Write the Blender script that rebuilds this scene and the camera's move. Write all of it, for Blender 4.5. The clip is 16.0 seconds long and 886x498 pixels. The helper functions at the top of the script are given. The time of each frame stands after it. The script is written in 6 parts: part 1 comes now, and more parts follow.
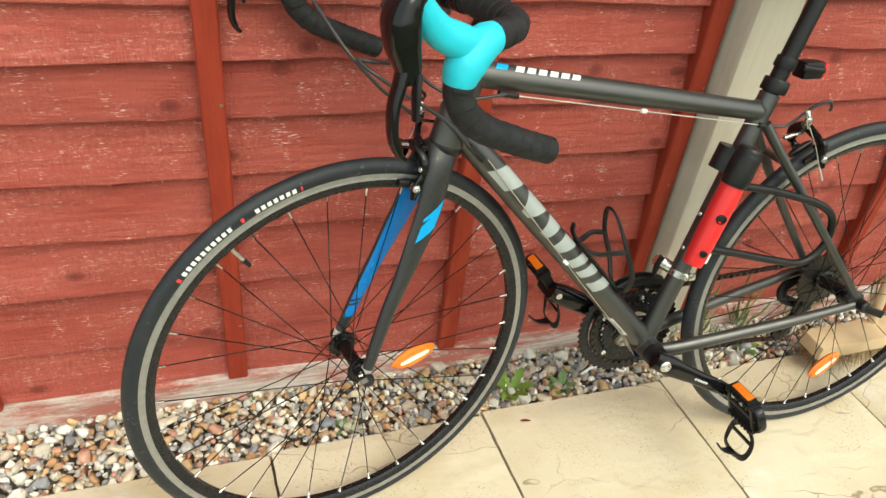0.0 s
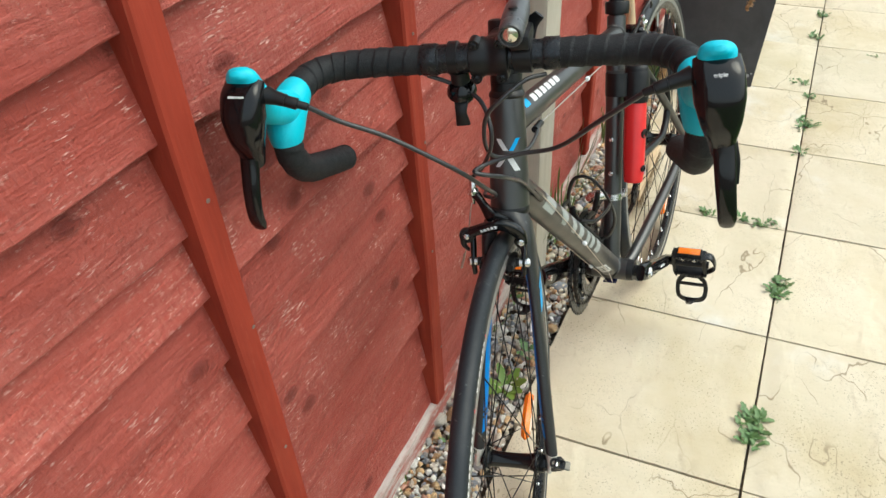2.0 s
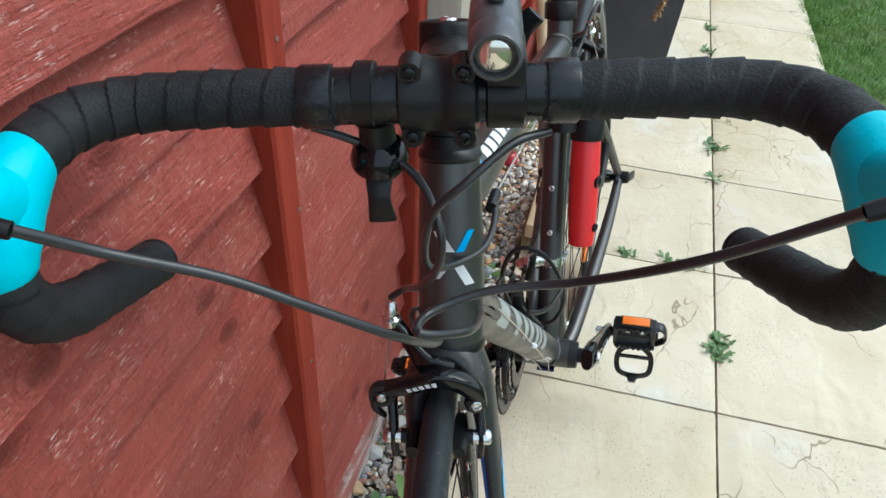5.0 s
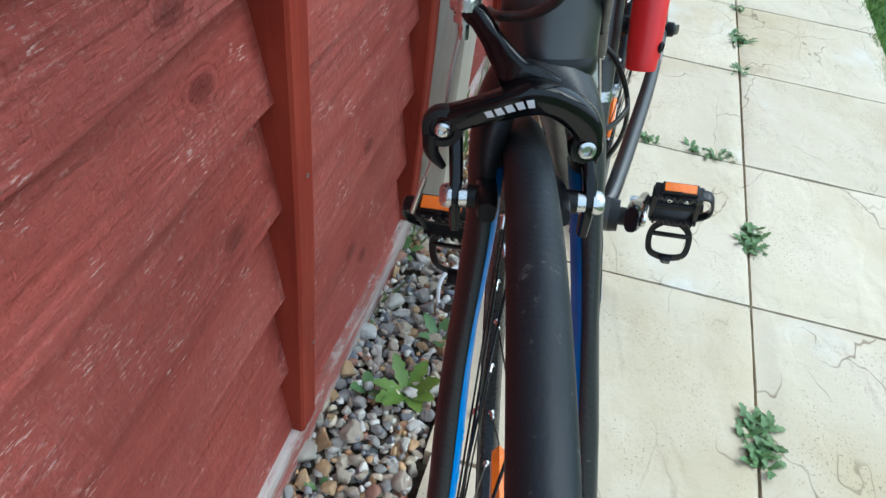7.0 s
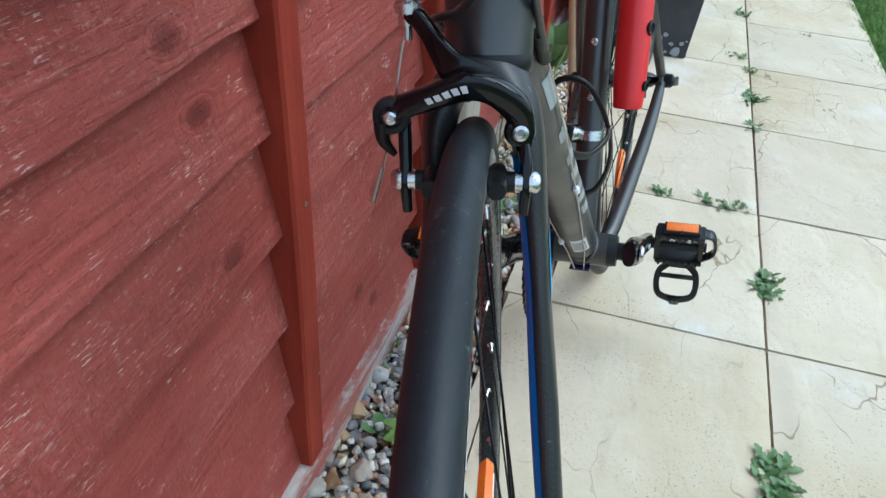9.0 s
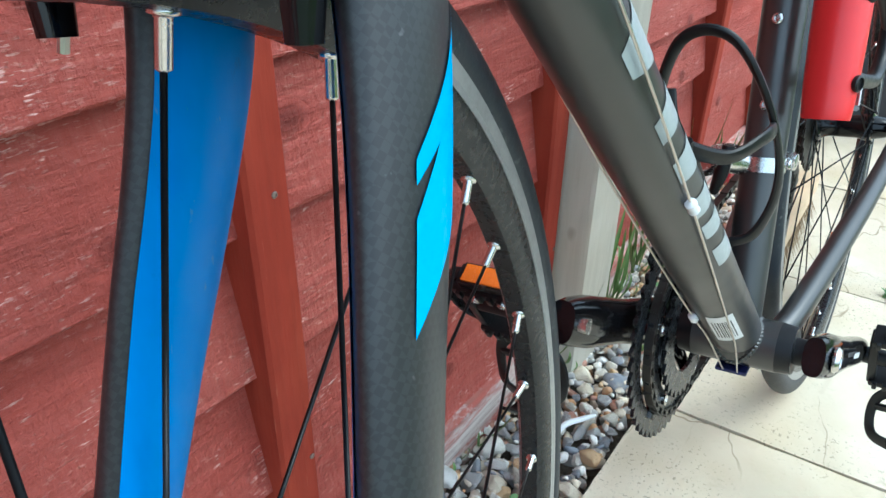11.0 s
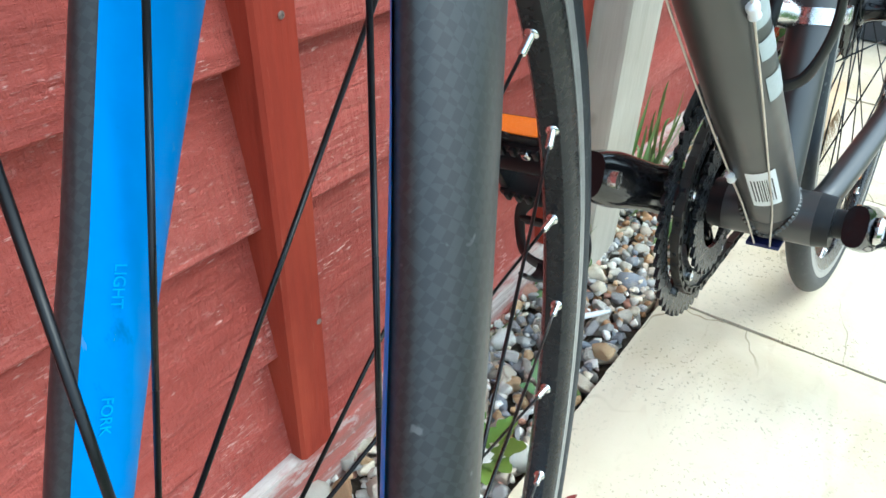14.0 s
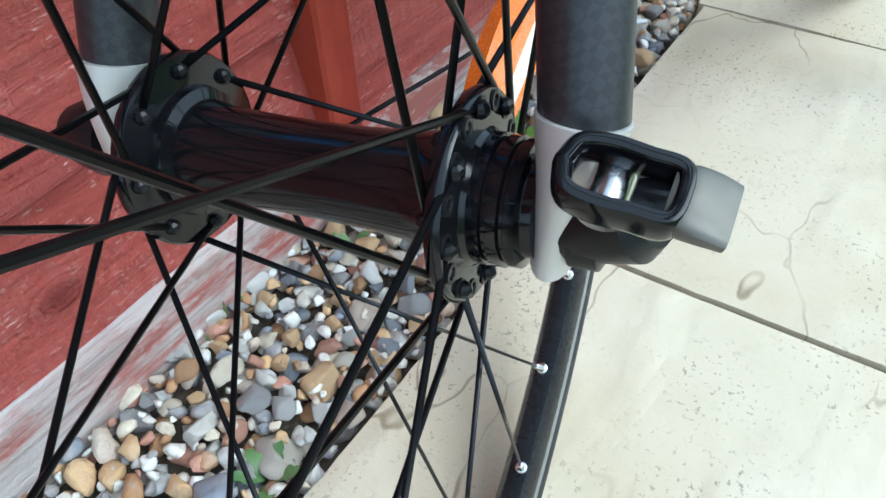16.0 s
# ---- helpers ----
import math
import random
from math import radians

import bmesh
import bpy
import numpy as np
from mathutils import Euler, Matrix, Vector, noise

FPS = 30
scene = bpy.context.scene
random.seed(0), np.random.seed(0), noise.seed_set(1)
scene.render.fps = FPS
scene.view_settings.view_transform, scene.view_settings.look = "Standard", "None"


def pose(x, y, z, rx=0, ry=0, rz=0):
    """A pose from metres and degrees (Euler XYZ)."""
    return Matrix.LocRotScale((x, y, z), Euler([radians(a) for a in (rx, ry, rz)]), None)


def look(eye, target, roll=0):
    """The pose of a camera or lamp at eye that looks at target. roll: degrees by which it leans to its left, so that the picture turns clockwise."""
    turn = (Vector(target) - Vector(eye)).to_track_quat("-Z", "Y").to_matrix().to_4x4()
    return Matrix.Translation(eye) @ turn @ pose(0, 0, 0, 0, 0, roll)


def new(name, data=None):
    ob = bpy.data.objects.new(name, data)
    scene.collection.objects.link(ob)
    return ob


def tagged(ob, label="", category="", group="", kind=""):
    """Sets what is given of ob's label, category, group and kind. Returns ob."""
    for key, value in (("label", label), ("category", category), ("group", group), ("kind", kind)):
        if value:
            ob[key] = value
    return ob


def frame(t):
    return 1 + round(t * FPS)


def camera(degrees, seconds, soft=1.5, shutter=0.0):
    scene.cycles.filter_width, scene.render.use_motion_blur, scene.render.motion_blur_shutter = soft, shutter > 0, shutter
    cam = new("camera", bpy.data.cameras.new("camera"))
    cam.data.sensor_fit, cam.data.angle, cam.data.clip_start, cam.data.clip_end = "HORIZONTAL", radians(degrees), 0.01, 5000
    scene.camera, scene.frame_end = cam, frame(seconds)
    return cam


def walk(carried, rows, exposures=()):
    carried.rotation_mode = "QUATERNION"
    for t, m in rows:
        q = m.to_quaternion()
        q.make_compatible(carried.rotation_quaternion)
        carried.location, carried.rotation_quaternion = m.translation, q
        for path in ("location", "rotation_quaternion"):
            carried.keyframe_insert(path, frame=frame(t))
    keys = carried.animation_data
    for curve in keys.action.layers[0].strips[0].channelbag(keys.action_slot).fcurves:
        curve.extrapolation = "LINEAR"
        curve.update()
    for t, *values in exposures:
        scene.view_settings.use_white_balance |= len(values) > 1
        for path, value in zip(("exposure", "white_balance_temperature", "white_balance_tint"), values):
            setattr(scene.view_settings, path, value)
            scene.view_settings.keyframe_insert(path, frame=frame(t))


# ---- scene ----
cam = camera(63.0, 16.0)
PATH = [
    (0, (0.058, -0.154, 1.158), (0.644, 1.334, -0.044), 7.6),
    (0.5, (-0.143, -0.042, 1.212), (0.794, 1.295, 0.057), 5.3),
    (1, (-0.273, 0.089, 1.192), (0.966, 1.206, 0.089), 3.8),
    (1.5, (-0.3, 0.286, 1.171), (1.121, 1.106, 0.027), 5.3),
    (2, (-0.345, 0.423, 1.207), (1.045, 1.136, -0.042), -3.0),
    (2.5, (-0.336, 0.485, 1.19), (1.211, 0.875, -0.016), 2.3),
    (3, (-0.278, 0.525, 1.186), (1.248, 0.91, -0.048), 3.7),
    (3.2, (-0.257, 0.535, 1.175), (1.25, 0.907, -0.087), 4.2),
    (5.3, (-0.001, 0.621, 1.025), (1.524, 0.982, -0.218), 4.4),
    (5.5, (-0.01, 0.626, 1.0), (1.477, 0.977, -0.291), 5.3),
    (6, (-0.02, 0.636, 0.96), (1.388, 0.965, -0.422), 5.5),
    (6.5, (0.012, 0.645, 0.874), (1.437, 0.903, -0.505), 7.8),
    (7, (0.034, 0.67, 0.836), (1.477, 0.912, -0.528), 9.4),
    (7.5, (0.081, 0.697, 0.796), (1.676, 0.72, -0.411), 10.3),
    (8, (0.076, 0.693, 0.783), (1.671, 0.653, -0.422), 10.8),
    (8.5, (0.008, 0.675, 0.808), (1.582, 0.727, -0.425), 8.3),
    (9, (-0.01, 0.607, 0.823), (1.532, 1.009, -0.386), 5.2),
    (9.5, (0.079, 0.545, 0.752), (1.58, 1.114, -0.441), 3.4),
    (9.7, (0.11, 0.534, 0.728), (1.561, 1.242, -0.453), 0.8),
    (11.8, (0.241, 0.561, 0.623), (1.655, 1.564, -0.373), 1.5),
    (12, (0.241, 0.562, 0.623), (1.657, 1.563, -0.375), 1.5),
    (12.5, (0.24, 0.565, 0.62), (1.653, 1.552, -0.395), 1.9),
    (13, (0.237, 0.569, 0.607), (1.631, 1.549, -0.441), 2.4),
    (13.5, (0.228, 0.563, 0.591), (1.596, 1.52, -0.51), 1.7),
    (14, (0.217, 0.556, 0.565), (1.56, 1.489, -0.587), 2.5),
    (14.5, (0.207, 0.553, 0.537), (1.5, 1.479, -0.676), 1.4),
    (15, (0.187, 0.545, 0.502), (1.405, 1.45, -0.801), -1.1),
    (15.2, (0.175, 0.539, 0.482), (1.354, 1.454, -0.85), -3.0),
    (15.5, (0.157, 0.538, 0.457), (1.265, 1.456, -0.932), -4.7),
    (15.8, (0.151, 0.537, 0.438), (1.23, 1.413, -1.0), -4.1),
    (16, (0.155, 0.538, 0.431), (1.258, 1.331, -1.036), -1.9),
]
walk(cam, [(t, look(eye, target, roll)) for t, eye, target, roll in PATH], [(0.0, 0.65, 7000, -4), (1.5, 0.57, 6500, -3), (2.0, 0.54, 6200, -3), (2.5, 0.36, 6050, -3), (3.0, 0.28, 5900, -3), (6.0, 0.45, 5300, -4), (7.0, 0.40, 5100, -5), (8.5, 0.28, 5080, -4), (9.5, 0.36, 5050, -4), (12.5, 1.22, 5150, -9), (14.0, 1.15, 5150, -8), (16.0, 0.68, 5000, -6)])

# ---- light ----
world = bpy.data.worlds.new("overcast_sky")
scene.world = world
world.use_nodes = True
wn = world.node_tree.nodes
sky = wn.new("ShaderNodeTexSky")
sky.sky_type, sky.sun_disc = "NISHITA", False
sky.sun_elevation, sky.sun_rotation = radians(54), radians(160)
sky.air_density, sky.dust_density, sky.ozone_density = 1.0, 6.0, 0.6
# an even layer of cloud over the clear sky
cloud = wn.new("ShaderNodeVectorMath")
cloud.operation = "ADD"
cloud.inputs[1].default_value = (7.6, 7.9, 8.3)
wn["Background"].inputs["Strength"].default_value = 0.08
world.node_tree.links.new(sky.outputs["Color"], cloud.inputs[0])
world.node_tree.links.new(cloud.outputs["Vector"], wn["Background"].inputs["Color"])
sun = new("sun", bpy.data.lights.new("sun", "SUN"))
sun.data.energy, sun.data.angle, sun.data.color = 0.8, radians(40), (1.0, 0.95, 0.88)
sun.matrix_world = look((1.7, -2.4, 4.3), (0.6, 0.5, 0.0))


# ---- materials ----
class Mat:
    """A principled material with a few node helpers."""

    def __init__(self, name, color, rough=0.5, metal=0.0, coat=0.0, spec=0.5):
        self.m = bpy.data.materials.new(name)
        self.m.use_nodes = True
        self.t = self.m.node_tree
        self.b = self.t.nodes["Principled BSDF"]
        self.b.inputs["Base Color"].default_value = (*color, 1)
        self.b.inputs["Roughness"].default_value = rough
        self.b.inputs["Metallic"].default_value = metal
        self.b.inputs["Coat Weight"].default_value = coat
        self.b.inputs["Coat Roughness"].default_value = 0.08
        self.b.inputs["Specular IOR Level"].default_value = spec
        self.color = None
        self.base = (*color, 1)
        self.coord = None

    def gloss(self, level):
        self.b.inputs["Specular IOR Level"].default_value = level
        return self

    def node(self, kind, **inputs):
        n = self.t.nodes.new(kind)
        for k, v in inputs.items():
            n.inputs[k.replace("_", " ")].default_value = v
        return n

    def link(self, a, b):
        self.t.links.new(a, b)

    def coords(self, scale=(1, 1, 1), shuffle=False, rot=(0, 0, 0)):
        tc = self.node("ShaderNodeTexCoord")
        mp = self.node("ShaderNodeMapping")
        mp.inputs["Scale"].default_value = scale
        mp.inputs["Rotation"].default_value = rot
        self.link(tc.outputs["Object"], mp.inputs["Vector"])
        if shuffle:
            oi = self.node("ShaderNodeObjectInfo")
            mu = self.node("ShaderNodeMath")
            mu.operation = "MULTIPLY"
            mu.inputs[1].default_value = 37.0
            self.link(oi.outputs["Random"], mu.inputs[0])
            self.link(mu.outputs[0], mp.inputs["Location"])
        return mp.outputs["Vector"]

    def noise(self, scale, detail=4.0, rough=0.6, stretch=(1, 1, 1), shuffle=False, lo=0.4, hi=0.6, dist=0.0):
        n = self.node("ShaderNodeTexNoise", Scale=scale, Detail=detail, Roughness=rough, Distortion=dist)
        self.link(self.coords(stretch, shuffle), n.inputs["Vector"])
        return self.ramp(n.outputs["Fac"], lo, hi)

    def ramp(self, value, lo, hi):
        r = self.node("ShaderNodeMapRange")
        r.inputs["From Min"].default_value, r.inputs["From Max"].default_value = lo, hi
        self.link(value, r.inputs["Value"])
        return r.outputs["Result"]

    def times(self, a, b):
        mu = self.node("ShaderNodeMath")
        mu.operation = "MULTIPLY"
        self.link(a, mu.inputs[0])
        if isinstance(b, float):
            mu.inputs[1].default_value = b
        else:
            self.link(b, mu.inputs[1])
        return mu.outputs[0]

    def mix(self, fac, color):
        """Lays color over what is there, by fac."""
        mx = self.node("ShaderNodeMix")
        mx.data_type = "RGBA"
        if self.color is None:
            mx.inputs[6].default_value = self.base
        else:
            self.link(self.color, mx.inputs[6])
        if isinstance(color, tuple):
            mx.inputs[7].default_value = (*color, 1)
        else:
            self.link(color, mx.inputs[7])
        if isinstance(fac, float):
            mx.inputs[0].default_value = fac
        else:
            self.link(fac, mx.inputs[0])
        self.color = mx.outputs[2]
        self.link(self.color, self.b.inputs["Base Color"])
        return self

    def rough(self, fac, lo, hi):
        r = self.node("ShaderNodeMapRange")
        r.inputs["To Min"].default_value, r.inputs["To Max"].default_value = lo, hi
        self.link(fac, r.inputs["Value"])
        self.link(r.outputs["Result"], self.b.inputs["Roughness"])
        return self

    def bump(self, fac, strength, distance):
        bp = self.node("ShaderNodeBump", Strength=strength, Distance=distance)
        self.link(fac, bp.inputs["Height"])
        if self.b.inputs["Normal"].is_linked:
            self.link(self.b.inputs["Normal"].links[0].from_socket, bp.inputs["Normal"])
        self.link(bp.outputs["Normal"], self.b.inputs["Normal"])
        return self

    def hue(self, amount, value):
        """Varies the colour from object to object."""
        oi = self.node("ShaderNodeObjectInfo")
        hs = self.node("ShaderNodeHueSaturation")
        r = self.node("ShaderNodeMapRange")
        r.inputs["To Min"].default_value, r.inputs["To Max"].default_value = 1 - value, 1 + value
        self.link(oi.outputs["Random"], r.inputs["Value"])
        self.link(r.outputs["Result"], hs.inputs["Value"])
        if self.color is None:
            hs.inputs["Color"].default_value = self.base
        else:
            self.link(self.color, hs.inputs["Color"])
        self.color = hs.outputs["Color"]
        self.link(self.color, self.b.inputs["Base Color"])
        return self


def fence_paint():
    m = Mat("red_fence_stain", (0.355, 0.066, 0.048), 0.7, spec=0.3)
    m.mix(m.noise(6, 4, lo=0.35, hi=0.68, stretch=(0.7, 1, 2), shuffle=True), (0.44, 0.098, 0.076))
    grain = m.noise(120, 6, 0.7, (0.07, 1, 1.0), True, 0.3, 0.75, 0.5)
    m.mix(m.times(grain, 0.62), (0.21, 0.030, 0.022))
    streak = m.noise(7, 5, 0.65, (0.16, 1, 2.6), True, 0.56, 0.70)
    m.mix(m.times(streak, 0.42), (0.16, 0.022, 0.016))
    saw = m.noise(210, 3, 0.7, (1.0, 1, 0.16), True, 0.35, 0.7)
    patch = m.noise(7, 5, 0.65, (0.5, 1, 2.0), True, 0.40, 0.62)
    fleck = m.noise(420, 3, 0.7, (0.24, 1, 0.6), True, 0.58, 0.66)
    m.mix(m.times(m.times(fleck, patch), 0.5), (0.68, 0.40, 0.35))
    tick = m.noise(520, 2, 0.6, (0.15, 1, 1.0), True, 0.585, 0.64)
    band = m.noise(26, 4, 0.65, (1.1, 1, 0.7), True, 0.54, 0.64)
    m.mix(m.times(m.times(tick, band), 0.9), (0.74, 0.48, 0.43))
    m.mix(m.times(m.times(saw, patch), 0.26), (0.56, 0.22, 0.18))
    vo = m.node("ShaderNodeTexVoronoi", Scale=5.5)
    vo.voronoi_dimensions = "2D"
    m.link(m.coords((0.75, 1, 1.25), True, (math.pi / 2, 0, 0)), vo.inputs["Vector"])
    knot = m.ramp(vo.outputs["Distance"], 0.085, 0.03)
    rings = m.node("ShaderNodeMath")
    rings.operation = "SINE"
    m.link(m.times(vo.outputs["Distance"], 150.0), rings.inputs[0])
    m.mix(m.times(knot, 0.75), (0.13, 0.018, 0.013))
    m.mix(m.times(m.noise(9, 5, 0.7, (0.4, 1, 1.6), True, 0.62, 0.74), 0.45), (0.15, 0.03, 0.022))
    ring_mark = m.times(m.ramp(rings.outputs[0], 0.2, 0.9), m.ramp(vo.outputs["Distance"], 0.20, 0.07))
    m.mix(m.times(ring_mark, 0.35), (0.18, 0.026, 0.019))
    m.bump(grain, 0.7, 0.004).bump(fleck, 0.4, 0.0010).bump(knot, 0.5, 0.005).bump(tick, 0.4, 0.0008).bump(saw, 0.6, 0.0018).bump(ring_mark, 0.3, 0.002)
    m.hue(0, 0.10)
    m.rough(fleck, 0.5, 0.75)
    return m.m


def batten_paint():
    m = Mat("red_batten_stain", (0.30, 0.040, 0.021), 0.75, spec=0.2)
    grain = m.noise(30, 6, 0.7, (1.2, 1, 0.1), True, 0.3, 0.75)
    m.mix(m.times(grain, 0.85), (0.16, 0.020, 0.011))
    m.mix(m.times(m.noise(9, 4, 0.6, (1, 1, 0.5), True, 0.48, 0.66), 0.5), (0.36, 0.062, 0.030))
    m.mix(m.times(m.noise(90, 5, 0.7, (2, 2, 0.15), True, 0.64, 0.74), 0.3), (0.46, 0.20, 0.14))
    m.bump(grain, 0.4, 0.003)
    return m.m


def worn_board():
    m = Mat("worn_gravel_board", (0.46, 0.13, 0.10), 0.8)
    m.mix(m.noise(9, 6, 0.75, (0.35, 1, 1.6), False, 0.42, 0.54), (0.64, 0.56, 0.51))
    m.mix(m.times(m.noise(40, 6, 0.7, (0.1, 1, 3), False, 0.45, 0.62), 0.6), (0.26, 0.16, 0.13))
    m.mix(m.times(m.noise(60, 4, 0.7, (0.5, 1, 1), False, 0.55, 0.62), 0.5), (0.66, 0.60, 0.55))
    m.bump(m.noise(60, 6, 0.8, (0.1, 1, 3), False, 0.3, 0.7), 0.7, 0.004)
    return m.m


def grey_timber():
    m = Mat("pale_timber_post", (0.50, 0.46, 0.38), 0.75, spec=0.3)
    g = m.noise(40, 6, 0.7, (1, 1, 0.07), False, 0.3, 0.7)
    m.mix(m.times(g, 0.6), (0.36, 0.32, 0.25)).mix(m.times(m.noise(4, 3, lo=0.5, hi=0.7), 0.6), (0.62, 0.59, 0.52))
    m.mix(m.times(m.noise(14, 2, lo=0.68, hi=0.74, stretch=(1, 1, 0.6)), 0.8), (0.18, 0.12, 0.07))
    m.bump(g, 0.4, 0.002)
    return m.m


def slab_stone():
    m = Mat("cream_riven_slab", (0.60, 0.525, 0.39), 0.8, spec=0.3)
    m.mix(m.noise(5, 5, 0.65, shuffle=True, lo=0.36, hi=0.66), (0.66, 0.58, 0.45))
    m.mix(m.times(m.noise(2.6, 4, 0.6, shuffle=True, lo=0.47, hi=0.68), 0.75), (0.50, 0.41, 0.25))
    for sc, st, wd, lo, c, amt in ((2.6, (1.0, 1.7, 1), 0.006, 0.44, (0.26, 0.20, 0.125), 0.85), (4.2, (0.8, 1.5, 1), 0.012, 0.52, (0.44, 0.36, 0.24), 0.6)):
        warp = m.node("ShaderNodeTexNoise", Scale=5.0, Detail=3, Roughness=0.55)
        at = m.coords(st, True)
        m.link(at, warp.inputs["Vector"])
        bend = m.node("ShaderNodeVectorMath")
        bend.operation = "SCALE"
        bend.inputs["Scale"].default_value = 0.20
        m.link(warp.outputs["Color"], bend.inputs[0])
        add = m.node("ShaderNodeVectorMath")
        add.operation = "ADD"
        m.link(at, add.inputs[0])
        m.link(bend.outputs[0], add.inputs[1])
        vo = m.node("ShaderNodeTexVoronoi", Scale=sc)
        vo.feature = "DISTANCE_TO_EDGE"
        m.link(add.outputs[0], vo.inputs["Vector"])
        line = m.times(m.ramp(vo.outputs["Distance"], wd, wd * 0.25), m.noise(4.3, 3, shuffle=True, lo=lo, hi=lo + 0.09))
        m.mix(m.times(line, amt), c)
        m.bump(line, -0.8, 0.004)
        m.bump(m.ramp(warp.outputs["Fac"], 0.47, 0.53), 0.3, 0.003)
    dot = m.noise(230, 3, 0.6, shuffle=True, lo=0.595, hi=0.65)
    where = m.noise(7, 4, shuffle=True, lo=0.44, hi=0.60)
    m.mix(m.times(m.times(dot, where), 0.55), (0.15, 0.12, 0.085))
    m.bump(m.times(dot, where), -0.6, 0.003)
    m.mix(m.times(m.noise(24, 5, 0.7, shuffle=True, lo=0.60, hi=0.74), 0.35), (0.42, 0.35, 0.24))
    m.mix(m.times(m.noise(3.4, 4, 0.6, shuffle=True, lo=0.60, hi=0.72), 0.5), (0.72, 0.72, 0.70))
    m.bump(m.noise(70, 5, 0.7, shuffle=True, lo=0.2, hi=0.8), 0.4, 0.002)
    m.hue(0, 0.05)
    return m.m


def pebble_stone():
    m = Mat("mixed_pebbles", (0.4, 0.35, 0.28), 0.6)
    oi = m.node("ShaderNodeNewGeometry")
    ob = m.node("ShaderNodeObjectInfo")
    add = m.node("ShaderNodeMath")
    add.operation = "ADD"
    m.link(oi.outputs["Random Per Island"], add.inputs[0])
    m.link(ob.outputs["Random"], add.inputs[1])
    fr = m.node("ShaderNodeMath")
    fr.operation = "FRACT"
    m.link(add.outputs[0], fr.inputs[0])
    cr = m.node("ShaderNodeValToRGB")
    cr.color_ramp.interpolation = "CONSTANT"
    tones = [(0.80, 0.76, 0.68), (0.48, 0.27, 0.13), (0.36, 0.35, 0.35), (0.66, 0.44, 0.23), (0.84, 0.81, 0.76), (0.25, 0.27, 0.31),
             (0.60, 0.50, 0.40), (0.55, 0.28, 0.20), (0.74, 0.65, 0.50), (0.48, 0.47, 0.45), (0.84, 0.82, 0.77), (0.58, 0.53, 0.45)]
    e = cr.color_ramp.elements
    while len(e) < len(tones):
        e.new(0.5)
    for i, c in enumerate(tones):
        e[i].position = i / len(tones)
        e[i].color = (*c, 1)
    m.link(fr.outputs[0], cr.inputs[0])
    m.mix(1.0, cr.outputs["Color"])
    m.mix(m.times(m.noise(60, 5, 0.7, shuffle=True, lo=0.48, hi=0.68), 0.45), (0.34, 0.24, 0.15))
    m.mix(m.times(m.noise(30, 3, 0.6, shuffle=True, lo=0.55, hi=0.68), 0.4), (0.62, 0.57, 0.50))
    m.bump(m.noise(160, 4, 0.7, shuffle=True, lo=0.2, hi=0.8), 0.3, 0.001).bump(m.noise(55, 5, 0.7, shuffle=True, lo=0.2, hi=0.8), 0.6, 0.004)
    return m.m


def soil():
    m = Mat("dark_soil", (0.10, 0.08, 0.06), 0.95)
    m.mix(m.noise(80, 5, 0.7, lo=0.4, hi=0.65), (0.20, 0.16, 0.12)).bump(m.noise(120, 5, 0.8, lo=0.2, hi=0.8), 1.0, 0.006)
    return m.m


def leaf_green(name, a, b, rough=0.5):
    m = Mat(name, a, rough)
    g = m.node("ShaderNodeNewGeometry")
    m.mix(g.outputs["Random Per Island"], b)
    m.mix(m.times(m.noise(60, 3, lo=0.45, hi=0.7), 0.35), (b[0] * 1.3, b[1] * 1.2, b[2]))
    m.mix(m.times(m.noise(3.5, 4, 0.6, lo=0.45, hi=0.65), 0.45), (b[0] * 1.5, b[1] * 1.1, b[2] * 1.2))
    return m.m


def plain(name, color, rough=0.5, metal=0.0, coat=0.0, dirt=0.25, scale=40, bump=0.0, spec=0.5):
    m = Mat(name, color, rough, metal, coat, spec)
    f = m.noise(scale, 4, 0.6, lo=0.4, hi=0.7)
    m.mix(m.times(f, dirt), tuple(min(1, c * 1.5 + 0.03) for c in color))
    f2 = m.noise(scale * 6, 3, 0.6, lo=0.35, hi=0.7)
    m.rough(f2, max(0.02, rough - 0.06), min(1, rough + 0.1))
    if bump:
        m.bump(f2, bump, 0.0005)
    return m.m


def blue_paint():
    """Blue fork paint with darker blotches, near-black smudges and pale specks over it."""
    m = Mat("blue_fork_paint", (0.003, 0.19, 0.58), 0.42, 0.0, 0.05, 0.35)
    m.mix(m.times(m.noise(16, 5, 0.7, (1, 1, 0.35), False, 0.45, 0.72), 0.45), (0.004, 0.10, 0.36))
    m.mix(m.times(m.noise(70, 5, 0.75, (1, 1, 0.5), False, 0.60, 0.74), 0.5), (0.03, 0.045, 0.07))
    m.mix(m.times(m.noise(260, 3, 0.7, (1, 1, 0.4), False, 0.66, 0.72), 0.4), (0.16, 0.24, 0.34))
    m.rough(m.noise(60, 4, 0.6, lo=0.35, hi=0.7), 0.36, 0.6)
    return m.m


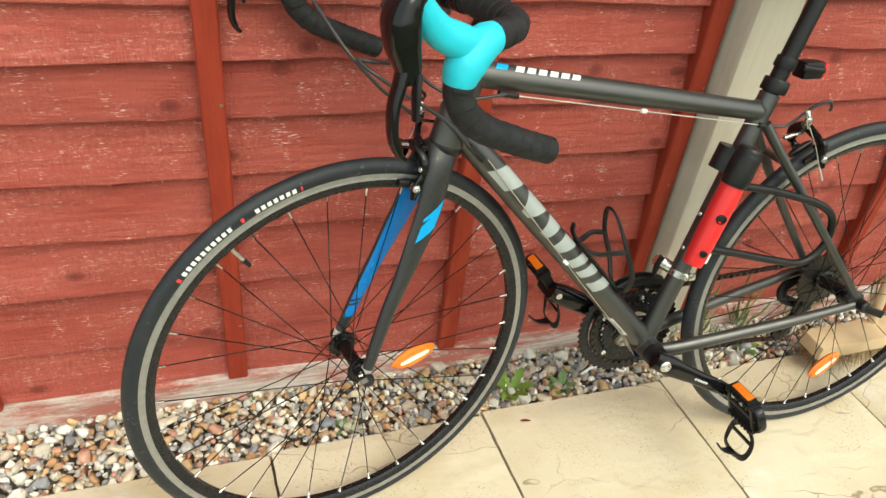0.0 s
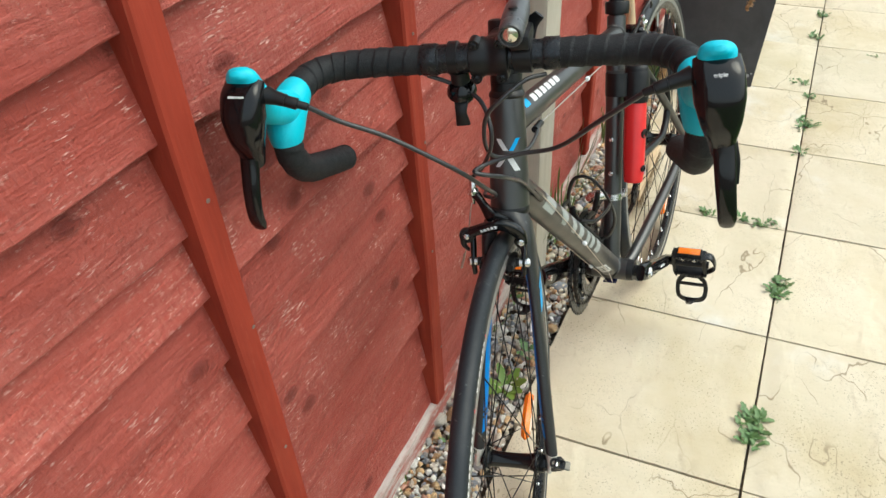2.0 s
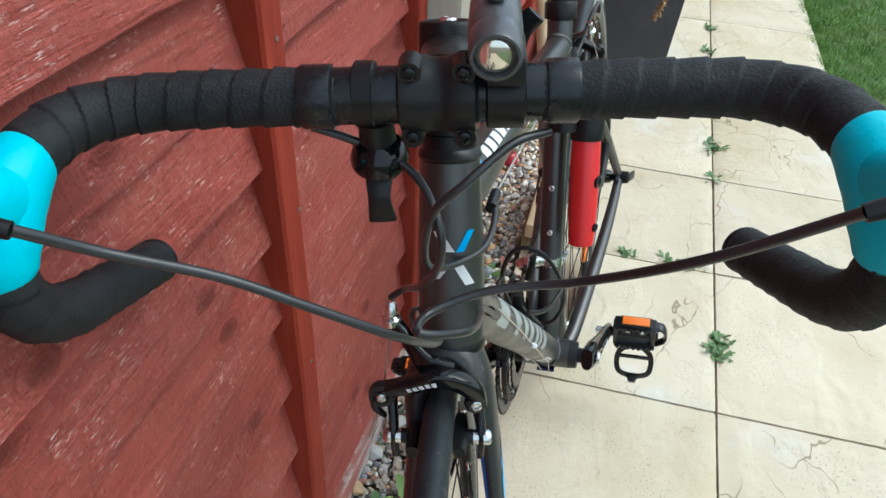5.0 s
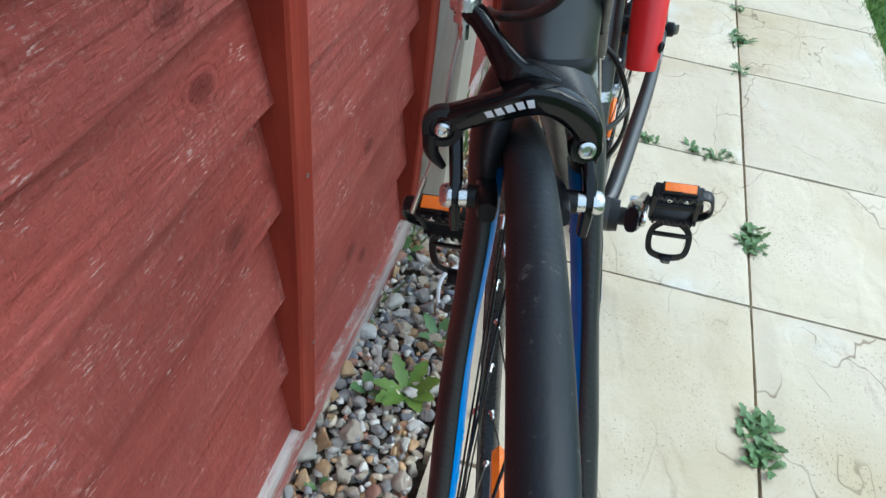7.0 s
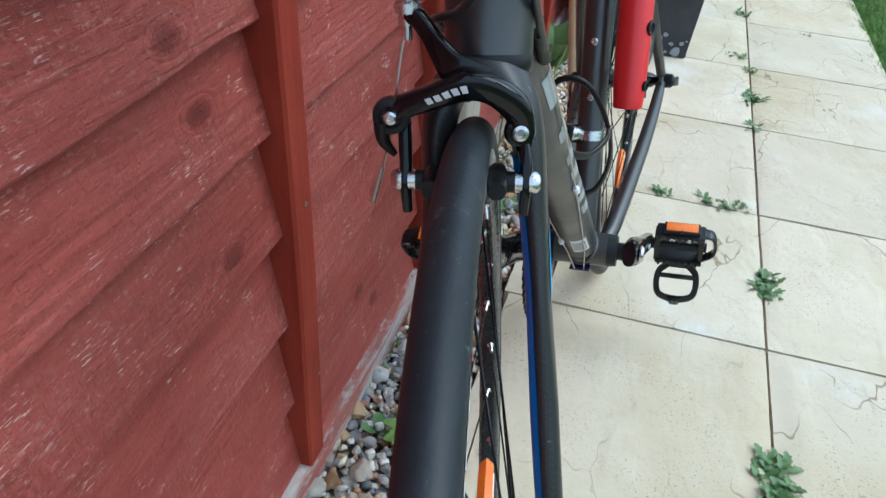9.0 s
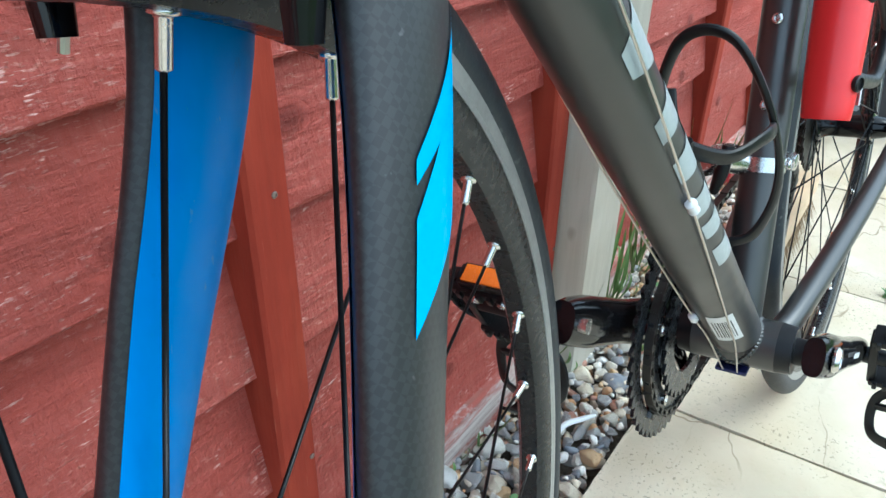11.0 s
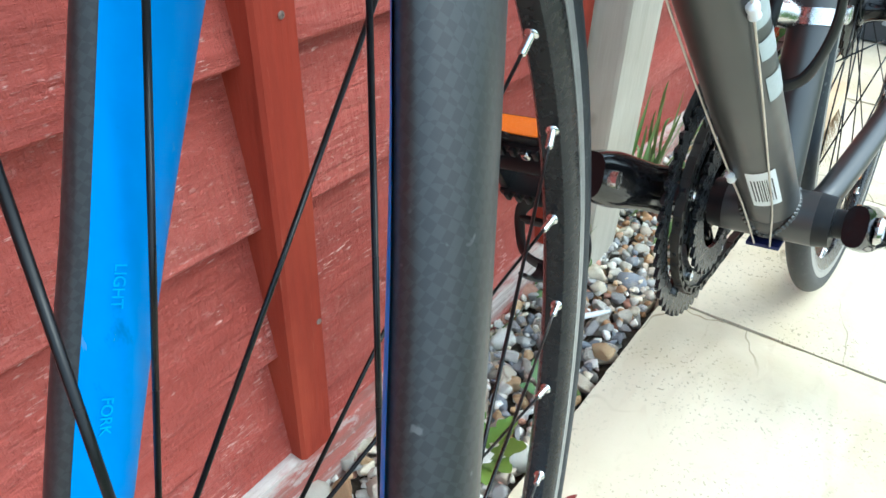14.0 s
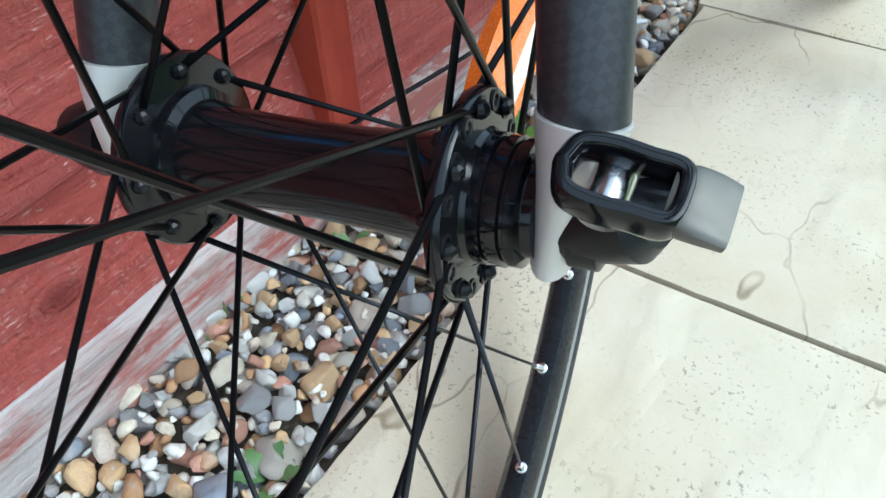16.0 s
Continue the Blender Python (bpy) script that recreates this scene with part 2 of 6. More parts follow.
def carbon():
    m = Mat("woven_carbon", (0.018, 0.018, 0.020), 0.38, 0.0, 0.0)
    ch = m.node("ShaderNodeTexChecker", Scale=500.0)
    ch.inputs["Color1"].default_value, ch.inputs["Color2"].default_value = (0, 0, 0, 1), (1, 1, 1, 1)
    m.link(m.coords((1, 1, 1), rot=(0.6, 0.5, 0.78)), ch.inputs["Vector"])
    m.mix(m.times(ch.outputs["Fac"], 0.8), (0.029, 0.030, 0.032))
    m.mix(m.times(m.noise(200, 2, lo=0.70, hi=0.75), 0.35), (0.2, 0.2, 0.2))
    return m.m


def rubber():
    m = Mat("black_tyre_rubber", (0.013, 0.016, 0.021), 0.50, 0.0, 0.0, 0.38)
    m.mix(m.times(m.noise(30, 5, 0.7, lo=0.45, hi=0.7), 0.6), (0.030, 0.032, 0.036))
    m.mix(m.times(m.noise(140, 3, 0.6, lo=0.64, hi=0.74), 0.6), (0.15, 0.15, 0.145))
    m.bump(m.noise(300, 3, lo=0.2, hi=0.8), 0.25, 0.0006)
    return m.m


M_FENCE, M_BATTEN, M_WORN, M_POST = fence_paint(), batten_paint(), worn_board(), grey_timber()
M_SLAB, M_PEBBLE, M_SOIL = slab_stone(), pebble_stone(), soil()
def turf():
    m = Mat("lawn_grass", (0.085, 0.185, 0.030), 0.55, spec=0.3)
    g = m.node("ShaderNodeNewGeometry")
    m.mix(g.outputs["Random Per Island"], (0.24, 0.38, 0.085))
    m.mix(m.times(m.noise(2.6, 4, 0.6, lo=0.50, hi=0.66), 0.6), (0.30, 0.34, 0.10))
    m.mix(m.times(m.noise(11, 4, 0.6, lo=0.48, hi=0.62), 0.45), (0.06, 0.15, 0.028))
    return m.m


M_GRASS = turf()
M_WEED = leaf_green("weed_leaf", (0.07, 0.15, 0.045), (0.15, 0.25, 0.09))
M_BLADE = leaf_green("grass_blade", (0.09, 0.18, 0.04), (0.19, 0.28, 0.09))
M_BOX = leaf_green("box_leaf", (0.05, 0.11, 0.02), (0.13, 0.22, 0.05))
M_FRAME = plain("satin_graphite_frame", (0.098, 0.097, 0.097), 0.34, 0.75, 0.0, 0.03, 3)
M_CARBON, M_RUBBER = carbon(), rubber()
M_BLUE = blue_paint()
M_CYAN_DECAL = plain("cyan_decal", (0.0, 0.34, 0.74), 0.35, 0, 0, 0.05)
M_HOOD = plain("cyan_rubber_hood", (0.018, 0.50, 0.64), 0.5, 0, 0, 0.12, 60, 0.3)
M_TAPE = plain("black_cork_tape", (0.011, 0.012, 0.014), 0.62, 0, 0, 0.3, 90, 0.6, 0.28)
M_GLOSS = plain("gloss_black_paint", (0.004, 0.004, 0.005), 0.10, 0.0, 0.06, 0.1, 40, 0, 0.34)
M_BLACK = plain("black_plastic", (0.007, 0.007, 0.008), 0.36, 0, 0, 0.2, 40, 0, 0.3)
M_ANOD = plain("black_anodised", (0.020, 0.021, 0.024), 0.28, 0.6, 0, 0.2)
M_STEEL = plain("bright_steel", (0.66, 0.66, 0.66), 0.22, 1.0, 0, 0.15)
M_ALU = plain("brushed_aluminium", (0.56, 0.55, 0.53), 0.36, 1.0, 0, 0.25, 80)
M_TRACK = plain("worn_brake_track", (0.27, 0.263, 0.252), 0.40, 0.45, 0, 0.3, 90)
M_WHITE = plain("white_print", (0.72, 0.73, 0.74), 0.5, 0, 0, 0.1)
M_GREYPRINT = plain("silver_grey_decal", (0.34, 0.37, 0.37), 0.40, 0.2, 0, 0.12)
M_REDPRINT = plain("red_print", (0.6, 0.04, 0.05), 0.5)
M_RED = plain("red_lock_plastic", (0.62, 0.018, 0.022), 0.36, 0, 0.15, 0.08)
M_ORANGE = plain("orange_reflector", (0.90, 0.20, 0.01), 0.22, 0, 0.3, 0.15, 200, 0.6)
M_AMBER = plain("pale_reflector_strip", (0.90, 0.80, 0.66), 0.3, 0, 0.3, 0.1)
M_PETAL = plain("dark_red_petal", (0.17, 0.020, 0.016), 0.6)
M_NAIL = plain("dull_nail", (0.22, 0.16, 0.14), 0.5, 0.6)
M_LEVER = plain("grey_lever_metal", (0.12, 0.112, 0.095), 0.45, 0.4, 0, 0.2)
M_CHAIN = plain("dark_chain_steel", (0.060, 0.055, 0.050), 0.40, 0.9, 0, 0.4)
M_SPOKE = plain("black_spoke", (0.018, 0.018, 0.019), 0.30, 0.7, 0, 0.0, 0.5)
M_CABLE = plain("black_cable_housing", (0.020, 0.020, 0.022), 0.36, 0, 0.1, 0.15)
M_WIRE = plain("bare_cable_wire", (0.60, 0.55, 0.50), 0.35, 0.9)
M_PLANTER = plain("charcoal_planter", (0.030, 0.033, 0.040), 0.55, 0, 0, 0.5, 8, 0.2)
M_CHIP = plain("bare_chipped_patch", (0.30, 0.32, 0.34), 0.7)
M_BROOM = plain("pale_broom_wood", (0.52, 0.39, 0.24), 0.6, 0, 0, 0.4, 12)
M_BRISTLE = plain("straw_bristle", (0.25, 0.17, 0.09), 0.8, 0, 0, 0.5, 60)
M_DRY = plain("dried_flower_stalk", (0.36, 0.22, 0.10), 0.85, 0, 0, 0.5, 60)
M_SILVERTIP = plain("silver_dropout_paint", (0.60, 0.58, 0.54), 0.35, 0.3, 0, 0.2)
M_LENS = plain("clear_lamp_lens", (0.75, 0.72, 0.62), 0.08, 0.9)
M_LAMPGREY = plain("grey_lamp_shell", (0.060, 0.062, 0.068), 0.33, 0.1, 0.1, 0.2)
M_BLUECLIP = plain("blue_cable_guide", (0.01, 0.013, 0.07), 0.4)
M_PINK = plain("faded_red_plastic", (0.45, 0.03, 0.05), 0.4)
M_TERRA = plain("terracotta_pot", (0.42, 0.30, 0.25), 0.8, 0, 0, 0.4)


# ---- mesh helpers ----
def part(name, bm, material, parent=None, label="", smooth=True):
    me = bpy.data.meshes.new(name)
    bmesh.ops.recalc_face_normals(bm, faces=bm.faces)
    bm.to_mesh(me)
    bm.free()
    for p in me.polygons:
        p.use_smooth = smooth
    if smooth:
        me.set_sharp_from_angle(angle=radians(38))
    me.materials.append(material)
    ob = new(name, me)
    ob.parent = parent
    if label:
        ob["label"] = label
    return ob


def share(name, me, parent, m, label=""):
    ob = new(name, me)
    ob.parent = parent
    ob.matrix_basis = m
    if label:
        ob["label"] = label
    return ob


def from_arrays(name, verts, faces, material, parent=None, smooth=False):
    me = bpy.data.meshes.new(name)
    me.from_pydata(verts, [], faces)
    me.update()
    for p in me.polygons:
        p.use_smooth = smooth
    me.materials.append(material)
    ob = new(name, me)
    ob.parent = parent
    return ob


def box(x0, x1, y0, y1, z0, z1, bevel=0.0, m=None, bm=None):
    own = bmesh.new()
    r = bmesh.ops.create_cube(own, size=1.0)
    bmesh.ops.transform(own, matrix=Matrix.Translation(((x0 + x1) / 2, (y0 + y1) / 2, (z0 + z1) / 2)) @ Matrix.Diagonal((x1 - x0, y1 - y0, z1 - z0, 1)), verts=own.verts)
    if bevel:
        bmesh.ops.bevel(own, geom=own.edges[:], offset=bevel, segments=2, affect="EDGES", profile=0.6)
    if m is not None:
        bmesh.ops.transform(own, matrix=m, verts=own.verts)
    return merge(bm, own) if bm is not None else own


def merge(bm, other):
    me = bpy.data.meshes.new("scratch")
    other.to_mesh(me)
    other.free()
    bm.from_mesh(me)
    bpy.data.meshes.remove(me)
    return bm


def spline(pts, n):
    """n points along a smooth curve through pts."""
    p = [Vector(q) for q in pts]
    if len(p) == 2:
        return [p[0].lerp(p[1], i / (n - 1)) for i in range(n)]
    out, k = [], len(p) - 1
    d = [0.0]
    for a, b in zip(p, p[1:]):
        d.append(d[-1] + max(1e-9, (b - a).length) ** 0.5)
    for i in range(n):
        t = d[-1] * i / (n - 1)
        j = min(k - 1, max(0, sum(1 for x in d[1:-1] if x <= t)))
        h = d[j + 1] - d[j]
        u = (t - d[j]) / h

        def slope(q):
            if q == 0:
                return (p[1] - p[0]) / (d[1] - d[0])
            if q == k:
                return (p[k] - p[k - 1]) / (d[k] - d[k - 1])
            return (p[q + 1] - p[q - 1]) / (d[q + 1] - d[q - 1])
        u2, u3 = u * u, u * u * u
        out.append((2 * u3 - 3 * u2 + 1) * p[j] + (u3 - 2 * u2 + u) * h * slope(j) + (3 * u2 - 2 * u3) * p[j + 1] + (u3 - u2) * h * slope(j + 1))
    return out


def lerp_list(v, u):
    if isinstance(v, (int, float)):
        return v
    x = u * (len(v) - 1)
    i = min(len(v) - 2, int(x))
    return v[i] + (v[i + 1] - v[i]) * (x - i)


class Tube:
    """A swept oval: ra along ref, rb across it."""

    def __init__(self, pts, ra, rb=None, n=24, ref=None):
        self.c = spline(pts, n)
        self.n, self.ra, self.rb = n, ra, ra if rb is None else rb
        self.t = [(self.c[min(n - 1, i + 1)] - self.c[max(0, i - 1)]).normalized() for i in range(n)]
        self.a = []
        last = None
        for t in self.t:
            r = Vector(ref) if ref is not None else (last if last is not None else (Vector((0, 0, 1)) if abs(t.z) < 0.8 else Vector((1, 0, 0))))
            a = (r - t * r.dot(t))
            a = a.normalized() if a.length > 1e-6 else last
            self.a.append(a)
            last = a
        self.b = [t.cross(a) for t, a in zip(self.t, self.a)]

    def at(self, u, th, off=0.0):
        x = max(0.0, min(1.0, u)) * (self.n - 1)
        i = min(self.n - 2, int(x))
        f = x - i
        c, a, b = self.c[i].lerp(self.c[i + 1], f), self.a[i].lerp(self.a[i + 1], f), self.b[i].lerp(self.b[i + 1], f)
        th = radians(th)
        return c + a * (math.cos(th) * (lerp_list(self.ra, u) + off)) + b * (math.sin(th) * (lerp_list(self.rb, u) + off))

    def mesh(self, seg=16, caps=True, bm=None, shape=None):
        bm = bm or bmesh.new()
        rings = []
        for i in range(self.n):
            u = i / (self.n - 1)
            ra, rb = lerp_list(self.ra, u), lerp_list(self.rb, u)
            ring = []
            for k in range(seg):
                th = 2 * math.pi * k / seg
                ca, sa = math.cos(th), math.sin(th)
                if shape:
                    ca, sa = math.copysign(abs(ca) ** shape, ca), math.copysign(abs(sa) ** shape, sa)
                ring.append(bm.verts.new(self.c[i] + self.a[i] * (ca * ra) + self.b[i] * (sa * rb)))
            rings.append(ring)
        for r, q in zip(rings, rings[1:]):
            for k in range(seg):
                bm.faces.new((r[k], r[(k + 1) % seg], q[(k + 1) % seg], q[k]))
        if caps:
            bm.faces.new(rings[0][::-1])
            bm.faces.new(rings[-1])
        return bm

    def patch(self, corners, nu=8, nv=8, off=0.0004, bm=None):
        """A thin decal that follows the surface; corners: four (u, degrees), in order round it."""
        bm = bm or bmesh.new()
        grid = []
        for i in range(nu + 1):
            row = []
            for j in range(nv + 1):
                p, q = i / nu, j / nv
                c = [corners[0][k] * (1 - p) * (1 - q) + corners[1][k] * p * (1 - q) + corners[2][k] * p * q + corners[3][k] * (1 - p) * q for k in (0, 1)]
                row.append(bm.verts.new(self.at(c[0], c[1], off)))
            grid.append(row)
        for i in range(nu):
            for j in range(nv):
                bm.faces.new((grid[i][j], grid[i + 1][j], grid[i + 1][j + 1], grid[i][j + 1]))
        return bm


def tube(pts, ra, rb=None, n=24, seg=12, ref=None, caps=True, bm=None, shape=None):
    return Tube(pts, ra, rb, n, ref).mesh(seg, caps, bm, shape)


def lathe(profile, seg=32, m=None, bm=None, closed=False):
    """Turns (radius, height) about z, then places it by m."""
    own = bmesh.new()
    rings = []
    for r, z in profile:
        rings.append([own.verts.new((r * math.cos(2 * math.pi * k / seg), r * math.sin(2 * math.pi * k / seg), z)) for k in range(seg)])
    pairs = list(zip(rings, rings[1:])) + ([(rings[-1], rings[0])] if closed else [])
    for a, b in pairs:
        for k in range(seg):
            own.faces.new((a[k], a[(k + 1) % seg], b[(k + 1) % seg], b[k]))
    if not closed:
        for ring in (rings[0][::-1], rings[-1]):
            own.faces.new(ring)
    bmesh.ops.remove_doubles(own, verts=own.verts, dist=1e-6)
    if m is not None:
        bmesh.ops.transform(own, matrix=m, verts=own.verts)
    return merge(bm, own) if bm is not None else own


def aim(a, b):
    """A pose at a whose z axis points to b."""
    a, b = Vector(a), Vector(b)
    return Matrix.Translation(a) @ (b - a).to_track_quat("Z", "Y").to_matrix().to_4x4()


def rod(a, b, r, seg=12, r2=None, bm=None):
    length = (Vector(b) - Vector(a)).length
    return lathe([(r, 0), (r if r2 is None else r2, length)], seg, aim(a, b), bm)


def bolt(p, direction, r=0.004, h=0.004, bm=None):
    """A domed socket bolt head."""
    p, d = Vector(p), Vector(direction).normalized()
    return lathe([(r * 0.98, 0), (r, h * 0.3), (r * 0.9, h * 0.75), (r * 0.6, h), (r * 0.5, h), (r * 0.42, h * 0.35), (0.0002, h * 0.35)], 20, aim(p, p + d), bm)


def plate(outline, thick, m=None, bevel=0.0):
    """A flat outline in x, z given a thickness along y."""
    bm = bmesh.new()
    f = bm.faces.new([bm.verts.new((x, -thick / 2, z)) for x, z in outline])
    r = bmesh.ops.extrude_face_region(bm, geom=[f])
    bmesh.ops.translate(bm, verts=[v for v in r["geom"] if isinstance(v, bmesh.types.BMVert)], vec=(0, thick, 0))
    if bevel:
        bmesh.ops.bevel(bm, geom=bm.edges[:], offset=bevel, segments=2, affect="EDGES")
    if m is not None:
        bmesh.ops.transform(bm, matrix=m, verts=bm.verts)
    return bm


def thing(name, label, category, m=None, group=""):
    ob = new(name)
    ob.empty_display_size = 0.1
    if m is not None:
        ob.matrix_world = m
    return tagged(ob, label, category, group)


# ---- ground and setting ----
FENCE_Y = 0.909
PATIO_EDGE, COLUMN, LAWN_EDGE = 0.742, 0.295, -0.120
ROW0, PITCH, SKEW = 0.994, 0.430, -0.053

bm = bmesh.new()
bmesh.ops.create_grid(bm, x_segments=8, y_segments=8, size=300)
bmesh.ops.translate(bm, verts=bm.verts, vec=(0, 0, -0.09))
tagged(part("ground", bm, M_SOIL), "bare earth that underlies garden and reaches the horizon", "ground", kind="structure")

bm = bmesh.new()
nx, ny = 90, 50
vs = [[None] * (ny + 1) for _ in range(nx + 1)]
for i in range(nx + 1):
    for j in range(ny + 1):
        x, y = -3 + 12 * i / nx, LAWN_EDGE - 6 * (j / ny) ** 2
        z = -0.014 + 0.006 * noise.noise((x * 3, y * 3, 1))
        if j == 0:
            y += 0.012 * noise.noise((x * 9, 0, 4))
        vs[i][j] = bm.verts.new((x, y, z))
for i in range(nx):
    for j in range(ny):
        bm.faces.new((vs[i][j], vs[i + 1][j], vs[i + 1][j + 1], vs[i][j + 1]))
lawn_soil = Mat("lawn_thatch", (0.07, 0.15, 0.03), 0.9)
lawn_soil.mix(lawn_soil.noise(40, 5, 0.7, lo=0.4, hi=0.65), (0.09, 0.085, 0.04))
lawn = tagged(part("lawn", bm, lawn_soil.m), "short mown green lawn beside the paved path", "lawn", kind="structure")

# gravel bed and the sheet under the slabs
bm = bmesh.new()
g = bmesh.ops.create_grid(bm, x_segments=160, y_segments=10, size=0.5)
for v in bm.verts:
    v.co = Vector((2.0 + v.co.x * 7.6, 0.80 + v.co.y * 0.28, -0.036))
    v.co.z += 0.008 * noise.noise(v.co * 14)
gravel = tagged(part("gravel_bed", bm, M_SOIL), "narrow bed of mixed brown, grey and white pebbles along the fence", "gravel", kind="structure")
patio = tagged(part("patio", box(-2.4, 6.6, LAWN_EDGE + 0.01, 0.70, -0.07, -0.016), M_SOIL), "path of cream riven concrete slabs with weedy joints", "paving", kind="structure")


# ---- fence ----
def set_back(z):
    """How far the fence leans back at height z."""
    return 0.011 * min(1.0, max(0.0, (z - 0.35) / 0.5))


def board(parent, x0, x1, z0, z1, seed, y=FENCE_Y):
    """One waney overlapping board; its lower edge stands proud of the board below."""
    bm = bmesh.new()
    n = max(4, int((x1 - x0) / 0.03))
    rows = []
    for i in range(n + 1):
        x = x0 + (x1 - x0) * i / n
        wane = 0.008 * noise.noise((x * 3.2, seed * 7.1, 0)) + 0.003 * noise.noise((x * 15, seed * 3.3, 5))
        dent = noise.noise((x * 2.2, seed * 5.7, 9))
        if dent > 0.35:
            wane += (dent - 0.35) * 0.05
        bow = 0.003 * noise.noise((x * 1.6, seed * 1.9, 3))
        zb = z0 + wane
        rows.append([bm.verts.new(c) for c in (
            (x, y - 0.0010 + bow, zb + 0.0010), (x, y - 0.0115 + bow, zb), (x, y - 0.0130 + bow, zb + 0.002),
            (x, y - 0.0035 + bow + 0.001 * noise.noise((x * 9, zb, seed)), z0 + (z1 - z0) * 0.45), (x, y + 0.0095 + bow, z1), (x, y + 0.0175 + bow, z1))])
    for v in bm.verts:
        v.co.y += set_back(v.co.z)
    for a, b in zip(rows, rows[1:]):
        for k in range(6):
            bm.faces.new((a[k], a[(k + 1) % 6], b[(k + 1) % 6], b[k]))
    bm.faces.new(rows[0][::-1])
    bm.faces.new(rows[-1])
    return part("board", bm, M_FENCE, parent, "", False)


def batten(parent, x0, x1, y0, y1, z0, z1, seed):
    bm = bmesh.new()
    n = 30
    rings = []
    for i in range(n + 1):
        z = z0 + (z1 - z0) * i / n
        w = 0.0014 * noise.noise((seed, z * 7, 1))
        c = 0.003
        f = y0 + set_back(z)
        rings.append([bm.verts.new(q) for q in ((x0 + w, y1, z), (x0 + w, f + c, z), (x0 + c + w, f, z), (x1 - c + w, f, z), (x1 + w, f + c, z), (x1 + w, y1, z))])
    for a, b in zip(rings, rings[1:]):
        for k in range(6):
            bm.faces.new((a[k], a[(k + 1) % 6], b[(k + 1) % 6], b[k]))
    bm.faces.new(rings[0][::-1])
    bm.faces.new(rings[-1])
    return part("batten", bm, M_BATTEN, parent)


EDGES_A = [0.046, 0.157, 0.282, 0.399, 0.505, 0.608, 0.699, 0.785, 0.877, 0.985, 1.085, 1.185, 1.29, 1.39, 1.49, 1.59, 1.69, 1.79]
EDGES_B = [0.046, 0.150, 0.275, 0.380, 0.490, 0.590, 0.700, 0.795, 0.900, 1.00, 1.10, 1.20, 1.30, 1.40, 1.50, 1.60, 1.70, 1.79]


def fence_panel(name, x0, x1, edges, battens, seed):
    panel = part(name, box(x0, x1, FENCE_Y + 0.032, FENCE_Y + 0.040, 0.05, 1.80), M_FENCE)
    tagged(panel, "overlapping waney fence boards stained red, weathered and knotty", "fence panel", "fence panels", "structure")
    for i, (a, b) in enumerate(zip(edges, edges[1:])):
        board(panel, x0, x1, a, b + 0.022, seed + i * 1.37)
    for i, x in enumerate(battens):
        b = batten(panel, x - 0.0185, x + 0.0185, 0.880, FENCE_Y + 0.022, 0.046, 1.80, seed + i)
        nails = bmesh.new()
        for k, z in enumerate(edges[1:-1:2]):
            bolt((x + 0.008 + 0.004 * (-1) ** k, 0.8797 + set_back(z + 0.03), z + 0.03), (0, -1, 0), 0.0026, 0.0010, nails)
        part("nail", nails, M_NAIL, b)
    part("cap_rail", box(x0, x1, 0.885, FENCE_Y + 0.05, 1.80, 1.83, 0.003), M_BATTEN, panel)
    return panel


fence_panel("fence_panel", -0.880, 0.950, EDGES_A, (-0.800, -0.367, 0.068, 0.504, 0.930), 3.0)
fence_panel("fence_panel", 1.065, 2.89, EDGES_B, (1.10, 1.54, 1.975, 2.41, 2.86), 21.0)
fence_panel("fence_panel", 3.005, 4.83, EDGES_A, (3.04, 3.48, 3.91, 4.35, 4.80), 43.0)
fence_panel("fence_panel", -2.82, -0.995, EDGES_B, (-2.78, -2.35, -1.92, -1.47, -1.03), 61.0)


def timber_post(x0, x1):
    bm = bmesh.new()
    rings = []
    for i in range(25):
        z = -0.10 + 1.98 * i / 24
        ring = []
        for x, y in ((x0, 0.950), (x0, 0.850), (x0 + 0.005, 0.843), (x1 - 0.005, 0.843), (x1, 0.850), (x1, 0.950)):
            ring.append(bm.verts.new((x + 0.0012 * noise.noise((x * 9, z * 5, 2)), y + 0.0012 * noise.noise((z * 4, x, 7)), z)))
        rings.append(ring)
    for a, b in zip(rings, rings[1:]):
        for k in range(6):
            bm.faces.new((a[k], a[(k + 1) % 6], b[(k + 1) % 6], b[k]))
    bm.faces.new(rings[0][::-1])
    bm.faces.new(rings[-1])
    return tagged(part("fence_post", bm, M_POST), "pale unpainted square timber fence post with knots", "post", "fence posts", "structure")


for px in (0.957, 2.897, -0.988):
    timber_post(px, px + 0.100)


def gravel_board(x0, x1, seed):
    bm = bmesh.new()
    n = int((x1 - x0) / 0.04)
    rings = []
    for i in range(n + 1):
        x = x0 + (x1 - x0) * i / n
        e = 0.0025 * noise.noise((x * 11, seed, 0))
        f = 0.002 * noise.noise((x * 6, seed, 3))
        rings.append([bm.verts.new(q) for q in ((x, 0.94, -0.09), (x, 0.885 + f, -0.09), (x, 0.884 + f, 0.037 + e), (x, 0.886 + f, 0.042 + e), (x, 0.892, 0.045 + e), (x, 0.94, 0.047))])
    for a, b in zip(rings, rings[1:]):
        for k in range(6):
            bm.faces.new((a[k], a[(k + 1) % 6], b[(k + 1) % 6], b[k]))
    bm.faces.new(rings[0][::-1])
    bm.faces.new(rings[-1])
    return tagged(part("gravel_board", bm, M_WORN), "worn base board with flaking red and white paint", "base board", "base boards", "structure")


for i, (a, b) in enumerate(((-0.880, 0.950), (1.065, 2.89), (3.005, 4.83), (-2.82, -0.995))):
    gravel_board(a, b, i * 3.1)


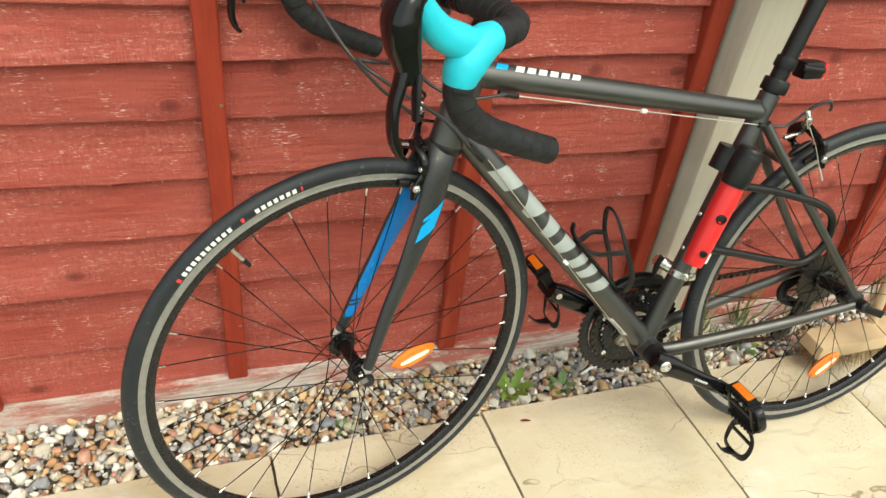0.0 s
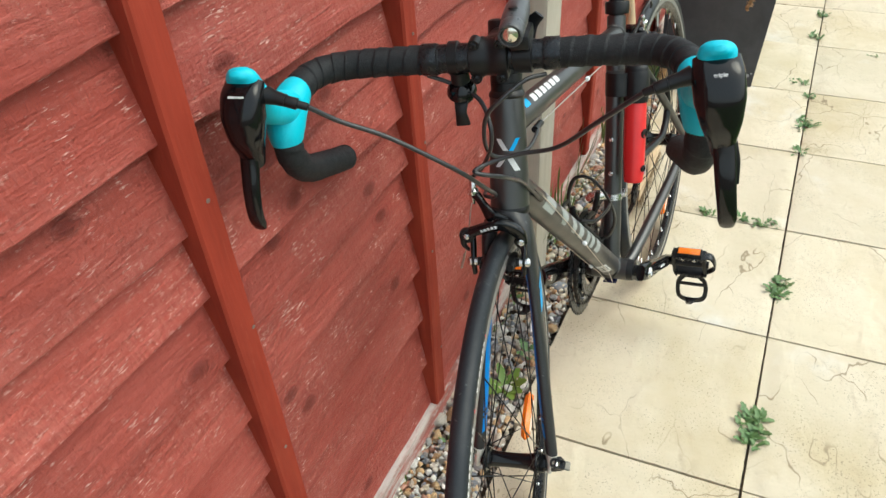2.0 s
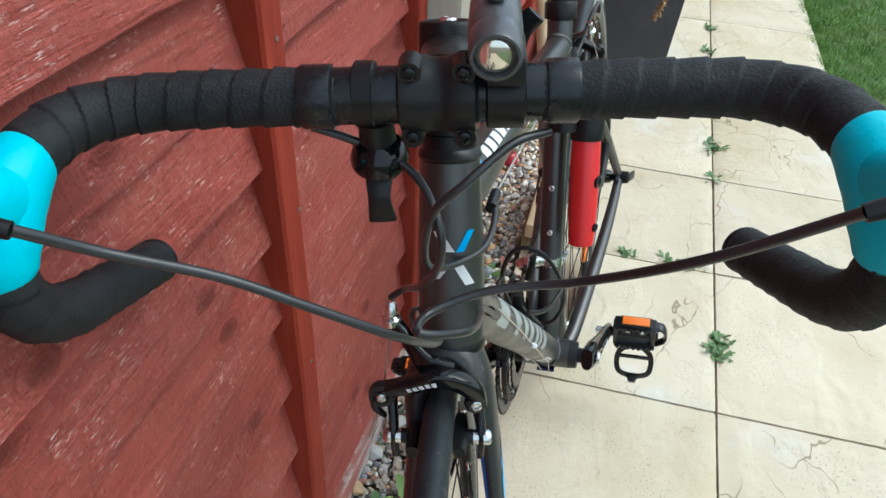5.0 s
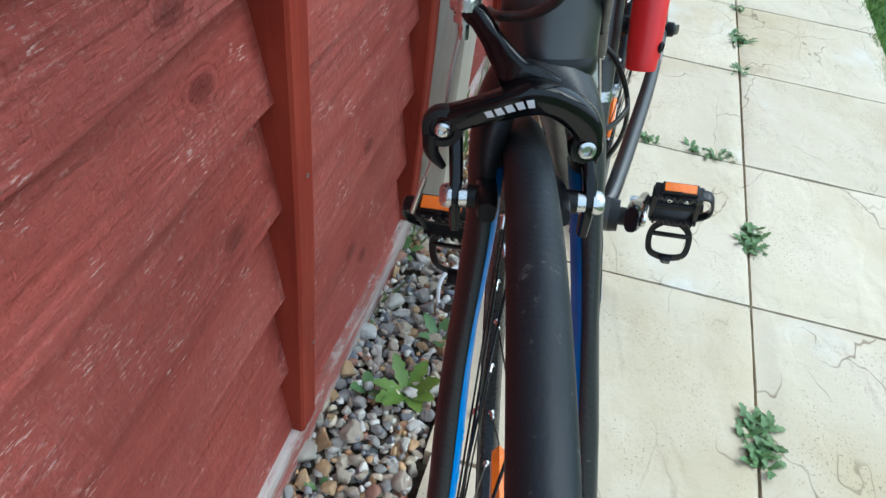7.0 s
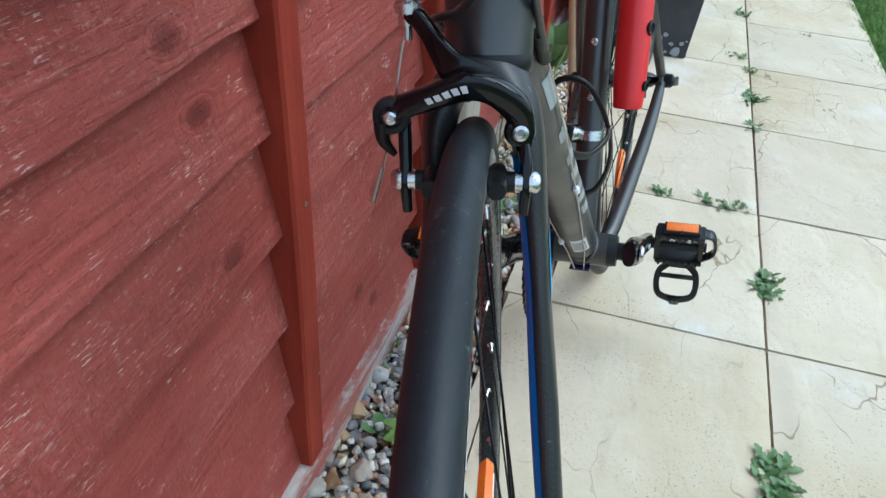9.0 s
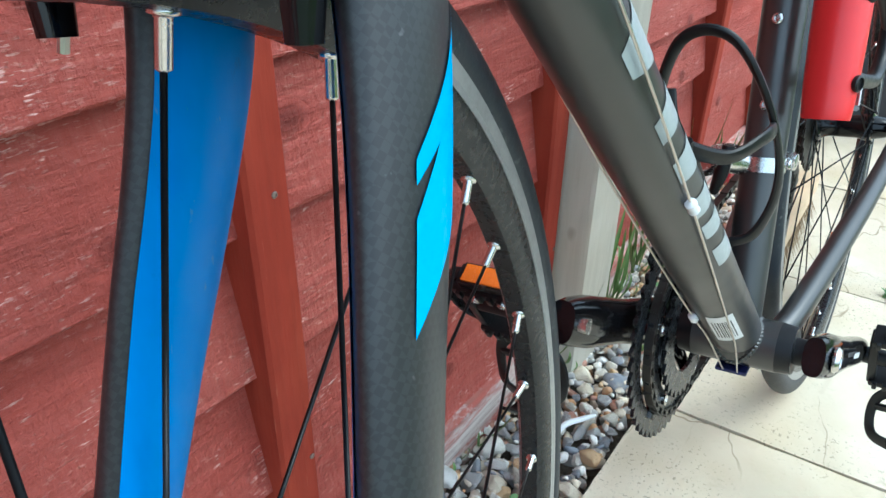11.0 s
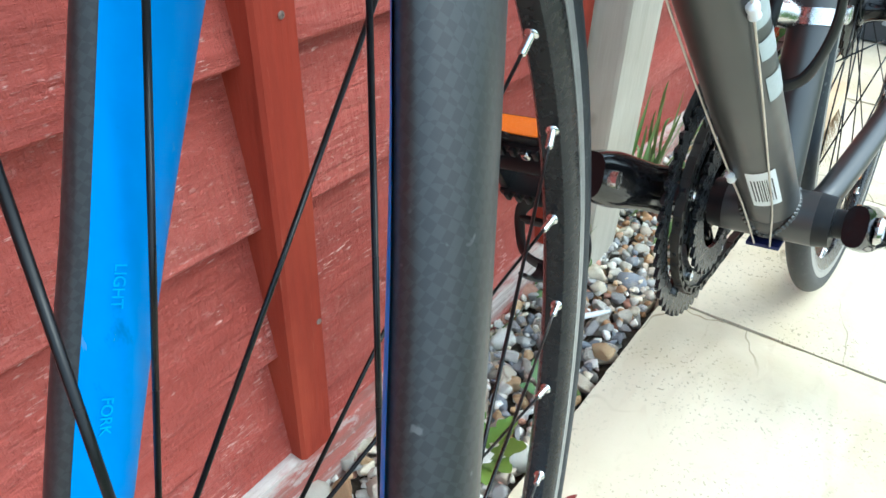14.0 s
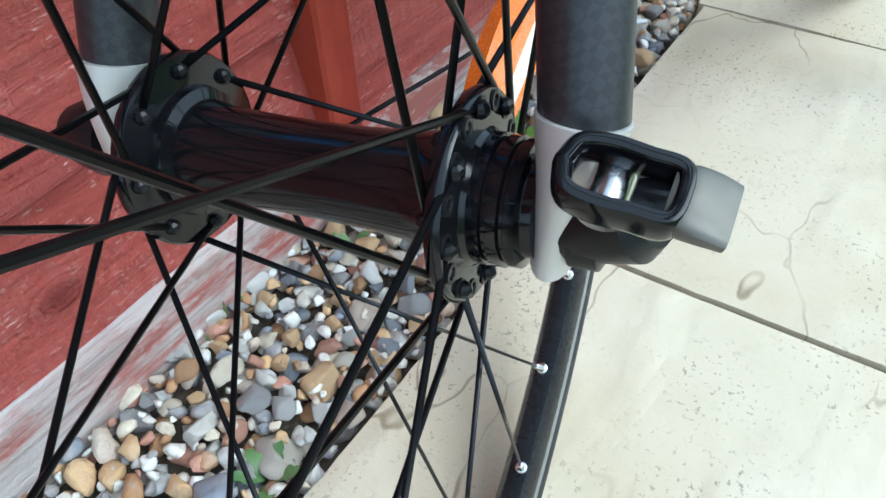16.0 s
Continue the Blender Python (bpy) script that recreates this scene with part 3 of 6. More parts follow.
# ---- bicycle ----
# local axes: x forward, y to the rider's left, z up; the origin under the rear axle
fx = Vector((-1, 0, 0))
fz = Vector((0, math.sin(radians(9.25)), math.cos(radians(9.25))))
fz = (fz - fx * fz.dot(fx)).normalized()
fy = fz.cross(fx)
M_BIKE = Matrix(((fx.x, fy.x, fz.x, 1.1906), (fx.y, fy.y, fz.y, 0.5827), (fx.z, fy.z, fz.z, 0.0), (0, 0, 0, 1)))
HEAD_LOW, HEAD_TOP = Vector((0.820, 0, 0.664)), Vector((0.780, 0, 0.803))
AXIS = (HEAD_TOP - HEAD_LOW).normalized()
STEER = Matrix.Translation(HEAD_LOW) @ Matrix.Rotation(radians(13.4), 4, AXIS) @ Matrix.Translation(-HEAD_LOW)
FRONT, BB = Vector((0.9545, -0.0010, 0.3318)), Vector((0.410, 0, 0.266))

bike = thing("road_bicycle", "matt graphite drop-bar road bicycle leaning on the red fence", "bicycle", M_BIKE)


def bp(name, bm, material, label="", parent=None, steer=False, smooth=True):
    """A part of the bicycle; steer: turns with the fork, or by a matrix of its own."""
    if steer:
        bmesh.ops.transform(bm, matrix=STEER if steer is True else steer, verts=bm.verts)
    return part(name, bm, material, parent or bike, label, smooth)


def S(p):
    return STEER @ Vector(p)


LEFT = (0, 1, 0)
# frame tubes
dt = Tube([(0.424, 0, 0.284), (0.799, 0, 0.694)], [0.0215, 0.0215, 0.021, 0.0195], None, 30, LEFT)
down_tube = bp("down_tube", dt.mesh(32), M_FRAME, "graphite down tube with silver-grey lettering blocks")
tt = Tube([(0.287, 0, 0.699), (0.777, 0, 0.772)], [0.0155, 0.0165, 0.0175, 0.019], None, 30, LEFT)
top_tube = bp("top_tube", tt.mesh(28), M_FRAME)
st = Tube([BB, (0.277, 0, 0.728)], 0.0165, None, 20, LEFT)
seat_tube = bp("seat_tube", st.mesh(28), M_FRAME)
head_dir = AXIS
ht = Tube([HEAD_LOW + AXIS * 0.012, HEAD_TOP + AXIS * 0.004], [0.0250, 0.0245, 0.0230, 0.0212], None, 20, LEFT)
head_tube = bp("head_tube", ht.mesh(32), M_FRAME, "graphite head tube with a four-petal badge")
bp("bottom_bracket_shell", rod(BB + Vector((0, -0.034, 0)), BB + Vector((0, 0.034, 0)), 0.0215, 32), M_FRAME)
for s in (-1, 1):
    bp("seat_stay", tube([(0.282, s * 0.014, 0.682), (0.245, s * 0.026, 0.632), (0.14, s * 0.048, 0.505), (0.012, s * 0.066, 0.352)], [0.0095, 0.009, 0.008, 0.0075], [0.0085, 0.008, 0.0075, 0.007], 26, 14, LEFT), M_FRAME)
    bp("chain_stay", tube([(0.402, s * 0.024, 0.264), (0.36, s * 0.034, 0.271), (0.20, s * 0.053, 0.300), (0.10, s * 0.062, 0.318), (0.012, s * 0.067, 0.334)], [0.0105, 0.0110, 0.0105, 0.0095, 0.0080], [0.0125, 0.0125, 0.0115, 0.0100, 0.0085], 32, 18, LEFT), M_FRAME)
    dx = plate([(0.026, 0.326), (0.03, 0.345), (0.012, 0.362), (-0.004, 0.356), (-0.010, 0.340), (-0.006, 0.328), (0.006, 0.322)], 0.006, Matrix.Translation((0, s * 0.066, 0)), 0.0012)
    bp("rear_dropout", dx, M_FRAME)


def weld(a, ra, b, rb, toward, n=30):
    """A bead of overlapping ripples where tube b meets tube a, seen from outside."""
    bm = bmesh.new()
    ax, bx = Vector(a[1]) - Vector(a[0]), Vector(b[1]) - Vector(b[0])
    ax.normalize()
    bx.normalize()
    u = bx.cross(Vector((0, 1, 0))).normalized()
    pts = []
    for i in range(n):
        th = 2 * math.pi * i / n
        off = u * (math.cos(th) * rb) + Vector((0, 1, 0)) * (math.sin(th) * rb)
        p = Vector(b[0]) + off
        # slide along b until the surface of a is met
        w = p - Vector(a[0])
        w0 = w - ax * w.dot(ax)
        d = bx - ax * bx.dot(ax)
        A, B, C = d.dot(d), 2 * w0.dot(d), w0.dot(w0) - ra * ra
        disc = max(0.0, B * B - 4 * A * C)
        t = (-B + math.sqrt(disc)) / (2 * A)
        pts.append(p + bx * t)
    for p in pts:
        bmesh.ops.create_icosphere(bm, subdivisions=1, radius=0.0030, matrix=Matrix.Translation(p))
    return bm


bp("weld", weld((BB + Vector((0, -1, 0)), BB + Vector((0, 1, 0))), 0.0205, (BB, (0.799, 0, 0.694)), 0.0210, 1, 44), M_FRAME)
bp("weld", weld((BB + Vector((0, -1, 0)), BB + Vector((0, 1, 0))), 0.0205, (BB, (0.277, 0, 0.728)), 0.0160, 1, 36), M_FRAME)
bp("weld", weld((BB, (0.277, 0, 0.728)), 0.016, ((0.292, 0, 0.6998), (0.777, 0, 0.772)), 0.0155, 1, 32), M_FRAME)

# head badge: four rounded petals
for u0, a0, w, l, rot, mt, lb in ((0.60, -86, 16, 0.105, 1, M_WHITE, "white badge petal"), (0.60, -48, 14, 0.11, -1, M_CYAN_DECAL, "blue badge petal"), (0.44, -90, 14, 0.09, -1, M_WHITE, "white badge petal"), (0.42, -52, 18, 0.12, 1, M_WHITE, "white badge petal")):
    b = Tube.patch(ht, [(u0 - l / 2, a0 + rot * 11 - w / 2), (u0 + l / 2, a0 - rot * 11 - w / 2), (u0 + l / 2, a0 - rot * 11 + w / 2), (u0 - l / 2, a0 + rot * 11 + w / 2)], 6, 6, 0.0005)
    part("badge_petal", b, mt, head_tube, lb)

# silver-grey blocks along the left of the down tube, and the paler top tube marks
for low0, low1, top0, top1 in ((0.79, 0.87, 0.755, 0.835), (0.675, 0.705, 0.64, 0.735), (0.58, 0.61, 0.565, 0.625), (0.51, 0.545, 0.475, 0.535), (0.435, 0.47, 0.405, 0.44), (0.385, 0.415, 0.345, 0.385), (0.31, 0.355, 0.275, 0.315)):
    part("lettering_block", dt.patch([(low0, -28), (low1, -28), (top1, 66), (top0, 66)], 8, 14), M_GREYPRINT, down_tube, "silver-grey slanted lettering block")
part("lettering_block", tt.patch([(0.93, 40), (0.965, 40), (0.955, 74), (0.92, 74)], 4, 8), M_CYAN_DECAL, top_tube, "blue lettering block")
for k in range(6):
    u = 0.905 - 0.036 * k
    part("lettering_block", tt.patch([(u - 0.026, 40), (u, 40), (u - 0.010, 74), (u - 0.036, 74)], 4, 8), M_WHITE, top_tube, "white lettering block")
# bar-code label low on the down tube
lab = dt.patch([(0.065, -94), (0.165, -94), (0.165, -42), (0.065, -42)], 8, 12, 0.0004)
sticker = part("barcode_label", lab, M_WHITE, down_tube, "small white bar-code label")
bars = bmesh.new()
a = -88.0
random.seed(5)
while a < -50:
    w = random.choice((1.0, 1.6, 2.4))
    dt.patch([(0.08, a), (0.145, a), (0.145, a + w), (0.08, a + w)], 4, 1, 0.0006, bars)
    a += w + random.choice((2.0, 3.2))
part("bar_code", bars, M_BLACK, sticker)

# seat post, collar, saddle
bp("seat_post", tube([(0.279, 0, 0.722), (0.208, 0, 0.968)], 0.0136, None, 6, 24), M_BLACK, "black seat post")
bp("seat_collar", lathe([(0.0205, -0.010), (0.021, -0.008), (0.021, 0.008), (0.0195, 0.011), (0.0138, 0.011)], 28, aim((0.272, 0, 0.740), (0.277 - 0.0718, 0, 0.990))), M_BLACK)
rl = bp("rear_lamp_clamp", lathe([(0.0165, -0.009), (0.0172, -0.006), (0.0172, 0.006), (0.0165, 0.009), (0.0138, 0.009)], 28, aim((0.2635, 0, 0.776), (0.2, 0, 0.996))), M_BLACK)
part("rear_lamp", box(0.197, 0.236, -0.012, 0.016, 0.752, 0.780, 0.005), M_BLACK, rl, "small black rear lamp with a red lens")
part("lamp_lens", box(0.190, 0.198, -0.010, 0.014, 0.754, 0.778, 0.003), M_RED, rl, "red lens")
part("clamp_screw", rod((0.245, 0.018, 0.773), (0.205, 0.021, 0.768), 0.005, 12), M_BLACK, rl)
saddle = bmesh.new()
rings = []
for i in range(21):
    u = i / 20
    x = 0.335 - 0.27 * u
    w = 0.018 + 0.050 * max(0, (u - 0.3) / 0.7) ** 1.3 + 0.006 * math.sin(u * math.pi)
    z = 1.012 + 0.014 * u * u - 0.006 * math.sin(u * math.pi)
    hgt = 0.020 + 0.012 * u
    rings.append([saddle.verts.new((x, w * math.cos(t), z + (hgt * 0.45 * math.sin(t) if math.sin(t) > 0 else hgt * math.sin(t)))) for t in [2 * math.pi * k / 18 for k in range(18)]])
for a, b in zip(rings, rings[1:]):
    for k in range(18):
        saddle.faces.new((a[k], a[(k + 1) % 18], b[(k + 1) % 18], b[k]))
saddle.faces.new(rings[0][::-1])
saddle.faces.new(rings[-1])
bp("saddle", saddle, M_BLACK, "narrow black saddle")
for s in (-1, 1):
    bp("saddle_rail", tube([(0.315, s * 0.012, 1.0), (0.26, s * 0.021, 0.975), (0.19, s * 0.022, 0.972), (0.10, s * 0.03, 1.0)], 0.0035, None, 20, 8), M_STEEL)
bp("saddle_clamp", box(0.185, 0.235, -0.026, 0.026, 0.958, 0.982, 0.005), M_BLACK)

# fork: one arch from dropout to dropout
arch_l = [(0.9530, 0.0512, 0.352), (0.9210, 0.0435, 0.434), (0.8840, 0.0360, 0.515), (0.8535, 0.0280, 0.590), (0.8380, 0.0235, 0.646), (0.8280, 0.0120, 0.668), (0.826, 0.0, 0.673)]
drift = [0.0040, 0.0025, 0.0, 0.0, -0.002, -0.003, -0.003]
arch = [(x, y + d + (0.0018 if 0.45 < z < 0.62 else 0.0), z) for (x, y, z), d in zip(arch_l, drift)] + [(x, d - y, z) for (x, y, z), d in list(zip(arch_l, drift))[-2::-1]]
FA, FB = [0.0085, 0.0105, 0.0124, 0.0182, 0.0205, 0.0210, 0.0205], [0.0080, 0.0085, 0.0087, 0.0074, 0.0085, 0.0105, 0.0120]
fk = Tube(arch, FA + FA[-2::-1], FB + FB[-2::-1], 97, (1, 0, 0))


def fork_at(z, s):
    """How far along the arch the left (s = 1) or right blade passes the height z."""
    steps = range(0, 46) if s > 0 else range(50, 96)
    return min((abs(fk.c[i].lerp(fk.c[i + 1], f / 10).z - z), (i + f / 10) / 96) for i in steps for f in range(10))[1]


fork = bp("fork", fk.mesh(28), M_CARBON, "woven carbon fork with blue inner faces", steer=True)
bp("crown_race", lathe([(0.0245, 0), (0.0255, 0.003), (0.0255, 0.008), (0.0245, 0.0105)], 32, aim(HEAD_LOW + AXIS * 0.002, HEAD_TOP)), M_BLACK)
crown = bp("fork_crown", tube([HEAD_LOW - AXIS * 0.012, HEAD_LOW + AXIS * 0.003], [0.019, 0.0235], None, 6, 28, LEFT), M_CARBON, steer=True)


def fork_panel(corners, material, label, off=0.0005, nu=40, nv=10):
    b = fk.patch(corners, nu, nv, off)
    bmesh.ops.transform(b, matrix=STEER, verts=b.verts)
    return part("fork_decal", b, material, fork, label)


# blue inner faces of both blades, broken near the foot by two slanting black stripes
for s in (1, -1):
    for z0, z1, up0, up1 in ((0.378, 0.399, 0.012, 0.015), (0.4025, 0.4065, 0.015, 0.016), (0.4105, 0.628, 0.016, 0.0)):
        fork_panel([(fork_at(z0, s), -30), (fork_at(z1, s), -30), (fork_at(z1 + up1, s), -168), (fork_at(z0 + up0, s), -168)], M_BLUE, "blue painted inner face", 0.0006, 40, 14)
for corners in ([(0.2495, 65), (0.2815, 65), (0.335, 140), (0.285, 140)], [(0.2905, 65), (0.2975, 65), (0.343, 140), (0.3215, 140)]):
    fork_panel(corners, M_CYAN_DECAL, "cyan slanted fork decal", 0.0005, 14, 18)
for s in (1, -1):
    tip = tube([(0.9535, 0.0040 + s * 0.0512, 0.3535), (0.956, 0.0030 + s * 0.0512, 0.344), (0.956, 0.000 + s * 0.0512, 0.323)], [0.0090, 0.0095, 0.0090], [0.0086, 0.0058, 0.0045], 10, 20, (1, 0, 0))
    bp("fork_tip", tip, M_SILVERTIP, "silver fork dropout", fork, True)


def flat_text(body, size, m, material, name, parent, label=""):
    """Raised lettering in the built-in font, as a mesh."""
    cu = bpy.data.curves.new(name, "FONT")
    cu.body, cu.size, cu.extrude, cu.align_x, cu.align_y = body, size, 0.00015, "CENTER", "CENTER"
    tmp = new(name, cu)
    dg = bpy.context.evaluated_depsgraph_get()
    me = bpy.data.meshes.new_from_object(tmp.evaluated_get(dg))
    bpy.data.objects.remove(tmp)
    me.materials.clear()
    me.materials.append(material)
    ob = new(name, me)
    ob.parent = parent
    ob.matrix_basis = m
    if label:
        ob["label"] = label
    return ob


# pale lettering down the blue face of the far blade
for word, z in (("LIGHT", 0.4735), ("FORK", 0.4465)):
    u = fork_at(z, -1)
    p, q = fk.at(u, -62, 0.0010), fk.at(u + 0.02, -62, 0.0010)
    out = (p - fk.at(u, -62, -0.003)).normalized()
    run = (q - p).normalized()
    side = out.cross(run)
    mm = Matrix(((run.x, side.x, out.x, p.x), (run.y, side.y, out.y, p.y), (run.z, side.z, out.z, p.z), (0, 0, 0, 1)))
    flat_text(word, 0.0036, STEER @ mm, M_CYAN_DECAL, "fork_lettering", fork, "small pale blue lettering")

# ---- wheels ----
TURN_Y = Matrix.Rotation(radians(-90), 4, "X")
spoke_me = bpy.data.meshes.new("spoke")
b = lathe([(0.00084, 0), (0.00084, 1)], 8)
b.to_mesh(spoke_me)
b.free()
spoke_me.materials.append(M_SPOKE)
for p in spoke_me.polygons:
    p.use_smooth = True
head_me = bpy.data.meshes.new("spoke_head")
b = bmesh.new()
bmesh.ops.create_uvsphere(b, u_segments=8, v_segments=6, radius=0.0019)
b.to_mesh(head_me)
b.free()
head_me.materials.append(M_SPOKE)
nip_me = bpy.data.meshes.new("nipple")
b = lathe([(0.0012, 0.0), (0.0019, 0.0006), (0.0019, 0.0105), (0.0024, 0.011), (0.0034, 0.0113), (0.0036, 0.0122), (0.0030, 0.0128)], 12)
b.to_mesh(nip_me)
b.free()
nip_me.materials.append(M_STEEL)
for p in nip_me.polygons:
    p.use_smooth = True


def wheel(name, label, m, phase, left, right, hub_profile, cross, count=32):
    rim = [(0.3130, -0.0085), (0.3150, -0.0100), (0.3020, -0.0100), (0.2950, -0.0072), (0.2918, -0.0050), (0.2914, 0.0), (0.2918, 0.0050), (0.2950, 0.0072), (0.3020, 0.0100), (0.3150, 0.0100), (0.3130, 0.0085), (0.3100, 0.0)]
    w = part(name, lathe(rim, 160, TURN_Y, closed=True), M_ANOD, bike, label)
    w.matrix_basis = m
    for s in (-1, 1):
        tr = [(0.3146, s * 0.0100), (0.3146, s * 0.01035), (0.3095, s * 0.01035), (0.3085, s * 0.0101), (0.3080, s * 0.01035), (0.3052, s * 0.01035), (0.3052, s * 0.0100)]
        part("brake_track", lathe(tr, 160, TURN_Y, closed=True), M_TRACK, w, "worn silver braking surface")
    ty = []
    for k in range(26):
        f = math.radians(-128 + 256 * k / 25)
        ty.append((0.3214 + 0.0128 * math.cos(f), 0.0117 * math.sin(f)))
    part("tyre", lathe(ty, 180, TURN_Y, closed=True), M_RUBBER, w, "slick black road tyre")
    part("hub", lathe(hub_profile, 40, TURN_Y), M_GLOSS, w, "gloss black hub")
    half = count // 2
    for i in range(count):
        ra = math.radians(phase + 360 * i / count)
        side = left if i % 2 == 0 else right
        trail = 1 if ((i + 3) // 2) % 2 == 0 else -1
        ha = ra + trail * 2 * math.pi * cross / half
        outer = 0.0016 if trail > 0 else -0.0016
        p = Vector((side[0] * math.cos(ha), side[1] + math.copysign(1, side[1]) * outer, side[0] * math.sin(ha)))
        q = Vector((0.2912 * math.cos(ra), math.copysign(0.0015, side[1]), 0.2912 * math.sin(ra)))
        share("spoke", spoke_me, w, aim(p, q) @ Matrix.Diagonal((1, 1, (q - p).length, 1)))
        d = (q - p).normalized()
        share("nipple", nip_me, w, aim(q - d * 0.0115, q), "silver spoke nipple")
        share("spoke_head", head_me, w, Matrix.Translation(p + Vector((0, math.copysign(0.0006, outer * side[1]), 0))))
    return w


hub_f = [(0.004, -0.0495), (0.0080, -0.0495), (0.0085, -0.0440), (0.0112, -0.0435), (0.0125, -0.0385), (0.0140, -0.0378), (0.0140, -0.0372), (0.0222, -0.0370), (0.0226, -0.0362), (0.0226, -0.0348), (0.0220, -0.0338), (0.0152, -0.0332), (0.0146, -0.0310), (0.0122, -0.0300), (0.0112, -0.024), (0.0106, -0.010), (0.0105, 0.0), (0.0107, 0.012),
         (0.0114, 0.024), (0.0126, 0.0300), (0.0152, 0.0332), (0.0212, 0.0338), (0.0218, 0.0348), (0.0218, 0.0362), (0.0212, 0.0370), (0.0140, 0.0374), (0.0132, 0.0384), (0.0132, 0.0408), (0.0124, 0.0411), (0.0124, 0.0418), (0.0131, 0.0421), (0.0131, 0.0442), (0.0122, 0.0446), (0.0122, 0.0452), (0.0127, 0.0455), (0.0126, 0.0474), (0.0104, 0.0478), (0.0104, 0.0500), (0.0080, 0.0502), (0.004, 0.0502)]
M_FW = STEER @ Matrix.Translation(FRONT) @ Matrix.Rotation(radians(-0.55), 4, "Z") @ Matrix.Rotation(radians(1.44), 4, "X")
front_wheel = wheel("front_wheel", "front wheel with black rim and black spokes", M_FW, 4.0, (0.0188, 0.0354), (0.0188, -0.0354), hub_f, 3.15)
for sy in (-1, 1):
    for k in range(16):
        th = 2 * math.pi * (k + 0.5) / 16
        c = Vector((0.0188 * math.cos(th), sy * 0.0370, 0.0188 * math.sin(th)))
        part("flange_hole", lathe([(0.0021, -0.0002), (0.0021, 0.0005), (0.0014, 0.0005), (0.0010, -0.0008), (0.0003, -0.0008)], 12, aim(c, c + Vector((0, sy, 0)))), M_BLACK, front_wheel)
hub_r = [(0.004, -0.064), (0.0085, -0.064), (0.0130, -0.058), (0.0130, -0.024), (0.0215, -0.022), (0.0225, -0.0195), (0.0215, -0.0175), (0.0160, -0.015), (0.0135, -0.008), (0.0135, 0.022), (0.0165, 0.0325), (0.0205, 0.0345), (0.0205, 0.0375), (0.0140, 0.039), (0.0115, 0.052), (0.0085, 0.056), (0.0085, 0.064), (0.004, 0.064)]
rear_wheel = wheel("rear_wheel", "rear wheel with black rim and worn silver braking tracks", Matrix.Translation((0, 0, 0.336)), 3.0, (0.0190, 0.036), (0.0200, -0.0197), hub_r, 2.9)


def tyre_marks(w, spans, angle0=0.0):
    """White printed bars on the left wall of a tyre where its lettering runs."""
    for a0, a1, n, mt in spans:
        step = (a1 - a0) / n
        for k in range(n):
            b = bmesh.new()
            grid = []
            for i in range(4):
                ang = math.radians(angle0 + a0 + step * k + step * 0.66 * i / 3)
                row = []
                for j in range(5):
                    f = math.radians(112 - 30 * j / 4)
                    r, y = 0.3214 + 0.01315 * math.cos(f), 0.0120 * math.sin(f)
                    row.append(b.verts.new((r * math.cos(ang), y, r * math.sin(ang))))
                grid.append(row)
            for i in range(3):
                for j in range(4):
                    b.faces.new((grid[i][j], grid[i + 1][j], grid[i + 1][j + 1], grid[i][j + 1]))
            part("tyre_print", b, mt, w, "white printed bar" if mt is M_WHITE else "red printed dot")


tyre_marks(front_wheel, ((42.8, 58.4, 10, M_WHITE), (40.9, 42.2, 1, M_REDPRINT), (60.6, 61.8, 1, M_REDPRINT), (64.4, 75.4, 7, M_WHITE), (76.0, 76.7, 1, M_REDPRINT)))
tyre_marks(rear_wheel, ((92, 108, 10, M_WHITE), (110.5, 111.6, 1, M_REDPRINT), (114, 124, 7, M_WHITE)))
va = math.radians(54.2)
val = rod((0.293 * math.cos(va), 0, 0.293 * math.sin(va)), (0.262 * math.cos(va), 0, 0.262 * math.sin(va)), 0.0029, 10)
part("valve", val, M_ALU, front_wheel, "brass-coloured tyre valve")
part("valve_cap", rod((0.266 * math.cos(va), 0, 0.266 * math.sin(va)), (0.252 * math.cos(va), 0, 0.252 * math.sin(va)), 0.0038, 10, 0.0030), M_BLACK, front_wheel)
va = math.radians(98)
part("valve", rod((0.293 * math.cos(va), 0, 0.293 * math.sin(va)), (0.258 * math.cos(va), 0, 0.258 * math.sin(va)), 0.0029, 10), M_ALU, rear_wheel)


def spoke_reflector(w, c, d, y):
    """A pointed oval reflector clipped between spokes."""
    c, d = Vector((c[0], y, c[1])), Vector((d[0], 0, d[1])).normalized()
    e = Vector((0, 1, 0)).cross(d)
    for name, sx, sz, sy, mt, lb in (("reflector", 0.041, 0.0165, 0.0062, M_ORANGE, "orange spoke reflector"), ("reflector_strip", 0.031, 0.0056, 0.0071, M_AMBER, "pale strip along the reflector")):
        b = bmesh.new()
        n = 28
        top, low, mid = [], [], []
        for k in range(n):
            th = 2 * math.pi * k / n
            x, z = math.cos(th), math.sin(th)
            q = abs(z) ** (1.25 if name == "reflector" else 0.6) * math.copysign(1, z)
            mid.append(b.verts.new(c + d * (sx * x) + e * (sz * q)))
            top.append(b.verts.new(c + d * (sx * 0.86 * x) + e * (sz * 0.80 * q) + Vector((0, sy, 0))))
            low.append(b.verts.new(c + d * (sx * 0.86 * x) + e * (sz * 0.80 * q) - Vector((0, sy, 0))))
        for k in range(n):
            j = (k + 1) % n
            b.faces.new((mid[k], mid[j], top[j], top[k]))
            b.faces.new((low[k], low[j], mid[j], mid[k]))
        b.faces.new(top)
        b.faces.new(low[::-1])
        part(name, b, mt, w, lb)


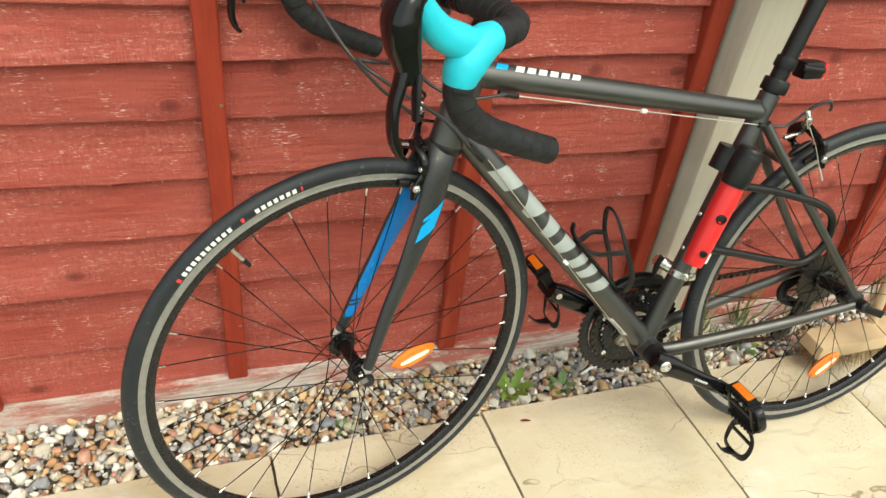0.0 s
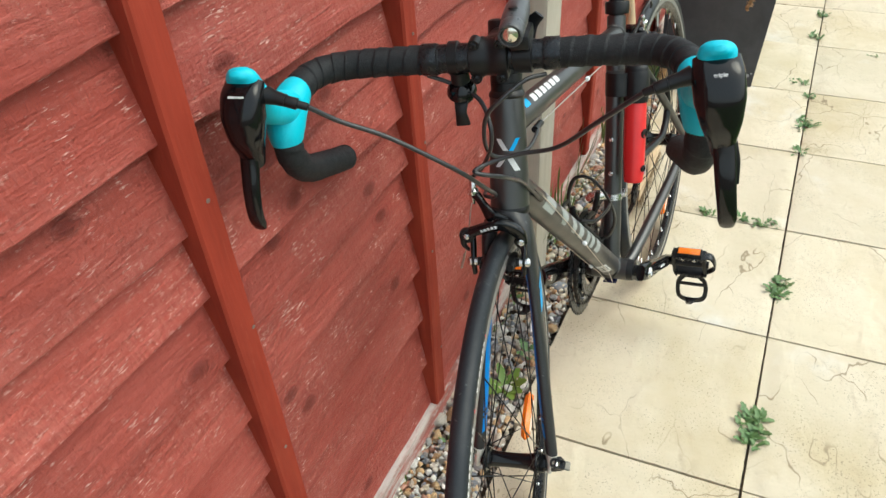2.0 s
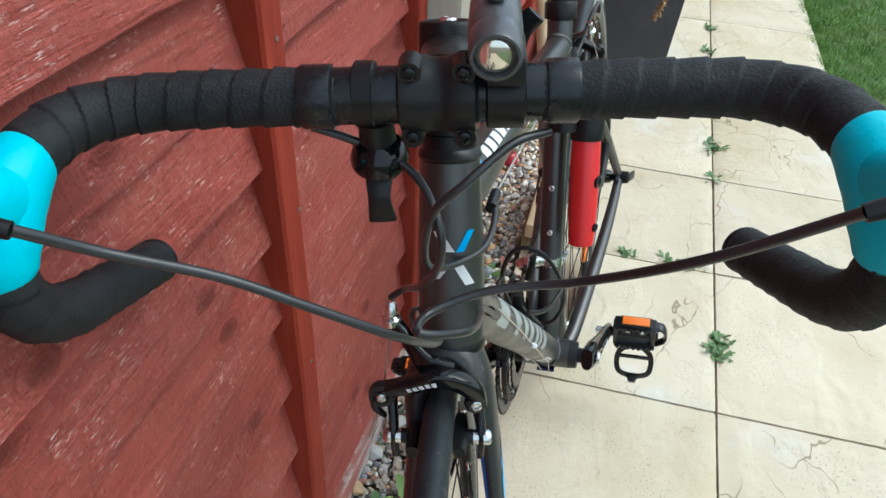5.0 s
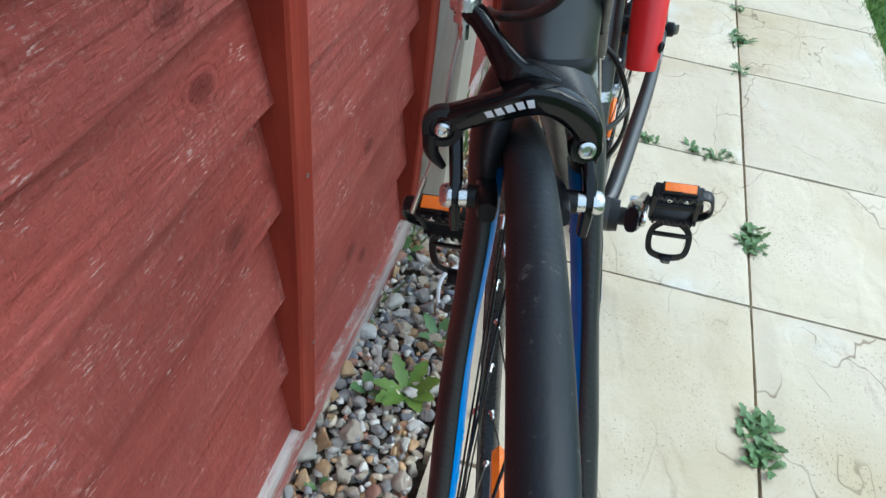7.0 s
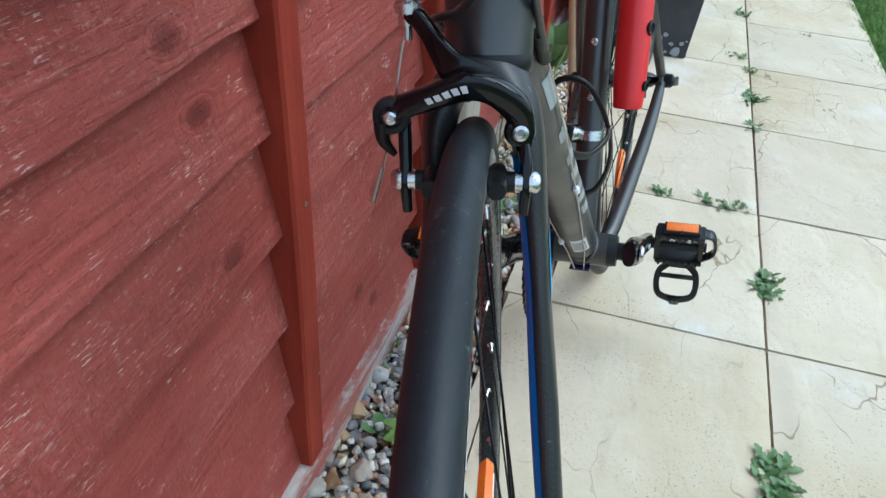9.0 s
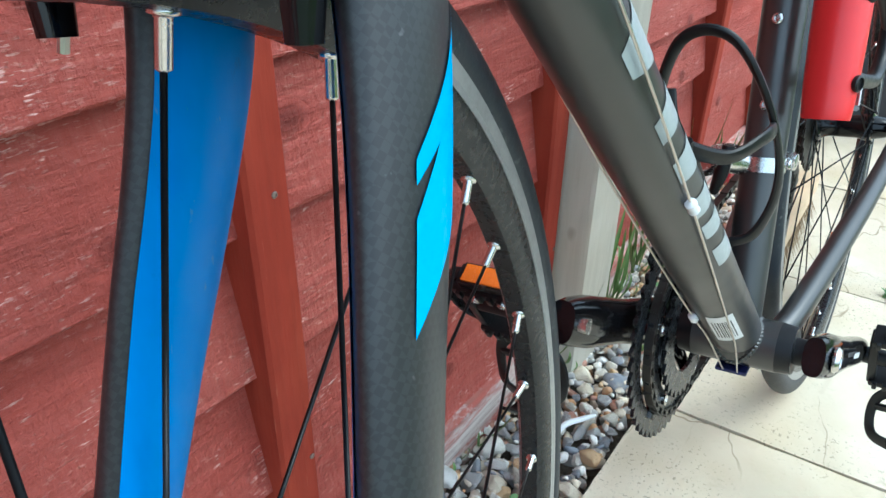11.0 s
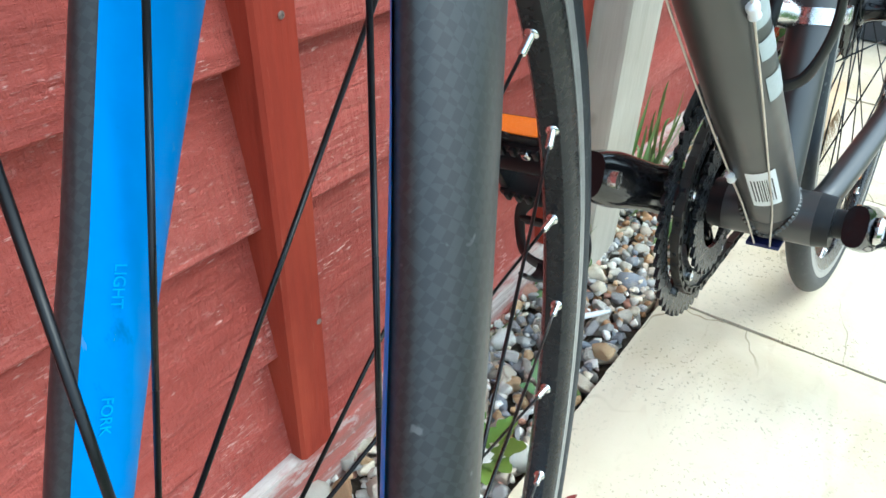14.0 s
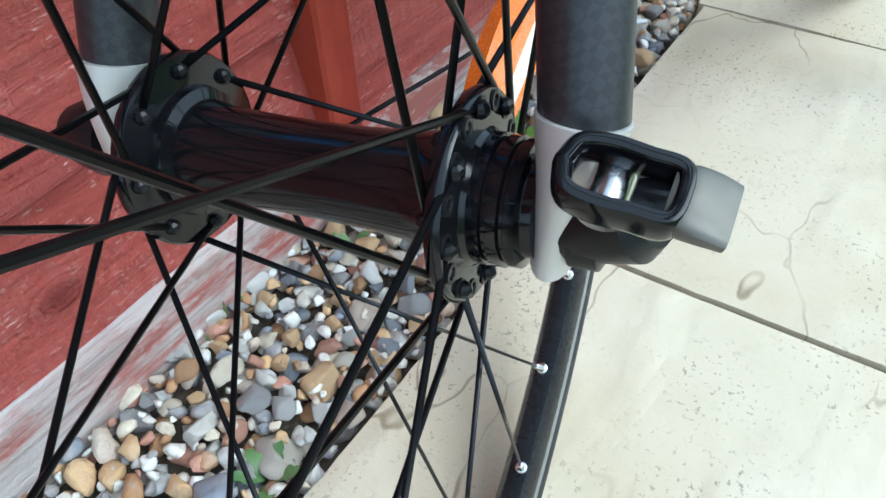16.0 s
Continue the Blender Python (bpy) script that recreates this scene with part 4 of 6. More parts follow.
spoke_reflector(front_wheel, (-0.1095, -0.0315), (-0.0735, 0.0190), 0.004)
spoke_reflector(rear_wheel, (-0.053, -0.200), (-0.75, 0.62), 0.004)

# skewers
part("skewer", rod((0, -0.060, 0), (0, 0.060, 0), 0.003, 10), M_STEEL, front_wheel)
part("skewer_nut", lathe([(0.0095, 0), (0.0098, 0.003), (0.0085, 0.010), (0.0070, 0.014), (0.0040, 0.0155)], 20, aim((0, -0.0565, 0), (0, -0.2, 0))), M_BLACK, front_wheel, "black skewer nut")
part("axle_nut", lathe([(0.0105, 0), (0.0105, 0.0055), (0.0085, 0.0065)], 24, aim((0, 0.0565, 0), (0, 0.2, 0))), M_BLACK, front_wheel)
part("skewer_cap", lathe([(0.0095, 0), (0.0100, 0.003), (0.0098, 0.015), (0.0070, 0.018)], 24, aim((0, 0.0550, 0), (0.03, 0.2, 0.06))), M_BLACK, front_wheel)
# an open loop round the cam, ending in a flat grey thumb plate
QR = Vector((0.0142, 0.0648, 0.0200))
q1 = Vector((0.03, 0.986, -0.166)).normalized()
q2 = Vector((0.93, 0.10, -0.35))
q2 = (q2 - q1 * q2.dot(q1)).normalized()
q3 = q1.cross(q2)
if q3.z < 0:
    q3 = -q3
loop = [QR + q1 * u + q2 * v for u, v in ((-0.0076, 0), (-0.0060, 0.0042), (-0.0015, 0.0054), (0.0045, 0.0051), (0.0100, 0.0046), (0.0110, 0.0), (0.0100, -0.0046), (0.0045, -0.0051), (-0.0015, -0.0054), (-0.0060, -0.0042), (-0.0076, 0))]
qh = part("skewer_head", tube(loop, 0.0032, 0.0017, 64, 14, q3, shape=0.7), M_GLOSS, front_wheel, "gloss black quick-release head with an open cam hole")
part("cam", tube([QR - q3 * 0.0050 - q2 * 0.0045, QR - q3 * 0.0050 + q2 * 0.0045], 0.0036, None, 6, 20), M_STEEL, qh, "bright steel cam")
part("lever_floor", tube([QR + q1 * 0.004 - q3 * 0.0022, QR + q1 * 0.0115 - q3 * 0.0016], [0.0030, 0.0055], [0.0010, 0.0012], 6, 16, q2, shape=0.5), M_GLOSS, qh)
lev = tube([QR + q1 * 0.0098, QR + q1 * 0.0112 + q3 * 0.0004, QR + q1 * 0.0150 + q3 * 0.0002, QR + q1 * 0.0186 - q3 * 0.0006], [0.0050, 0.0060, 0.0060, 0.0057], [0.0024, 0.0024, 0.0018, 0.0013], 14, 20, q2, shape=0.45)
part("quick_release_lever", lev, M_LEVER, front_wheel, "flat grey quick-release lever")
part("skewer", rod((0, -0.076, 0), (0, 0.078, 0), 0.003, 10), M_STEEL, rear_wheel)
part("skewer_nut", lathe([(0.0095, 0), (0.0098, 0.003), (0.0085, 0.010), (0.0040, 0.0135)], 20, aim((0, -0.071, 0), (0, -0.2, 0))), M_BLACK, rear_wheel)
part("skewer_head", lathe([(0.0098, 0), (0.0118, 0.004), (0.0112, 0.014), (0.0078, 0.0165), (0.0005, 0.0155)], 28, aim((0, 0.070, 0), (0, 0.2, 0))), M_BLACK, rear_wheel)
part("quick_release_lever", tube([(0.0, 0.082, 0.0), (-0.012, 0.086, -0.006), (-0.04, 0.092, -0.016)], [0.0075, 0.0075, 0.008], [0.004, 0.0032, 0.002], 14, 14, (0.4, 0, -0.9), shape=0.6), M_BLACK, rear_wheel)
# sprockets
cas = part("cassette", lathe([(0.0155, -0.0545), (0.0165, -0.0545), (0.0165, -0.024), (0.0155, -0.024)], 32, TURN_Y, closed=True), M_CHAIN, rear_wheel, "stack of oily sprockets")


def sprocket(parent, name, teeth, y, thick, inner, label="", mt=None, arms=0):
    r = teeth * 0.0127 / (2 * math.pi)
    b = bmesh.new()
    n = teeth * 4
    o = []
    for k in range(n):
        th = 2 * math.pi * k / n
        rr = r + (0.0030, 0.0036, 0.0006, -0.0026)[k % 4] - 0.0006
        o.append((rr, th))
    top, low, it, il = [], [], [], []
    for rr, th in o:
        for lst, yy, rad in ((top, y + thick / 2, rr), (low, y - thick / 2, rr), (it, y + thick / 2, inner), (il, y - thick / 2, inner)):
            lst.append(b.verts.new((rad * math.cos(th), yy, rad * math.sin(th))))
    for k in range(n):
        j = (k + 1) % n
        b.faces.new((top[k], top[j], low[j], low[k]))
        b.faces.new((it[k], it[j], top[j], top[k]))
        b.faces.new((low[k], low[j], il[j], il[k]))
        b.faces.new((il[k], il[j], it[j], it[k]))
    return part(name, b, mt or M_CHAIN, parent, label, smooth=False)


for k, teeth in enumerate((28, 25, 22, 20, 18, 16, 14, 13, 12)):
    sprocket(rear_wheel, "sprocket", teeth, -0.0265 - 0.0036 * k, 0.0018, 0.0158, mt=M_CHAIN)


# ---- front brake ----
def brake(parent_label, at, steer):
    """A dual-pivot caliper in gloss black, built about the front of the crown, then moved."""
    def place(bm):
        bmesh.ops.transform(bm, matrix=at, verts=bm.verts)
        if steer:
            bmesh.ops.transform(bm, matrix=STEER, verts=bm.verts)
        return bm
    P1, P2 = Vector((0.010, 0.028, 0.0)), Vector((0.011, -0.040, 0.008))
    bridge = [(0.010, -0.041, 0.008), (0.0125, -0.031, 0.0140), (0.0140, -0.016, 0.0205), (0.0140, 0.001, 0.0265), (0.0130, 0.015, 0.0225), (0.0115, 0.0265, 0.0120), (0.0110, 0.0295, 0.0), (0.0120, 0.0310, -0.010)]
    face = Tube(bridge, [0.0055, 0.0055, 0.0060, 0.0068, 0.0062, 0.0058, 0.0052, 0.0046], [0.0075, 0.0062, 0.0066, 0.0078, 0.0072, 0.0078, 0.0072, 0.0042], 40, (1, 0, 0))
    body = part("brake_caliper", place(face.mesh(20, True, None, 0.55)), M_GLOSS, bike, parent_label)
    upper = tube([(0.005, 0.010, 0.024), (0.005, -0.006, 0.031), (0.000, -0.015, 0.040), (-0.006, -0.022, 0.048), (-0.010, -0.027, 0.053), (-0.012, -0.032, 0.054)], [0.0040, 0.0042, 0.0040, 0.0040, 0.0048, 0.0052], [0.0080, 0.0100, 0.0070, 0.0050, 0.0048, 0.0055], 30, 16, (1, 0, 0), shape=0.6)
    part("cable_arm", place(upper), M_GLOSS, body, "gloss black cable arm")
    tan = Vector((0.967, 0, 0.256))
    for s, pv in ((1, (0.0120, 0.0310, -0.008)), (-1, (0.006, -0.034, 0.006))):
        leg = tube([pv, (0.0190, s * 0.0325, -0.016), (0.0240, s * 0.0325, -0.026), (0.0265, s * 0.0318, -0.042)], [0.0056, 0.0060, 0.0060, 0.0044], [0.0036, 0.0034, 0.0032, 0.0026], 20, 14, (1, 0, 0), shape=0.55)
        part("brake_leg", place(leg), M_GLOSS, body)
        c = Vector((0.0245, s * 0.0172, -0.0240))
        pad = tube([c - tan * 0.024, c - tan * 0.010, c + tan * 0.012, c + tan * 0.020], [0.0044, 0.0056, 0.0056, 0.0042], [0.0048, 0.0064, 0.0064, 0.0046], 18, 14, (0, 1, 0), shape=0.65)
        part("pad_holder", place(pad), M_BLACK, body, "black brake pad holder")
        part("pad_post", place(rod(c + Vector((0, s * 0.003, 0)), c + Vector((0, s * 0.0095, 0)), 0.0058, 20)), M_BLACK, body)
        part("pad_washer", place(rod(c + Vector((0, s * 0.0095, 0)), c + Vector((0, s * 0.0135, 0)), 0.0056, 20)), M_STEEL, body)
        part("pad_bolt", place(bolt(c + Vector((0, s * 0.0170, 0)), (0, s, 0), 0.0062, 0.0060)), M_STEEL, body, "silver domed pad bolt")
    part("pivot_boss", place(lathe([(0.0082, 0), (0.0086, 0.004), (0.0076, 0.0062), (0.0066, 0.0064)], 26, aim(P1 + Vector((0, 0, 0)), P1 + Vector((1, 0.1, 0.15))))), M_GLOSS, body)
    part("pivot_bolt", place(bolt(P1 + Vector((0.0060, 0.0006, 0.001)), (1, 0.1, 0.15), 0.0048, 0.0024)), M_STEEL, body, "silver pivot bolt")
    part("release_cap", place(lathe([(0.0098, 0), (0.0102, 0.003), (0.0095, 0.007), (0.0062, 0.0075), (0.0055, 0.006), (0.0005, 0.006)], 26, aim(P2 + Vector((-0.001, 0, 0)), P2 + Vector((0.1, 0, 0.012))))), M_BLACK, body)
    part("release_lever", place(tube([P2 + Vector((0.003, -0.005, -0.003)), P2 + Vector((0.004, -0.005, -0.013)), P2 + Vector((0.004, 0.001, -0.022))], [0.0048, 0.0036, 0.0020], [0.0050, 0.0036, 0.0018], 12, 12, (1, 0, 0))), M_BLACK, body, "small black release lever")
    part("anchor_bolt", place(bolt(P2 + Vector((0.0055, 0, 0.0005)), (1, 0, 0.12), 0.0040, 0.0026)), M_STEEL, body)
    part("brake_wire", place(tube([(-0.012, -0.0325, 0.052), (-0.006, -0.0370, 0.030), (0.001, -0.040, 0.008), (0.004, -0.045, -0.016), (0.006, -0.052, -0.040)], 0.0008, None, 16, 8)), M_WIRE, body)
    part("wire_tip", place(rod((0.005, -0.0485, -0.028), (0.007, -0.0550, -0.050), 0.0016, 8)), M_ALU, body)
    part("barrel_adjuster", place(lathe([(0.0026, -0.012), (0.0026, -0.004), (0.0050, -0.004), (0.0050, 0.001), (0.0072, 0.002), (0.0072, 0.007), (0.0045, 0.009), (0.0038, 0.020), (0.0030, 0.021)], 20, aim((-0.012, -0.0325, 0.053), (-0.017, -0.0315, 0.090)))), M_STEEL, body, "knurled silver barrel adjuster")
    # printed mark on the face: plain white bars
    for k in range(5):
        u = 0.245 + 0.042 * k
        part("printed_bar", place(face.patch([(u, -16), (u + 0.030, -16), (u + 0.036, 12), (u + 0.006, 12)], 3, 6, 0.0006)), M_WHITE, body, "white printed bar")
    part("mounting_bolt", place(rod((-0.028, 0, 0.018), (0.008, 0, 0.018), 0.004, 14)), M_STEEL, body)
    return body


brake("gloss black dual-pivot front brake caliper", Matrix.Translation((0.8500, -0.0095, 0.649)), True)
REAR_BRAKE = Matrix.Translation((0.192, 0.0, 0.640)) @ Matrix.Rotation(radians(180), 4, "Z") @ Matrix.Rotation(radians(-14), 4, "Y")
brake("gloss black dual-pivot rear brake caliper", REAR_BRAKE, False)
bp("brake_bridge", rod((0.232, -0.030, 0.618), (0.232, 0.030, 0.618), 0.0065, 16), M_FRAME)

# ---- cockpit ----
stem_top = HEAD_TOP + AXIS * 0.085
bp("spacer", lathe([(0.0195, 0), (0.0195, 0.0095), (0.0180, 0.010), (0.0180, 0.0105), (0.0195, 0.011), (0.0195, 0.021), (0.018, 0.0215), (0.018, 0.022), (0.0195, 0.0225), (0.0195, 0.036)], 28, aim(HEAD_TOP + AXIS * 0.012, HEAD_TOP + AXIS)), M_BLACK, steer=True)
bp("headset_cover", lathe([(0.0215, 0), (0.0225, 0.002), (0.0215, 0.006), (0.0195, 0.008)], 28, aim(HEAD_TOP + AXIS * 0.0045, HEAD_TOP + AXIS)), M_BLACK, steer=True)
BAR = Vector((0.857, 0, 0.890))
sc = HEAD_TOP + AXIS * 0.072
stem = bp("stem", tube([sc + Vector((0.006, 0, 0.0)), sc.lerp(BAR, 0.45), BAR - Vector((0.012, 0, 0.001))], [0.0185, 0.0165, 0.0185], [0.0195, 0.0160, 0.0175], 20, 24, LEFT, shape=0.85), M_BLACK, "black alloy stem", steer=True)
bp("stem_collar", lathe([(0.0185, -0.0235), (0.0200, -0.0215), (0.0200, 0.0200), (0.0190, 0.0225), (0.0165, 0.0235), (0.0150, 0.0225), (0.0005, 0.0220)], 32, aim(sc, sc + AXIS)), M_BLACK, "", stem, True)
bp("top_cap_bolt", bolt(sc + AXIS * 0.0225, AXIS, 0.006, 0.003), M_STEEL, "", stem, True)
clampb = lathe([(0.0170, -0.0215), (0.0205, -0.0200), (0.0215, -0.008), (0.0200, -0.005), (0.0200, 0.005), (0.0215, 0.008), (0.0205, 0.0200), (0.0170, 0.0215)], 32, Matrix.Translation(BAR) @ TURN_Y)
bp("face_plate", clampb, M_BLACK, "", stem, True)
for sy in (-0.014, 0.014):
    for dz in (0.0185, -0.0185):
        bp("face_plate_lug", tube([BAR + Vector((0.002, sy, dz * 1.02)), BAR + Vector((0.016, sy, dz * 0.98))], [0.0066, 0.0062], None, 4, 16), M_BLACK, "", stem, True)
        bp("clamp_bolt", bolt(BAR + Vector((0.0158, sy, dz * 0.98)), (1, 0, 0.0), 0.0040, 0.0026), M_ANOD, "", stem, True)

# the bar sits a little askew in its clamp
BAR_TURN = STEER @ Matrix.Translation(BAR) @ Matrix.Rotation(radians(2.6), 4, "Z") @ Matrix.Translation(-BAR)


def B(p):
    return BAR_TURN @ Vector(p)


bar_l = [(0.857, 0.0, 0.890), (0.857, 0.06, 0.890), (0.857, 0.120, 0.890), (0.862, 0.167, 0.890), (0.882, 0.193, 0.890), (0.908, 0.202, 0.887), (0.932, 0.2065, 0.879), (0.949, 0.209, 0.863), (0.955, 0.210, 0.842), (0.949, 0.2105, 0.822), (0.934, 0.211, 0.804), (0.911, 0.211, 0.789), (0.884, 0.2105, 0.777), (0.856, 0.2095, 0.765), (0.818, 0.207, 0.750)]
bar = bp("handlebar", tube([(0.857, -0.12, 0.890), (0.857, -0.045, 0.890), (0.857, 0.045, 0.890), (0.857, 0.12, 0.890)], [0.0135, 0.0158, 0.0158, 0.0135], None, 24, 24), M_ANOD, "black drop handlebar wound with tape", steer=BAR_TURN)
for s in (1, -1):
    pts = [(x, y * s, z) for x, y, z in bar_l]
    path = Tube(spline(pts, 240)[21:], 0.0155, None, 460, None)
    b = bmesh.new()
    rings, seg = [], 22
    length = [0.0]
    for i in range(1, path.n):
        length.append(length[-1] + (path.c[i] - path.c[i - 1]).length)
    for i in range(path.n):
        ring = []
        for k in range(seg):
            th = 2 * math.pi * k / seg
            w = (length[i] / 0.0175 + k / seg) % 1.0
            r = 0.0152 + 0.0013 * w + 0.0004 * noise.noise(path.c[i] * 60 + Vector((k, 0, 0)))
            if i == 0 or i == path.n - 1:
                r = 0.0150
            ring.append(b.verts.new(path.c[i] + path.a[i] * (r * math.cos(th)) + path.b[i] * (r * math.sin(th))))
        rings.append(ring)
    for p, q in zip(rings, rings[1:]):
        for k in range(seg):
            b.faces.new((p[k], p[(k + 1) % seg], q[(k + 1) % seg], q[k]))
    b.faces.new(rings[0][::-1])
    b.faces.new(rings[-1])
    bp("bar_tape", b, M_TAPE, "black cork bar tape in overlapping turns", bar, BAR_TURN)
    e, d = path.c[-1], path.t[-1]
    bp("end_plug", lathe([(0.0160, -0.001), (0.0165, 0.001), (0.0150, 0.0035), (0.0090, 0.0050), (0.0005, 0.0054)], 24, aim(e, e + d)), M_BLACK, "", bar, BAR_TURN)
    bp("tape_finish", lathe([(0.0172, -0.0085), (0.0175, -0.0075), (0.0175, 0.0075), (0.0172, 0.0085)], 28, Matrix.Translation((0.857, s * 0.066, 0.890)) @ TURN_Y), M_ANOD, "grey finishing tape band", bar, BAR_TURN)


def lever(s):
    """One hooded brake and gear lever; s: 1 for the rider's left."""
    def y(v):
        return s * v

    def place(b):
        bmesh.ops.translate(b, verts=b.verts, vec=(0.009, 0, 0.008))
        return b
    hood = tube([(0.926, y(0.205), 0.870), (0.950, y(0.2065), 0.880), (0.974, y(0.2070), 0.892), (0.994, y(0.2073), 0.914), (1.005, y(0.2075), 0.937), (1.012, y(0.208), 0.942), (1.0145, y(0.208), 0.944)],
                [0.0170, 0.0172, 0.0150, 0.0158, 0.0168, 0.0150, 0.0040], [0.0170, 0.0180, 0.0165, 0.0150, 0.0125, 0.0090, 0.0025], 40, 28, LEFT, shape=0.85)
    bp("lever_hood", place(hood), M_HOOD, "bright cyan rubber lever hood", bar, BAR_TURN)
    skirt = tube([(0.912, y(0.2030), 0.8865), (0.915, y(0.2035), 0.886), (0.926, y(0.2052), 0.8825), (0.941, y(0.208), 0.873), (0.951, y(0.2095), 0.859), (0.9545, y(0.210), 0.848), (0.955, y(0.210), 0.845)], [0.0158, 0.0178, 0.0196, 0.0206, 0.0204, 0.0185, 0.0160], [0.0158, 0.0178, 0.0200, 0.0218, 0.0212, 0.0188, 0.0160], 34, 28, LEFT)
    bp("hood_skirt", skirt, M_HOOD, "bright cyan rubber skirt", bar, BAR_TURN)
    shell = Tube([(1.000, y(0.2078), 0.930), (1.011, y(0.2085), 0.920), (1.016, y(0.2105), 0.904), (1.015, y(0.2135), 0.884), (1.010, y(0.2165), 0.864), (1.008, y(0.2185), 0.848)],
                [0.0190, 0.0208, 0.0205, 0.0172, 0.0125, 0.0095], [0.0080, 0.0135, 0.0165, 0.0160, 0.0130, 0.0090], 40, LEFT)
    lb = bp("lever_body", place(shell.mesh(28, True, None, 0.72)), M_GLOSS, "gloss black lever body", bar, BAR_TURN)
    blade = tube([(1.012, y(0.2165), 0.872), (1.018, y(0.2190), 0.852), (1.026, y(0.2215), 0.826), (1.027, y(0.2250), 0.800), (1.021, y(0.2275), 0.782), (1.015, y(0.2290), 0.776)],
                 [0.0100, 0.0095, 0.0090, 0.0085, 0.0082, 0.0045], [0.0065, 0.0055, 0.0048, 0.0046, 0.0042, 0.0028], 40, 20, LEFT, shape=0.75)
    bp("lever_blade", place(blade), M_GLOSS, "gloss black brake lever blade", bar, BAR_TURN)
    paddle = tube([(1.003, y(0.2245), 0.858), (1.006, y(0.2285), 0.838), (1.007, y(0.2310), 0.815)], [0.0060, 0.0065, 0.0050], [0.0035, 0.0030, 0.0022], 16, 14, LEFT, shape=0.6)
    bp("gear_paddle", place(paddle), M_BLACK, "", bar, BAR_TURN)
    ex = tube([(1.000, y(0.190), 0.916), (1.002, y(0.180), 0.9135), (1.003, y(0.171), 0.911)], [0.0085, 0.0065, 0.0060], [0.0100, 0.0070, 0.0062], 10, 16)
    bp("cable_nozzle", place(ex), M_BLACK, "", bar, BAR_TURN)
    bp("cable_ferrule", lathe([(0.0052, 0), (0.0056, 0.001), (0.0056, 0.012), (0.0040, 0.0125), (0.0036, 0.022)], 16, aim((1.012, y(0.172), 0.919), (1.010, y(0.15), 0.910))), M_BLACK, "", bar, BAR_TURN)
    return lb, shell


bodies = {s: lever(s) for s in (1, -1)}
# the readable word on the left lever; the other side's lettering as bars
for s in (1, -1):
    lb, shell = bodies[s]
    p = shell.at(0.20, 90, 0.0007) + Vector((0.009, 0, 0.008))
    up = (shell.at(0.13, 90, 0.0) - shell.at(0.27, 90, 0.0)).normalized()
    out = Vector((0, 1, 0)).cross(up).normalized()
    side = up.cross(out)
    face = BAR_TURN @ Matrix(((side.x, up.x, out.x, p.x), (side.y, up.y, out.y, p.y), (side.z, up.z, out.z, p.z), (0, 0, 0, 1)))
    if s == 1:
        flat_text("triple", 0.0050, face, M_WHITE, "lever_lettering", lb, "small white word")
    else:
        for k in range(9):
            part("printed_bar", box(-0.0075 + 0.0018 * k, -0.0063 + 0.0018 * k, -0.0010, 0.0010, -0.0002, 0.0002, 0, face), M_WHITE, lb, "tiny white printed bar")


def cable(name, pts, r=0.0025, parent=None, label="", mt=None):
    return part(name, tube(pts, r, None, 70, 10), mt or M_CABLE, parent or bike, label)


# gear cables sweep from the levers across the head tube; brake cables loop below the stem
cable("gear_cable", [B((1.010, 0.152, 0.911)), S((0.977, 0.118, 0.870)), S((0.930, 0.075, 0.819)), (0.912, 0.060, 0.803), (0.930, 0.030, 0.798), (0.948, 0.030, 0.800), (0.925, 0.048, 0.783), (0.880, 0.042, 0.752), (0.836, 0.030, 0.722), (0.800, 0.026, 0.687), (0.779, 0.0245, 0.664)])
cable("gear_cable", [B((1.010, -0.152, 0.911)), (1.020, -0.068, 0.893), (0.9965, -0.037, 0.866), (0.979, -0.008, 0.838), (0.955, 0.018, 0.803), (0.915, 0.022, 0.760), (0.880, 0.014, 0.730), (0.858, -0.002, 0.711), (0.842, -0.020, 0.702), (0.815, -0.030, 0.692), (0.785, -0.0265, 0.668)])
part("cable_stop", rod((0.790, 0.0235, 0.678), (0.768, 0.0225, 0.654), 0.0042, 12), M_BLACK, down_tube)
part("cable_stop", rod((0.790, -0.0245, 0.676), (0.768, -0.0225, 0.652), 0.0042, 12), M_BLACK, down_tube)
cable("rear_brake_cable", [S((0.866, 0.060, 0.872)), S((0.880, 0.040, 0.872)), S((0.898, 0.015, 0.858)), (0.893, 0.026, 0.838), (0.880, 0.012, 0.800), (0.855, 0.006, 0.768), (0.826, 0.012, 0.750), (0.798, 0.024, 0.744), (0.772, 0.026, 0.746), (0.742, 0.021, 0.748)])
cable("front_brake_cable", [S((0.860, -0.072, 0.872)), S((0.858, -0.045, 0.860)), S((0.868, -0.015, 0.846)), (0.888, 0.026, 0.826), (0.890, 0.024, 0.800), (0.874, 0.004, 0.768), S((0.840, -0.030, 0.738)), S((0.8355, -0.0412, 0.726))])
part("cable_stop", rod((0.752, 0.0195, 0.749), (0.722, 0.0165, 0.7435), 0.0045, 12), M_BLACK, top_tube)
part("cable_stop", rod((0.298, 0.016, 0.682), (0.272, 0.017, 0.678), 0.0045, 12), M_BLACK, top_tube)
cable("brake_wire", [(0.722, 0.0165, 0.7435), (0.298, 0.016, 0.682)], 0.0010, top_tube, "bare brake wire under the top tube", M_WIRE)
